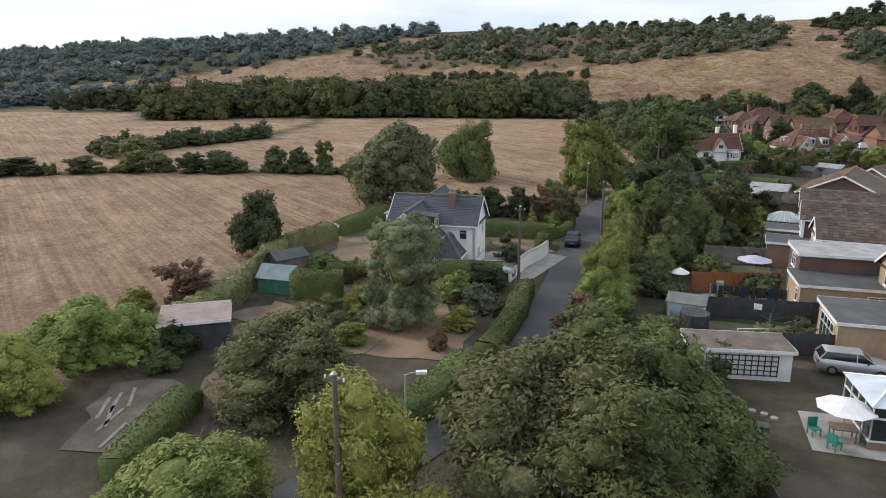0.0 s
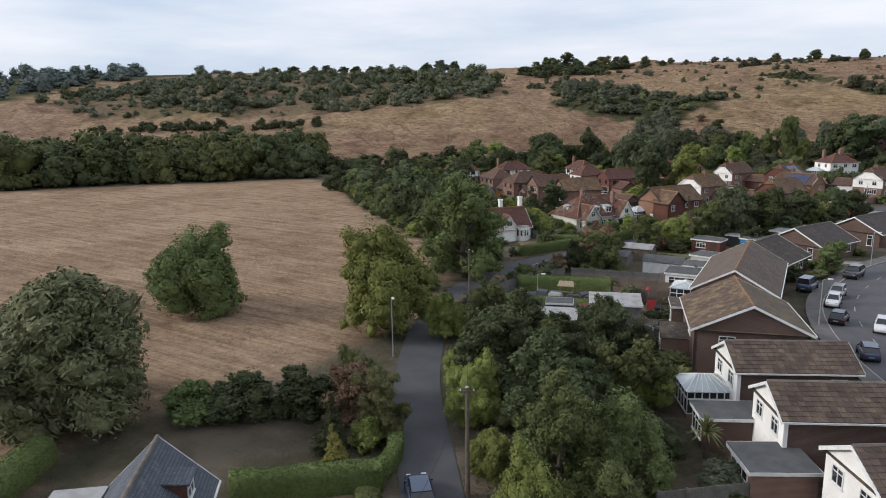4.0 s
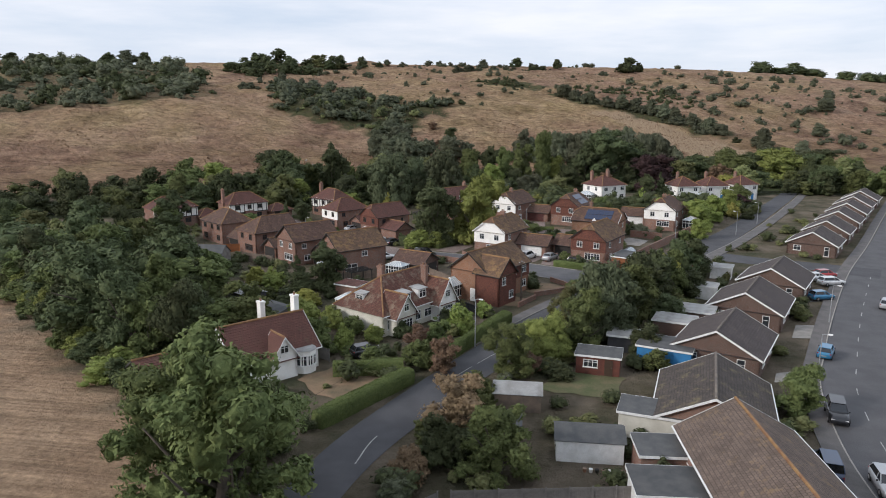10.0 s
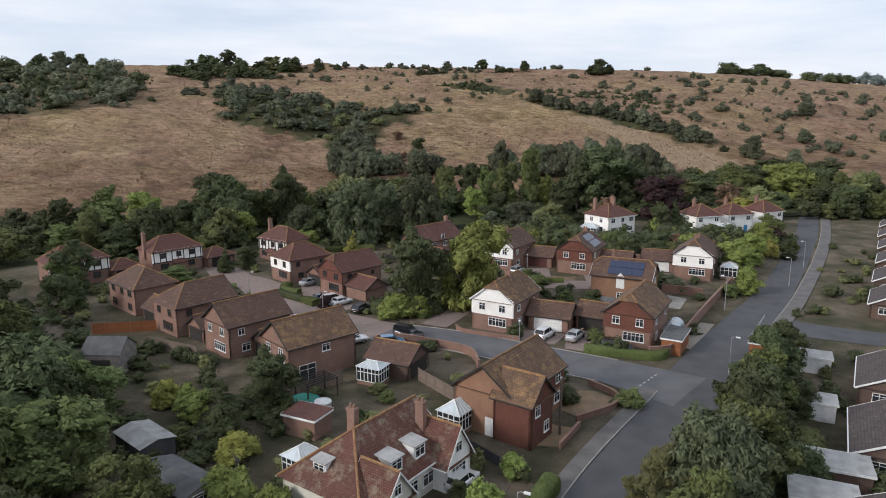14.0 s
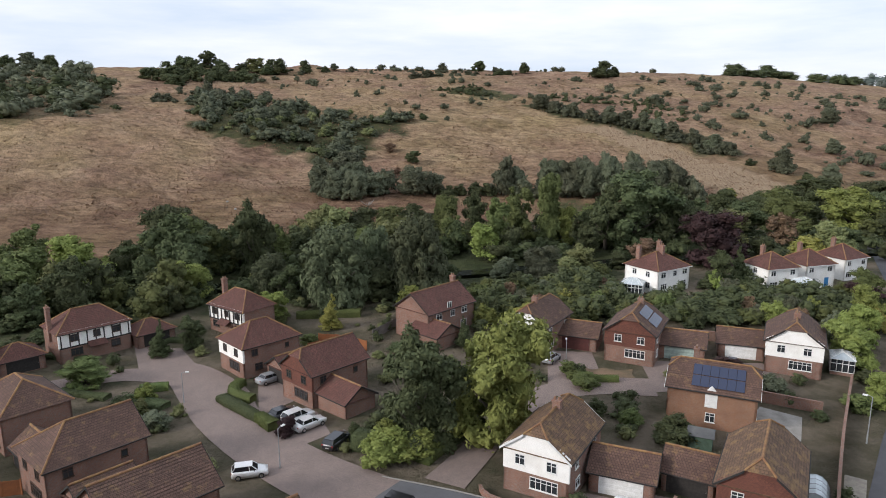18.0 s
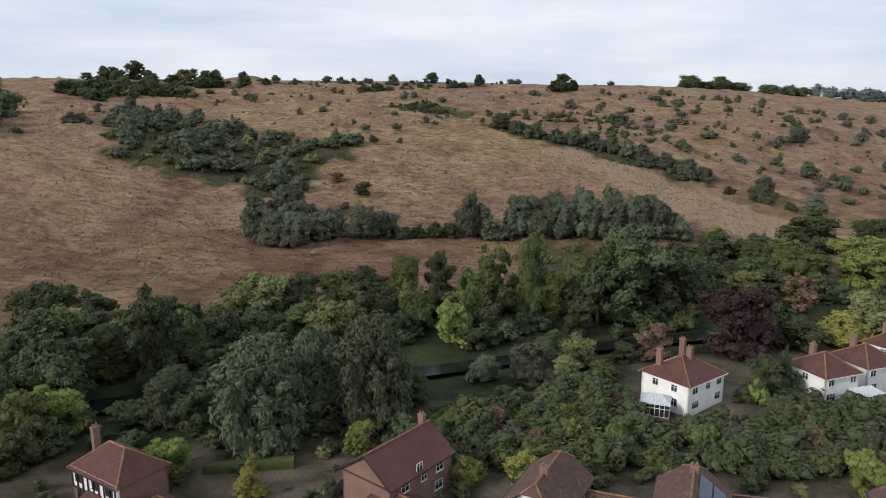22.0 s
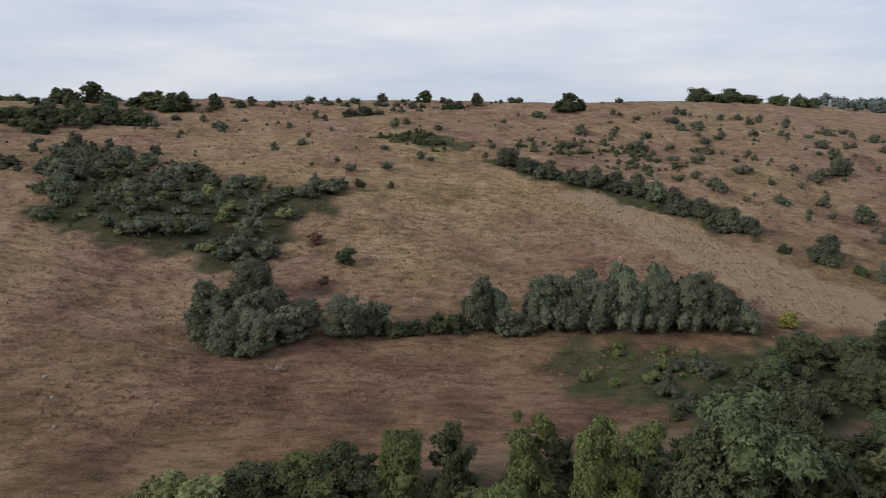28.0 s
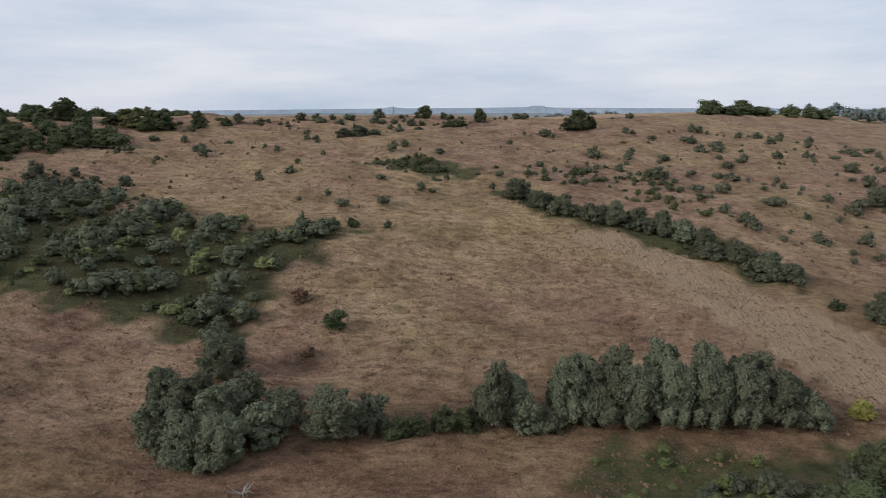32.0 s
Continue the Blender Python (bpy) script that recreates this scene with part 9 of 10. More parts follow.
RATTAN = coloured("dark_rattan", (0.035, 0.033, 0.032), (0.05, 0.048, 0.045), 6, 0.7, 0.4)
table(-15.3, 36.2, 40, 1.3, 0.9, FENCE_WOOD, "wooden patio table under the parasol")
for a in ((-16.4, 35.4, 60), (-15, 34.8, 170), (-14.2, 36.6, 250)):
    seat(*a, PLASTIC_GREEN, "green plastic garden chair on the patio")
table(-21.8, 49, 40, 1.6, 1.0, RATTAN, "dark rattan patio table")
for a in ((-22.8, 49.4, 90), (-21, 50, 0), (-20.9, 48.4, 250), (-22.2, 48, 150)):
    seat(*a, RATTAN, "dark rattan chair at the patio table")
for x, y, tn in ((-23.6, 51, 130), (-22.8, 52, 40)):
    t = thing("garden_sofa", rest(x, y, tn, 0.05), "dark rattan sofa with white cushions", "sofa")
    part("frame", Shape().box(-0.9, -0.4, 0.05, 0.9, 0.4, 0.4).box(-0.9, 0.3, 0.4, 0.9, 0.42, 0.8), RATTAN, t)
    part("cushion", Shape().box(-0.82, -0.36, 0.4, 0.82, 0.28, 0.52), CLOTH_WHITE, t)
table(-34.2, 58.8, 40, 1.2, 0.9, RATTAN, "dark table under the lilac parasol")
# washing line
t = thing("washing_line", rest(-30.6, 51.4, 42), "line of dark washing hung between posts", "washing line")
for k in (-3, 3):
    part("post", Shape().tube([(k, 0, 0), (k, 0, 2)], [0.04, 0.04], 6), STEEL, t)
part("line", Shape().tube([(-3, 0, 1.95), (0, 0, 1.85), (3, 0, 1.95)], [0.008] * 3, 4), RUBBER, t)
for k in range(13):
    w = 0.28 + 0.12 * ((k * 7) % 3) / 2
    part("garment", Shape().box(-2.8 + k * 0.43, -0.02, 1.86 - 0.7 - 0.25 * ((k * 5) % 3), -2.8 + k * 0.43 + w, 0.02, 1.86), TIMBER_BLACK if k % 5 else PAINTS["navy"], t)
# rotary drier, ladder of the playhouse, bins, water butts, boards
t = thing("rotary_drier", rest(-26.4, 47.6, 20), "green and white rotary clothes drier", "clothes drier")
part("pole", Shape().tube([(0, 0, 0), (0, 0, 1.6)], [0.025, 0.02], 6), STEEL, t)
for k in range(4):
    a = k * math.pi / 2
    part("arm", Shape().tube([(0, 0, 1.0), (1.3 * math.cos(a), 1.3 * math.sin(a), 1.65)], [0.015, 0.012], 5), PLASTIC_GREEN, t)
t = thing("play_ladder", rest(-30.4, 43.2, 30), "pale blue wooden steps and climbing frame", "steps")
for sx in (-0.4, 0.4):
    part("rail", Shape().slab([(sx - 0.05, 0, 1.3), (sx + 0.05, 0, 1.3), (sx + 0.05, -1.2, 0), (sx - 0.05, -1.2, 0)], 0.06), PALE_BLUE, t)
for k in range(5):
    part("rung", Shape().box(-0.4, -1.1 + k * 0.22, 0.12 + k * 0.24, 0.4, -1.0 + k * 0.22, 0.16 + k * 0.24), PALE_BLUE, t)


def bin_(x, y, mat, label):
    t = thing("wheelie_bin", rest(x, y, 30), label, "bin", "bins")
    part("tub", Shape().tube([(0, 0, 0.05), (0, 0, 0.95)], [0.26, 0.34], 4), mat, t)
    part("lid", Shape().box(-0.3, -0.3, 0.95, 0.3, 0.32, 1.03), mat, t)


bin_(-17.6, 32.4, GREEN_SHED, "dark green wheelie bin on dry grass")
bin_(-34.6, 53.4, PALE_BLUE, "pale blue water butt by the fence")
for x, y in ((-61.8, 20.2), (-60.8, 19.2)):
    bin_(x, y, TIMBER_BLACK, "black wheelie bin by the shed")
t = thing("trampoline", rest(-96.4, 176.2), "garden trampoline with green and blue cover", "trampoline")
part("mat", Shape().tube([(0, 0, 0.7), (0, 0, 0.75)], [1.6, 1.6], 18), PLASTIC_GREEN, t)
part("rim", Shape().tube([(0, 0, 0.62), (0, 0, 0.7)], [1.7, 1.7], 18), PLASTIC_BLUE, t)
for k in range(6):
    a = k * math.pi / 3
    part("leg", Shape().tube([(1.55 * math.cos(a), 1.55 * math.sin(a), 0), (1.55 * math.cos(a), 1.55 * math.sin(a), 0.65)], [0.03, 0.03], 5), STEEL, t)
t = thing("hot_tub", rest(-94, 175.4), "round pale hot tub", "hot tub")
part("tub", Shape().tube([(0, 0, 0), (0, 0, 0.8)], [0.95, 1.0], 18), FELT_PALE, t)
part("cover", Shape().tube([(0, 0, 0.8), (0, 0, 0.9)], [1.02, 0.98], 18), CLOTH_WHITE, t)
t = thing("pergola", rest(-95.6, 178.4, 48), "black metal pergola over a patio", "pergola")
for a in (-2, 2):
    for b in (-1.4, 1.4):
        part("post", Shape().box(a - 0.06, b - 0.06, 0, a + 0.06, b + 0.06, 2.3), TIMBER_BLACK, t)
for k in range(6):
    part("beam", Shape().box(-2.2, -1.4 + k * 0.56 - 0.04, 2.3, 2.2, -1.4 + k * 0.56 + 0.04, 2.42), TIMBER_BLACK, t)
t = thing("polytunnel", rest(-48, 206.6, 66), "pale arched polytunnel behind the wall", "polytunnel")
s = Shape()
for i in range(8):
    a, b = math.pi * i / 8, math.pi * (i + 1) / 8
    s.face([(-2, 1.4 * math.cos(a), 1.9 * math.sin(a)), (2, 1.4 * math.cos(a), 1.9 * math.sin(a)), (2, 1.4 * math.cos(b), 1.9 * math.sin(b)), (-2, 1.4 * math.cos(b), 1.9 * math.sin(b))])
for e in (-2, 2):
    s.face([(e, 1.4 * math.cos(math.pi * i / 8), 1.9 * math.sin(math.pi * i / 8)) for i in range(9)])
part("cover", s, GLASS_PALE, t)
hoops = Shape()
for k in range(5):
    hoops.tube([(-2 + k, 1.42 * math.cos(math.pi * i / 8), 1.92 * math.sin(math.pi * i / 8)) for i in range(9)], [0.03] * 9, 5)
part("hoops", hoops, STEEL, t)
for k in range(9):
    t = thing("board", rest(-39.6 + rng.uniform(-2.8, 2.8), 5.2 + rng.uniform(-1.6, 1.6), rng.uniform(130, 170), 0.06), "weathered scaffold board lying on bare soil", "board", "boards on the plot")
    part("plank", Shape().box(-1.3, -0.11, 0, 1.3, 0.11, 0.04), BARK_PALE, t)
for k in range(14):
    t = thing("plank", rest(-71.4 + rng.uniform(-2, 2), 92 + rng.uniform(-1.8, 1.8), rng.uniform(0, 180), 0.1), "broken plank on a rubble heap", "plank", "rubble heap")
    part("timber", Shape().box(-0.9, -0.07, 0, 0.9, 0.07, 0.05), FENCE_WOOD if k % 2 else BARK_PALE, t)
t = thing("tarpaulin", rest(-17.2, 29.2, 30), "white sheet leaning over a frame in the garden", "tarpaulin")
part("sheet", Shape().slab([(-0.8, 0, 0.1), (0.8, 0, 0.1), (0.7, 0.9, 1.3), (-0.7, 0.9, 1.3)], 0.03), CLOTH_WHITE, t)
part("prop", Shape().box(-0.04, 0.9, 0, 0.04, 0.98, 1.3), FENCE_WOOD, t)
for k in range(9):
    t = thing("stepping_stone", rest(-23.6 + k * 0.62, 34.6 + k * 0.1 + 0.1 * (k % 2), 10 * k, 0.03), "pale stepping stone in a dry lawn", "stone", "stepping stones")
    part("stone", Shape().tube([(0, 0, -0.05), (0, 0, 0.05)], [0.24, 0.22], 7), CONCRETE, t)
t = thing("bird_house", rest(-72.4, 33.4), "white bird table on a post", "bird table")
part("post", Shape().tube([(0, 0, 0), (0, 0, 1.5)], [0.04, 0.04], 6), PAINT_WHITE, t)
part("house", Shape().box(-0.3, -0.3, 1.5, 0.3, 0.3, 1.8), PAINT_WHITE, t)
part("roof", Shape().slab([(-0.4, -0.4, 1.8), (0.4, -0.4, 1.8), (0.4, 0, 2.05), (-0.4, 0, 2.05)], 0.04).slab([(0.4, 0.4, 1.8), (-0.4, 0.4, 1.8), (-0.4, 0, 2.05), (0.4, 0, 2.05)], 0.04), PAINT_WHITE, t)
t = thing("trellis", rest(-57.4, 31.2, 20), "blue-grey wooden trellis leaning in a bed", "trellis")
for k in range(6):
    part("slat", Shape().box(-0.5 + k * 0.2, -0.02, 0, -0.46 + k * 0.2, 0.02, 1.3), PALE_BLUE, t)
for k in range(5):
    part("slat", Shape().box(-0.5, -0.04, 0.2 + k * 0.25, 0.54, -0.02, 0.24 + k * 0.25), PALE_BLUE, t)
for k in range(16):
    x, y = [(-64.8 + 0.7 * (k % 8), 106.4), (-59.6 + 0.5 * (k % 8), 121.6)][k // 8]
    t = thing("plant_pot", rest(x, y), "small plant pot in a row", "plant pot", "plant pots")
    part("pot", Shape().tube([(0, 0, 0), (0, 0, 0.32)], [0.13, 0.18], 8), (PAINT_WHITE, TIMBER_BLACK, BRICK_ORANGE)[k % 3], t)
for x, y, tn, m_ in ((-67, 102.8, 10, FELT_PALE), (-64.6, 103, 15, FENCE_DARK), (-62.4, 103.4, 5, FENCE_DARK)):
    t = thing("covered_trailer", rest(x, y, tn), "low trailer under a grey cover", "trailer")
    part("cover", Shape().box(-0.9, -0.6, 0.3, 0.9, 0.6, 0.85).box(-0.7, -0.45, 0.85, 0.7, 0.45, 1.0), m_, t)
    for k in (-0.5, 0.5):
        part("wheel", Shape().tube([(0, k - 0.05, 0.22), (0, k + 0.05, 0.22)], [0.22, 0.22], 10), RUBBER, t)

# ---- the hillside: scrub, trees on the brow, the far distance ----
for a in (("sallow_grey", -151, 403, 12.5, 12.6), ("sallow_grey", -143, 398, 12.5, 12.6), ("sallow_grey", -136, 398, 12.5, 11.5), ("shrub_grey", -130, 407, 11.2, 11.5), ("sallow_grey", -155, 416, 12.5, 11.5), ("sallow_grey", -147, 413, 12.5, 12.6), ("sallow_grey", -140, 408, 13.8, 12.6), ("sallow_grey", -147, 434, 12.5, 12.6), ("shrub_grey", -127, 413, 10.0, 10.3), ("shrub_grey", -138, 420, 10.0, 11.5), ("sallow_grey", -115, 409, 12.5, 13.8), ("shrub_grey", -108, 412, 10.0, 10.3), ("shrub_c", -102, 411, 5, 7), ("shrub_c", -97, 412, 5.4, 7), ("shrub_c", -91, 414, 5.4, 7), ("shrub_c", -86, 415, 5.6, 7), ("sallow_grey", -80, 416, 16.2, 10.3), ("sallow_grey", -76, 420, 12.5, 10.3), ("shrub_grey", -72, 417, 10.0, 10.3), ("shrub_grey", -66, 416, 6.2, 8.0),
          ("sallow_grey", -62, 421, 15.0, 12.6), ("sallow_grey", -54, 419, 16.2, 12.6), ("sallow_grey", -46, 419, 16.2, 12.6), ("sallow_grey", -38, 419, 17.5, 12.6), ("sallow_grey", -29, 419, 16.2, 12.6), ("sallow_grey", -21, 419, 16.2, 12.6), ("sallow_grey", -13, 419, 15.0, 12.6), ("sallow_grey", -58, 428, 15.0, 12.6), ("sallow_grey", -48, 428, 15.0, 12.6), ("sallow_grey", -36, 429, 16.2, 13.8), ("sallow_grey", -26, 428, 16.2, 13.8), ("sallow_grey", -16, 427, 15.0, 12.6), ("shrub_grey", -6, 418, 11.2, 10.3), ("shrub_gold", 10.5, 423.7, 5, 7), ("oak_c", -122.6, 459.6, 6, 7), ("maple_rust", -135.5, 473.9, 4.5, 6), ("shrub_c", -125.8, 527.3, 4, 5), ("shrub_rust", -128, 447, 3.4, 4)):
    tree(*a, label="grey-green sallow on the dry hillside" if a[0].startswith(("sallow_grey", "shrub_grey")) else "bush standing in dry hillside grass", group="hillside bushes")
for a in (("oak_far_c", -341, 690, 11, 15), ("oak_far_c", -321, 690, 14.5, 17), ("thorn_b", -331, 686, 9, 13), ("thorn_b", -309, 688, 8, 12), ("thorn_b", -292, 688, 6.5, 12), ("oak_far_d", -279, 688, 12, 18), ("oak_far_c", -262, 690, 13, 18), ("thorn_b", -269, 684, 9, 13), ("oak_far_c", -240, 695, 11, 11), ("thorn_b", -228, 706, 6, 9),
          ("oak_far_c", -105.6, 780, 10, 14), ("oak_c", 2, 745, 15, 15), ("thorn_b", 11, 752, 10, 11), ("thorn_b", -6, 744, 9, 11), ("thorn_b", -64, 774, 10, 10), ("thorn_b", -86, 742, 6, 12), ("thorn_b", -78, 744, 5, 9), ("thorn", -222, 712, 6, 8), ("thorn", -150, 684, 6, 12), ("thorn", -140, 682, 7, 12), ("thorn", -132, 684, 5, 11),
          ("thorn", -485, 706, 17, 22), ("thorn_b", -470, 712, 13, 17), ("thorn_b", -500, 700, 13, 19), ("thorn_b", -440, 708, 6, 12), ("thorn_b", -530, 700, 7, 14), ("thorn_b", -600, 690, 9, 16), ("thorn_b", -618, 686, 8, 16), ("thorn", -640, 680, 11, 17), ("thorn_b", -690, 672, 9, 17), ("thorn", -660, 678, 9, 15), ("thorn", -575, 690, 9, 14), ("thorn_b", -715, 664, 8, 16)):
    tree(*a, label="windblown dark tree on the skyline of the hill", group="trees on the brow")
for a in (("sallow_grey", -58, 568, 10.0, 13.8), ("sallow_grey", -50, 560, 8.8, 11.5), ("sallow_grey", -40, 552, 10.0, 11.5), ("shrub_grey", -30, 548, 8.8, 10.3), ("sallow_grey", -20, 546, 10.0, 11.5), ("sallow_grey", -11, 546, 10.0, 11.5), ("sallow_grey", -2, 545, 10.0, 11.5), ("shrub_grey", 6, 540, 10.0, 10.3), ("sallow_grey", 12, 534, 10.0, 10.3), ("sallow_grey", 22, 524, 8.8, 10.3), ("sallow_grey", 30, 518, 8.8, 11.5), ("sallow_grey", 36, 512, 7.5, 10.3), ("sallow_grey", 52, 482, 12.5, 12.6), ("shrub_c", 40, 488, 4, 6), ("sallow_grey", 130, 612, 11.2, 14.9), ("sallow_grey", 70, 470, 10.0, 10.3), ("sallow_grey", 104, 545, 8.8, 11.5), ("shrub_c", 62, 476, 4, 6)):
    tree(*a, label="grey-green scrub tree in a gully on the hill", group="trees of the hill gully")


def scrub(name, n_, spot, size, mat, label, protos=None):
    return joined(name, n_, spot, protos or FAR_BUSHES, mat, label, "scrub", 1.7 * size, 2.3 * size)


def woods(name, n_, spot, label, mat, leaves=60):
    near = leaves > 80
    return joined(name, n_, spot, FAR_CROWNS if near else FAR_BUSHES, mat, label, "woodland", 12.0 if near else 9.0, 10.0 if near else 13.0)


def patchy(poly, lo, hi, rate):
    """Places inside an outline, gathered in drifts, with more small bushes than large ones."""
    pick = in_poly(poly, 0, 1)

    def spot(m):
        p = pick(m)
        p = p[rng.uniform(size=len(p)) < rate + 0.5 * ripple(p[:, 0] * 3.1, p[:, 1] * 2.7)]
        p[:, 2] = lo + (hi - lo) * p[:, 2] ** 2
        return p
    return spot


COOMBE = [(-248, 495), (-262, 552), (-236, 540), (-212, 529), (-178, 528), (-148, 519), (-131, 521), (-143, 501), (-147, 462), (-154, 449), (-168, 453), (-180, 459), (-208, 457), (-223, 459)]
WEST = [(-673, 339), (-760, 500), (-640, 640), (-500, 690), (-400, 640), (-330, 560), (-270, 470), (-300, 440), (-385, 400), (-502, 353), (-560, 330)]
scrub("scrub", 190, patchy(COOMBE, 0.6, 2.6, 0.55), 1.9, SCRUB, "dense dark thorn scrub on the hillside")
scrub("scrub", 100, patchy(COOMBE, 0.5, 1.7, 0.5), 1.9, LEAF_DARK, "dark green brambles in the hillside scrub")
scrub("scrub", 50, patchy(COOMBE, 0.6, 1.5, 0.5), 1.9, LEAF_OLIVE, "yellowing bushes in the hillside scrub")
scrub("scrub", 110, patchy([(-275, 500), (-236, 505), (-200, 530), (-226, 560), (-250, 572), (-280, 540)], 0.4, 1.8, 0.4), 1.9, SCRUB, "patchy dark scrub on the slope")
# the paler sallow leaf colour stands in for haze over this slope
scrub("scrub", 600, patchy(WEST, 0.6, 2.2, 0.5), 3.0, LEAF_SALLOW, "haze-paled scrub and young woodland over the western slope")
scrub("scrub", 160, patchy(WEST, 0.8, 2.6, 0.4), 3.0, LEAF_DARK, "dark young trees on the western slope")
scrub("scrub", 130, patchy([(-70, 580), (-40, 575), (0, 560), (36, 530), (40, 505), (20, 512), (-8, 535), (-50, 553)], 0.4, 1.6, 0.5), 1.9, SCRUB, "low scrub along the gully")
scrub("scrub", 70, patchy([(-132, 612), (-98, 630), (-88, 606), (-112, 596)], 0.4, 0.9, 0.6), 1.9, LEAF_DARK, "low green brambles on the slope")
scrub("scrub", 110, patchy([(-60, 600), (-20, 640), (10, 645), (36, 600), (28, 563), (-26, 600)], 0.4, 1.2, 0.4), 1.9, LEAF_DARK, "low dark brambles above the gully")
scrub("scrub", 260, patchy([(-20, 640), (40, 560), (80, 480), (160, 500), (260, 640), (240, 800), (120, 800), (30, 740)], 0.4, 2.2, 0.3), 1.9, SCRUB, "scattered bushes over dry grass")
scrub("scrub", 130, patchy([(-300, 560), (-240, 560), (-120, 520), (-60, 590), (0, 640), (-20, 740), (-120, 760), (-250, 690)], 0.3, 1.5, 0.35), 1.9, SCRUB, "few small bushes on open dry grass")
scrub("scrub", 60, patchy([(-330, 690), (-240, 715), (-106, 790), (8, 782), (90, 865), (40, 800), (-60, 770), (-200, 700)], 0.5, 2.0, 0.5), 1.9, SCRUB, "thorn bushes along the brow")
scrub("scrub", 70, patchy([(-44, 368), (-34, 384), (-10, 392), (12, 402), (30, 410), (40, 390), (0, 364)], 0.5, 1.6, 0.6), 1.9, LEAF_DARK, "dark rank growth at the wood's edge")
scrub("scrub", 80, patchy([(-44, 398), (-20, 400), (4, 408), (26, 414), (20, 390), (-10, 372), (-36, 370)], 0.4, 1.3, 0.5), 1.9, SCRUB, "dark bushes on a damp patch")
scrub("scrub", 22, patchy([(-60, 408), (-40, 409), (-16, 403), (3, 409), (-34, 384), (-58, 384)], 0.3, 1.0, 0.5), 1.9, LEAF_MID, "low green growth on a damp patch")
joined("brow_wood", 85, in_poly([(-302, 586), (-262, 632), (-252, 668), (-345, 668), (-340, 615)], 0.6, 1.2), FAR_CROWNS, LEAF_DARK, "dense clump of dark trees under the brow", "woodland", 7, 10)
joined("brow_wood", 34, in_poly([(165, 950), (205, 985), (265, 1035), (410, 1140), (400, 1160), (255, 1055), (160, 968)], 0.7, 1.2), FAR_CROWNS, LEAF_DARK, "low dark clump of trees on the far brow", "woodland", 11, 19)
HERB = leafy("dry_grass_tussock", (0.16, 0.1, 0.055), (0.31, 0.225, 0.12))
TUFTS = [crown_arrays("shrub", 16, 1.7, 90 + i, -2.5, 0.35, 2.2, 0) for i in range(3)]
TUFTS = [(v, f[h:], 0) for v, f, h in TUFTS]
SLOPE = [(-330, 320), (-215, 338), (-120, 368), (10, 418), (120, 500), (150, 640), (60, 760), (-240, 700), (-330, 500)]
scrub("tussocks", 9000, in_poly(SLOPE, 0.3, 0.9), 0.5, HERB, "dry grass tussocks over the hillside", TUFTS)
scrub("tussocks", 7000, in_poly([(-230, 345), (-120, 372), (-30, 400), (40, 430), (20, 520), (-60, 540), (-200, 480)], 0.25, 0.7), 0.42, leafy("brown_grass_tussock", (0.13, 0.08, 0.05), (0.25, 0.165, 0.1)), "brown grass tussocks on the lower slope", TUFTS)


def along(line, spread, lo, hi):
    pts = smooth_line(line, 4)

    def spot(m):
        p = pts[rng.integers(len(pts), size=m)][:, :2] + rng.normal(size=(m, 2)) * spread
        return np.concatenate([p, rng.uniform(lo, hi, (m, 1))], 1)
    return spot


woods("far_wood", 190, in_poly([(-222, 219), (-263, 170), (-302, 114), (-314, 60), (-345, 68), (-350, 120), (-312, 196), (-262, 262)], 0.9, 1.4), "belt of dark green trees along the valley", LEAF_MID, 110)
woods("far_wood", 70, in_poly([(-222, 219), (-263, 170), (-302, 114), (-314, 60), (-345, 68), (-350, 120), (-312, 196), (-262, 262)], 0.8, 1.5), "dark green trees among the valley wood", LEAF_DARK, 110)
woods("far_wood", 90, in_poly([(-350, 120), (-348, 72), (-392, 76), (-440, 30), (-470, 60), (-440, 175), (-350, 230), (-312, 196)], 0.7, 1.2), "distant trees beyond the stubble fields", LEAF_DARK, 110)
woods("far_wood", 420, in_poly([(-730, 330), (-820, 470), (-800, 690), (-1500, 560), (-2300, 400), (-2300, -300), (-1000, 40)], 1.2, 2.3), "wooded far hillside with haze in its leaf colour", LEAF_HAZE, 40)
woods("far_wood", 330, in_poly([(-420, 130), (-480, 40), (-520, -200), (-800, -300), (-900, -40), (-700, 120), (-520, 200)], 0.9, 1.4), "distant dark woodland tinted blue-green for haze", LEAF_HAZE, 40)
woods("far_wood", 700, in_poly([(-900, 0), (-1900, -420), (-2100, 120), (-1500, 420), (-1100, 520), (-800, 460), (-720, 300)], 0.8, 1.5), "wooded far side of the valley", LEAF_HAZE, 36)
woods("hedgerow", 70, along([(-164, -6), (-145, 33), (-131, 50), (-112, 66)], 0.9, 0.15, 0.3), "low unclipped hedgerow between stubble fields", LEAF_MID, 60)
woods("hedgerow", 44, along([(-186, 24), (-195, 43), (-202, 58), (-208, 71)], 1.2, 0.35, 0.55), "tall hedgerow in the stubble", LEAF_DARK, 60)
for a in (("oak_far_d", -148.3, 26.1, 7.2, 8.6), ("thorn_b", -138.7, 39.6, 4.8, 9), ("thorn_b", -142.4, 35, 4.2, 7), ("oak_far_c", -131.6, 49, 5.6, 5.4), ("oak_far_c", -128.8, 52.4, 5.4, 5), ("ash_far", -125.4, 56, 6.2, 4.4), ("thorn_b", -158, 5, 3.8, 11), ("ash_far", -154, 16, 3.4, 7), ("oak_far_d", -178, 25.4, 4, 5)):
    tree(*a, label="hedgerow tree at the edge of stubble", group="hedgerow trees")
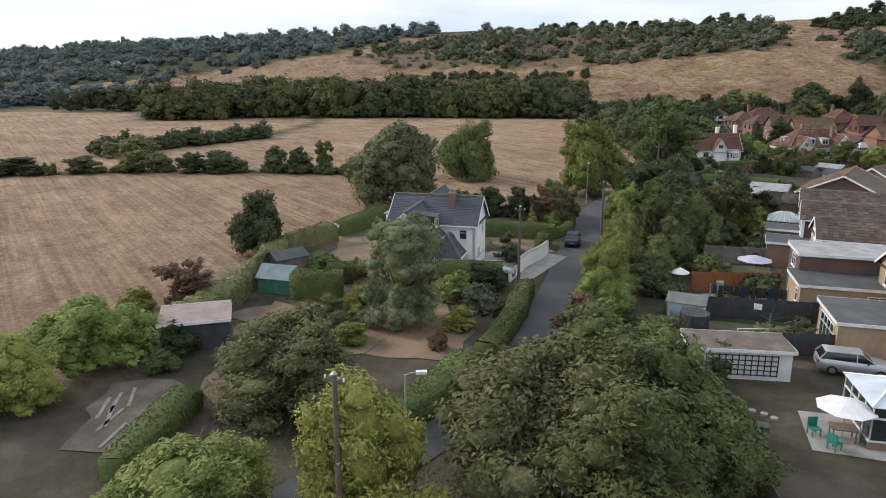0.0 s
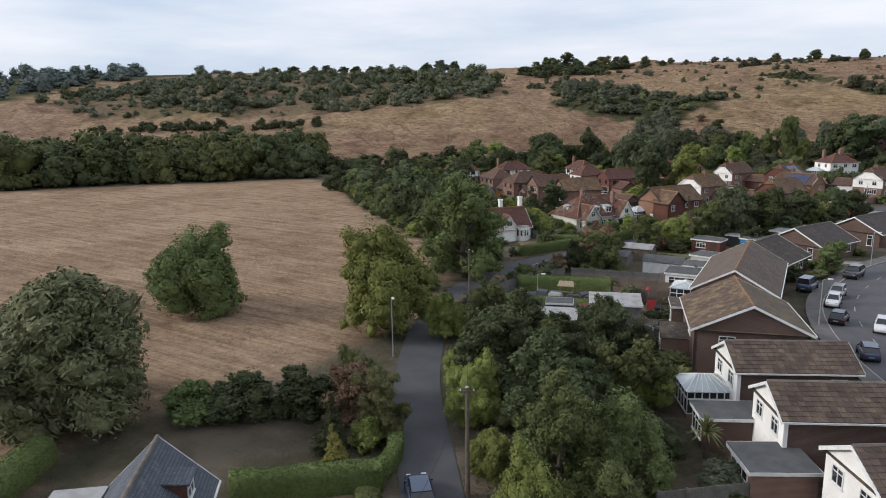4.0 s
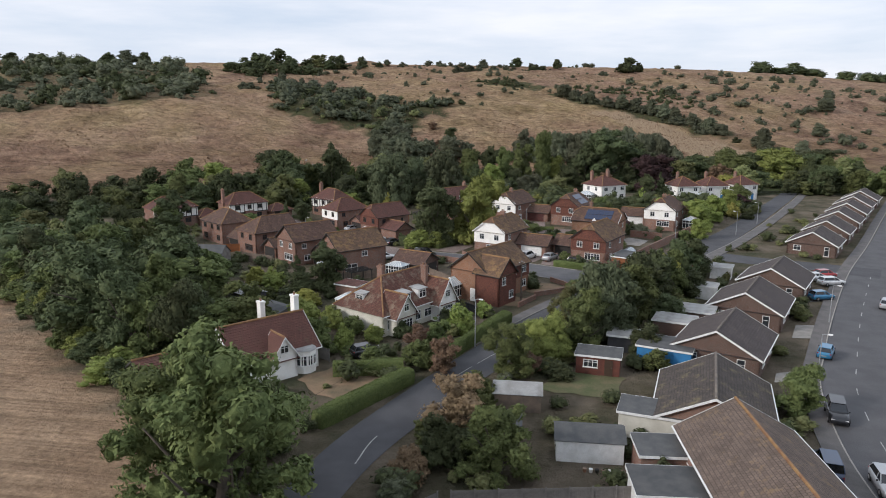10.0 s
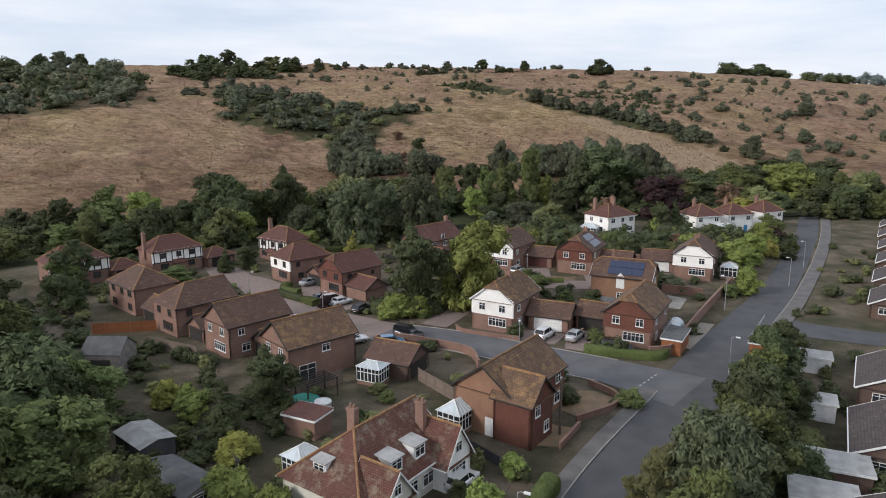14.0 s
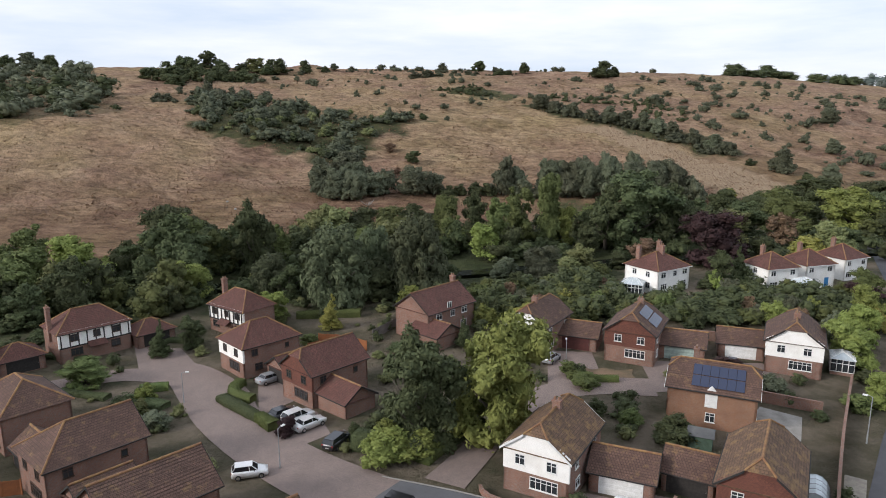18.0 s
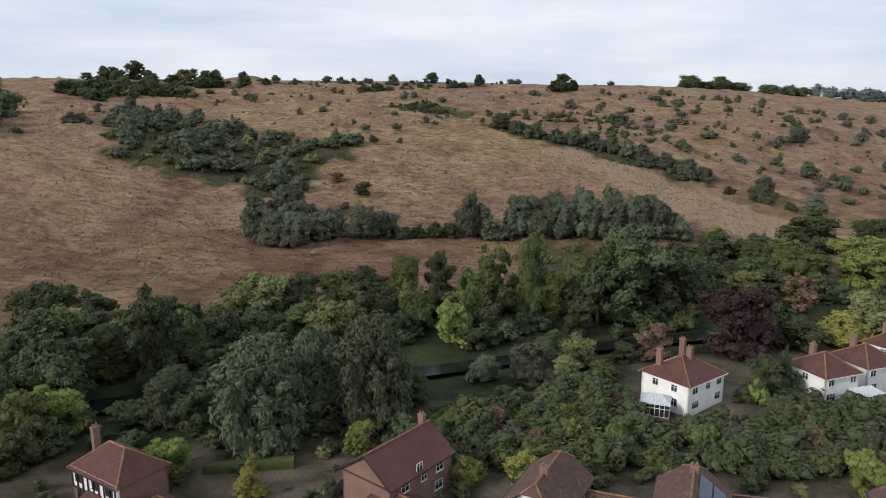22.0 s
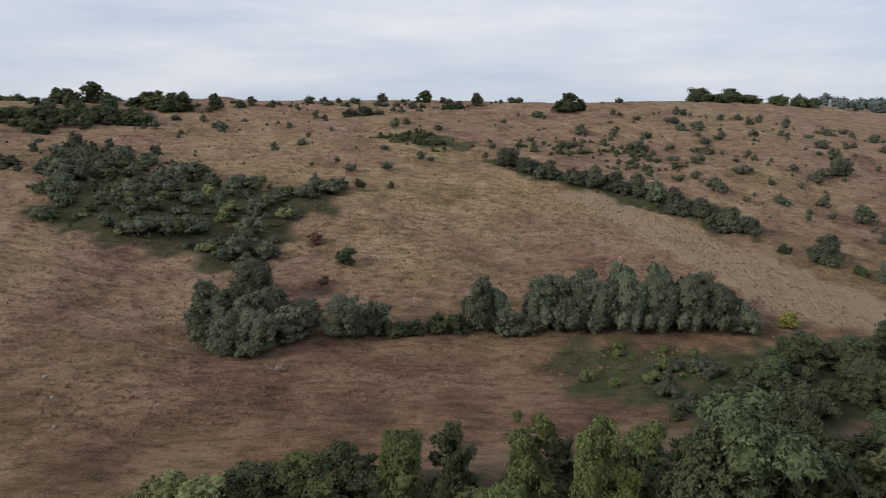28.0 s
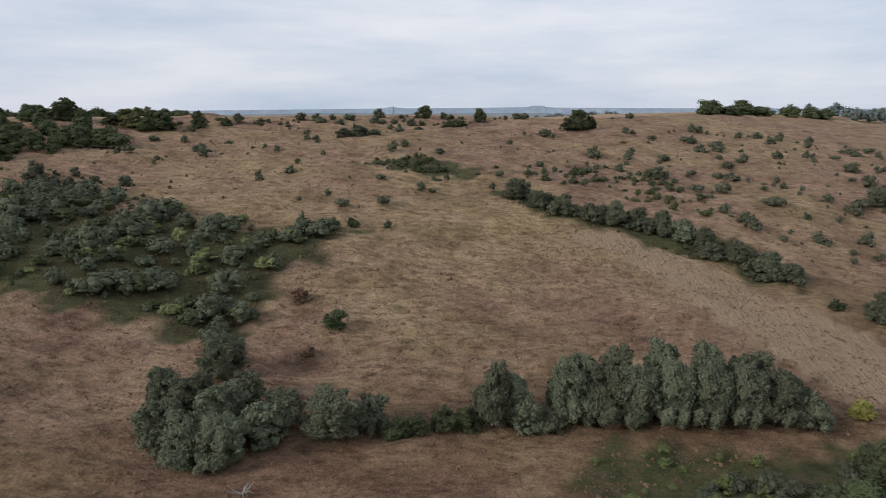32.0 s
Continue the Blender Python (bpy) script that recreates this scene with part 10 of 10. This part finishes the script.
woods("hedgerow", 50, along([(-520, 300), (-440, 330), (-360, 372)], 4, 0.4, 0.7), "hedge across the hillside pasture", LEAF_DARK, 40)
woods("hedgerow", 90, along([(60, 345), (110, 370), (170, 420), (260, 480)], 12, 0.7, 1.1), "trees along the stream beyond the road", LEAF_MID, 90)
woods("hedgerow", 90, along([(70, 300), (130, 330), (220, 380)], 16, 0.6, 1.0), "trees behind the far bungalows", LEAF_MID, 90)
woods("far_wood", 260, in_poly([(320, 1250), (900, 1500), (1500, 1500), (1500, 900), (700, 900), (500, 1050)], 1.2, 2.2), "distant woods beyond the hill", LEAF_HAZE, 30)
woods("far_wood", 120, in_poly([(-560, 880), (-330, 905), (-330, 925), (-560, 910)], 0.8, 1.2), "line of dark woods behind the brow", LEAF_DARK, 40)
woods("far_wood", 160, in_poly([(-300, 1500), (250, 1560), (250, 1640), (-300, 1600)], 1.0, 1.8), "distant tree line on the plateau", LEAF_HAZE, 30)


# far hills and the white farmhouse in the valley
def hills(name, pts, base, mat, label):
    s = Shape()
    line = smooth_line([(*p,) for p in pts], 60)
    for a, b in zip(line, line[1:]):
        za, zb = a[2], b[2]
        s.face([(a[0], a[1], base), (b[0], b[1], base), (b[0], b[1] + 160, zb), (a[0], a[1] + 160, za)])
        s.face([(a[0], a[1] + 160, za), (b[0], b[1] + 160, zb), (b[0], b[1] + 600, base), (a[0], a[1] + 600, base)])
    tagged(part(name, s, mat), label, "hills", kind="structure")


# aerial haze is painted into both downland colours
HAZE_NEAR = coloured("far_downland_hazed", (0.16, 0.2, 0.22), (0.2, 0.22, 0.22), 0.004, 0.95, 0.0, fine=0.02, vary=0)
HAZE_FAR = coloured("farther_downland_hazed", (0.24, 0.3, 0.36), (0.27, 0.32, 0.37), 0.004, 0.95, 0.0, fine=0.02, vary=0)
hills("backdrop_hills", [(-2600, 3500, 60), (-1500, 3500, 78), (-700, 3450, 86), (-380, 3450, 90), (-330, 3450, 101), (-280, 3450, 90), (300, 3450, 94), (330, 3450, 100), (400, 3450, 100), (440, 3450, 92), (1000, 3450, 88), (1800, 3400, 84), (3000, 3300, 78)], -20, HAZE_FAR, "far hills on the horizon, coloured pale blue for haze")
hills("backdrop_hills", [(-2200, 2700, 50), (-900, 2700, 64), (-450, 2700, 70), (-250, 2700, 66), (200, 2700, 68), (700, 2650, 60), (1400, 2500, 54), (2400, 2300, 50)], -20, HAZE_NEAR, "far hills tinted grey-green with haze")
house(-1076, 172, 20, 16, 9, 6, 9, RENDER_WHITE, ROOF_GREY, GG, W_DARK, label="distant white farmhouse among woods")

# the stream, the dead tree, stones
tagged(part("water", ribbon([(a, b, 2.6) for a, b in STREAM[:9]], 0.9), WATER), "dark still stream between trees", "stream", kind="structure")
t = thing("dead_tree", rest(-129.9, 389), "fallen bleached dead tree on dry grass", "dead tree")
for k in range(11):
    a = rng.uniform(0, 6.28)
    e = rng.uniform(1.6, 3.4)
    part("branch", Shape().tube([(0, 0, 0.2), (0.5 * e * math.cos(a), 0.5 * e * math.sin(a), rng.uniform(0.6, 1.4)), (e * math.cos(a), e * math.sin(a), rng.uniform(0.4, 2.6))], [0.16, 0.1, 0.03], 5), BARK_PALE, t)
for x, y in ((-173.7, 371.7), (-168, 362), (-180, 380)):
    t = thing("stone", rest(x, y), "pale stone lying in dry grass", "stone", "hillside stones")
    part("boulder", Shape().tube([(0, 0, -0.1), (0.05, 0, 0.3), (0, 0.05, 0.5)], [0.5, 0.45, 0.15], 7), CONCRETE, t)


# ---- things in the back gardens behind the terrace ----
THATCH = coloured("thatch", (0.33, 0.27, 0.17), (0.22, 0.18, 0.11), 5, 0.95, 0.6, fine=30)
COVER = coloured("grey_furniture_cover", (0.075, 0.08, 0.09), (0.055, 0.06, 0.07), 3, 0.7, 0.3)
t = thing("garden_bar", rest(-66.1, 104.1, 15), "wooden garden bar under a thatched canopy", "bar")
for a in (-0.8, 0.8):
    for b in (-0.5, 0.5):
        part("post", Shape().tube([(a, b, 0), (a, b, 1.9)], [0.05, 0.05], 6), FENCE_WOOD, t)
part("counter", Shape().box(-0.9, -0.65, 0, 0.9, -0.5, 1.0).box(-1.0, -0.8, 1.0, 1.0, -0.4, 1.06), FENCE_WOOD, t)
part("canopy", Shape().slab([(-1.1, -0.8, 1.85), (1.1, -0.8, 1.85), (0.9, 0, 2.4), (-0.9, 0, 2.4)], 0.14).slab([(1.1, 0.8, 1.85), (-1.1, 0.8, 1.85), (-0.9, 0, 2.4), (0.9, 0, 2.4)], 0.14), THATCH, t)
for x, y, tn, w in ((-67.5, 103.5, 10, 1.7), (-64.5, 103.2, 30, 1.3), (-63.9, 104.9, 60, 1.5), (-69.2, 103.4, 12, 1.6)):
    t = thing("covered_furniture", rest(x, y, tn), "garden furniture under a dark grey cover", "furniture cover", "covered furniture")
    k = w / 2
    part("cover", Shape().slab([(-k * 0.9, -0.5, 0.85), (k * 0.9, -0.5, 0.85), (k * 0.8, 0.5, 0.95), (-k * 0.8, 0.5, 0.95)], 0.3)
         .face([(-k, -0.6, 0), (k, -0.6, 0), (k * 0.9, -0.5, 0.85), (-k * 0.9, -0.5, 0.85)]).face([(k, 0.6, 0), (-k, 0.6, 0), (-k * 0.8, 0.5, 0.95), (k * 0.8, 0.5, 0.95)])
         .face([(k, -0.6, 0), (k, 0.6, 0), (k * 0.8, 0.5, 0.95), (k * 0.9, -0.5, 0.85)]).face([(-k, 0.6, 0), (-k, -0.6, 0), (-k * 0.9, -0.5, 0.85), (-k * 0.8, 0.5, 0.95)]), COVER, t)
t = thing("plant_stand", rest(-63, 104.8, 20), "small wooden plant stand with three shelves", "shelf")
for a in (-0.4, 0.4):
    part("side", Shape().box(a - 0.03, -0.25, 0, a + 0.03, 0.25, 1.0), FENCE_ORANGE, t)
for z in (0.3, 0.6, 0.9):
    part("shelf", Shape().box(-0.4, -0.25, z, 0.4, 0.25, z + 0.03), FENCE_ORANGE, t)
t = thing("hot_tub", rest(-58.1, 106.9), "round wooden tub with a lid", "hot tub")
part("tub", Shape().tube([(0, 0, 0), (0, 0, 0.75)], [1.0, 1.05], 22), FENCE_WOOD, t)
part("lid", Shape().tube([(0, 0, 0.75), (0, 0, 0.85), (0, 0, 0.87)], [1.1, 1.1, 1.0], 22), coloured("tan_lid", (0.36, 0.24, 0.13), (0.28, 0.19, 0.11), 2, 0.8, 0.2), t)
t = thing("notice_board", rest(-54.9, 103.8, 20), "flat red board leaning on a fence", "board")
part("panel", Shape().slab([(-0.5, -0.2, 0.3), (0.5, -0.2, 0.3), (0.5, 0.0, 1.5), (-0.5, 0.0, 1.5)], 0.04), PLASTIC_RED, t)
part("leg", Shape().box(-0.5, 0.0, 0, -0.44, 0.06, 0.6), FENCE_DARK, t)
part("leg", Shape().box(0.44, 0.0, 0, 0.5, 0.06, 0.6), FENCE_DARK, t)
for x, y in ((-53.8, 102.6), (-53.1, 102.8), (-52.4, 94.2), (-51.5, 94.6)):
    t = thing("wheelie_bin", rest(x, y, 20), "black wheeled rubbish bin beside a fence", "bin", "wheeled bins")
    part("body", Shape().slab([(-0.3, -0.35, 0.98), (0.3, -0.35, 0.98), (0.3, 0.35, 0.98), (-0.3, 0.35, 0.98)], 0.95), FENCE_DARK, t)
    part("lid", Shape().slab([(-0.32, -0.4, 1.0), (0.32, -0.4, 1.0), (0.32, 0.37, 1.1), (-0.32, 0.37, 1.1)], 0.05), RUBBER, t)
# a chicken run and a small red-roofed hutch
t = thing("chicken_coop", rest(-62.8, 95.4, 18), "open-fronted wooden chicken coop", "coop")
for a in (-1.4, 0, 1.4):
    for b in (-0.8, 0.8):
        part("post", Shape().box(a - 0.05, b - 0.05, 0, a + 0.05, b + 0.05, 1.8 if b < 0 else 2.0), FENCE_WOOD, t)
part("roof", Shape().slab([(-1.6, -1.0, 1.85), (1.6, -1.0, 1.85), (1.6, 1.0, 2.1), (-1.6, 1.0, 2.1)], 0.05), FELT, t)
part("back", Shape().box(-1.4, 0.8, 0, 1.4, 0.84, 1.95), FENCE_DARK, t)
for z in (0.1, 0.7, 1.3):
    part("rail", Shape().box(-1.4, -0.84, z, 1.4, -0.78, z + 0.08), FENCE_WOOD, t)
shed(-60.2, 96.6, 18, 1.6, 1.4, 1.7, 2.0, FENCE_GREY, RED_SHED, "small grey hutch with a red felt roof")
# raised deck with trellis rails and ladders
t = thing("garden_deck", rest(-53.1, 99.5, 17), "weathered grey timber deck with a trellis rail", "deck")
for k in range(16):
    part("board", Shape().box(-2.0, -2.6 + k * 0.325, 0.26, 2.0, -2.6 + k * 0.325 + 0.3, 0.3), FENCE_GREY, t)
part("base", Shape().box(-1.95, -2.55, -0.1, 1.95, 2.55, 0.25), FENCE_DARK, t)
for k in range(6):
    part("post", Shape().box(-2.0 + k * 0.78, -2.62, 0.3, -1.92 + k * 0.78, -2.54, 1.3), FENCE_WOOD, t)
for k in range(5):
    part("rail", Shape().box(-2.0, -2.66, 0.42 + k * 0.2, 2.0, -2.62, 0.48 + k * 0.2), FENCE_WOOD, t)
t = thing("ladder", rest(-53.4, 96.4, 12), "aluminium ladder lying on its side", "ladder")
for z in (0.1, 0.5):
    part("stile", Shape().box(-1.8, -0.03, z, 1.8, 0.03, z + 0.07), STEEL, t)
for k in range(11):
    part("rung", Shape().tube([(-1.65 + 0.33 * k, 0, 0.14), (-1.65 + 0.33 * k, 0, 0.52)], [0.018, 0.018], 5), STEEL, t)
t = thing("timber_stack", rest(-66, 96.2, 16), "stack of pale boards on bearers", "timber")
for k in range(7):
    part("board", Shape().box(-1.3 + 0.05 * (k % 3), -0.5 + 0.3 * (k % 3), 0.2 + 0.09 * (k // 3), 1.3, -0.24 + 0.3 * (k % 3), 0.27 + 0.09 * (k // 3)), CLOTH_WHITE if k % 2 else FENCE_GREY, t)
for a in (-0.9, 0.9):
    part("bearer", Shape().box(a - 0.06, -0.6, 0, a + 0.06, 0.6, 0.2), FENCE_DARK, t)
for k, (x, y) in enumerate(((-54.2, 95.6), (-53, 95), (-52.4, 96.8), (-51.9, 92.6), (-52.9, 92), (-53.9, 93), (-56.8, 95.2), (-57.4, 98.6), (-61.6, 98), (-60, 102.6), (-59.2, 104.2))):
    t = thing("flower_pot", rest(x, y), ("terracotta", "grey plastic", "white glazed")[k % 3] + " flower pot with a small plant", "plant pot", "garden pots")
    part("pot", Shape().tube([(0, 0, 0), (0, 0, 0.35), (0, 0, 0.4)], [0.17, 0.24, 0.25], 10), (FENCE_ORANGE, COVER, CLOTH_WHITE)[k % 3], t)
    part("plant", Shape().tube([(0, 0, 0.35), (0.02, 0, 0.6), (0, 0.03, 0.85)], [0.2, 0.3, 0.06], 7), LEAF_MID, t)

# clipped borders along the close
for pts, h, w in (([(-137.1, 249.4), (-130.6, 249.1)], 0.7, 1.6), ([(-131.5, 226.6), (-124.6, 224.6)], 0.8, 2), ([(-118.2, 228), (-110.3, 221.6)], 0.9, 1.8), ([(-96.1, 214.8), (-90.6, 213.4)], 2.2, 3), ([(-86.2, 214.6), (-81.6, 221)], 1.1, 2), ([(-141.6, 227.4), (-134, 226.4)], 0.7, 1.6), ([(-152, 239.6), (-145.4, 239.2)], 0.8, 1.6)):
    hedge(pts, h, w, LEAF_DARK, "low dark clipped border beside the paved close")
tagged(part("paved_arm", ribbon([(-126.5, 235.2, 2.6), (-136, 235, 2.4), (-142, 231, 2.3), (-149.5, 224.2, 2.2)], 0.09), PAVING), "pinkish block-paved arm of the close", "road", kind="structure")


# ---- single tiles on the roofs that are passed nearest ----
def tile_material(name, base, lichen):
    m = bpy.data.materials.new(name)
    m.use_nodes = True
    n, l = m.node_tree.nodes, m.node_tree.links
    b = n["Principled BSDF"]
    geo, info = n.new("ShaderNodeNewGeometry"), n.new("ShaderNodeObjectInfo")
    big, small = n.new("ShaderNodeTexNoise"), n.new("ShaderNodeTexNoise")
    big.inputs["Scale"].default_value, big.inputs["Detail"].default_value, big.inputs["Roughness"].default_value = 0.8, 8, 0.7
    small.inputs["Scale"].default_value, small.inputs["Detail"].default_value = 9, 4
    l.new(geo.outputs["Position"], big.inputs["Vector"])
    l.new(geo.outputs["Position"], small.inputs["Vector"])
    r = n.new("ShaderNodeValToRGB")
    r.color_ramp.elements[0].position, r.color_ramp.elements[1].position = 0.46, 0.68
    r.color_ramp.elements[0].color, r.color_ramp.elements[1].color = (*base, 1), (*lichen, 1)
    l.new(big.outputs["Fac"], r.inputs["Fac"])
    v = n.new("ShaderNodeMapRange")
    v.inputs["To Min"].default_value, v.inputs["To Max"].default_value = 0.7, 1.25
    l.new(info.outputs["Random"], v.inputs["Value"])
    h = n.new("ShaderNodeHueSaturation")
    l.new(v.outputs["Result"], h.inputs["Value"])
    l.new(r.outputs["Color"], h.inputs["Color"])
    l.new(h.outputs["Color"], b.inputs["Base Color"])
    b.inputs["Roughness"].default_value = 0.9
    bp = n.new("ShaderNodeBump")
    bp.inputs["Strength"].default_value, bp.inputs["Distance"].default_value = 0.5, 0.02
    l.new(small.outputs["Fac"], bp.inputs["Height"])
    l.new(bp.outputs["Normal"], b.inputs["Normal"])
    return m


def tile_slope(roof, L, W, eave, ridge, sg, mat, wide, row):
    """Interlocking tiles over one slope; they share one mesh."""
    sl = (ridge - eave) / (W / 2)
    y0, z0 = W / 2 + 0.35, eave - 0.35 * sl
    run = math.hypot(y0, ridge - z0)
    n_, m_ = int(run / row), int((L + 0.6) / wide)
    row, wide = run / n_, (L + 0.6) / m_
    s = Shape()
    h = wide / 2 - 0.006
    prof = [(-h, 0.0), (-h, 0.05), (-h + 0.08, 0.055), (-h + 0.13, 0.025), (h, 0.025), (h, 0.0)]
    lo, hi = [(x, -0.03, z + 0.035) for x, z in prof], [(x, row + 0.02, z) for x, z in prof]
    for k in range(6):
        j = (k + 1) % 6
        s.face([lo[j], lo[k], hi[k], hi[j]])
    s.face(lo)
    me = s.mesh("tile", mat)
    tilt = math.atan(sl)
    for i in range(n_):
        for k in range(m_):
            f = i / n_
            x = -(L + 0.6) / 2 + (k + 0.5) * wide
            ob = new("tile", me)
            ob.parent = roof
            ob.matrix_basis = Matrix.Translation((x, sg * y0 * (1 - f), z0 + (ridge - z0) * f + 0.03 + rng.uniform(0, 0.008))) @ Matrix.Rotation(0 if sg < 0 else math.pi, 4, "Z") @ Matrix.Rotation(tilt + rng.uniform(-0.006, 0.006), 4, "X")


TILE_OLD = tile_material("old_lichened_tile", (0.1, 0.068, 0.05), (0.23, 0.165, 0.085))
TILE_DARK = tile_material("old_dark_tile", (0.085, 0.06, 0.048), (0.15, 0.11, 0.075))
for home, size, sg, mat, wide, row in [(old_house, (10.6, 9.6, 4.8, 7.1), 1, TILE_OLD, 0.46, 0.42)] + [(h, (8.7, 5.1, 4.8, 6.15), -1, TILE_DARK, 0.46, 0.4) for h in row_houses]:
    top_part = [o for o in home.children if o.name.startswith("roof")][0]
    tile_slope(top_part, *size, sg, mat, wide, row)
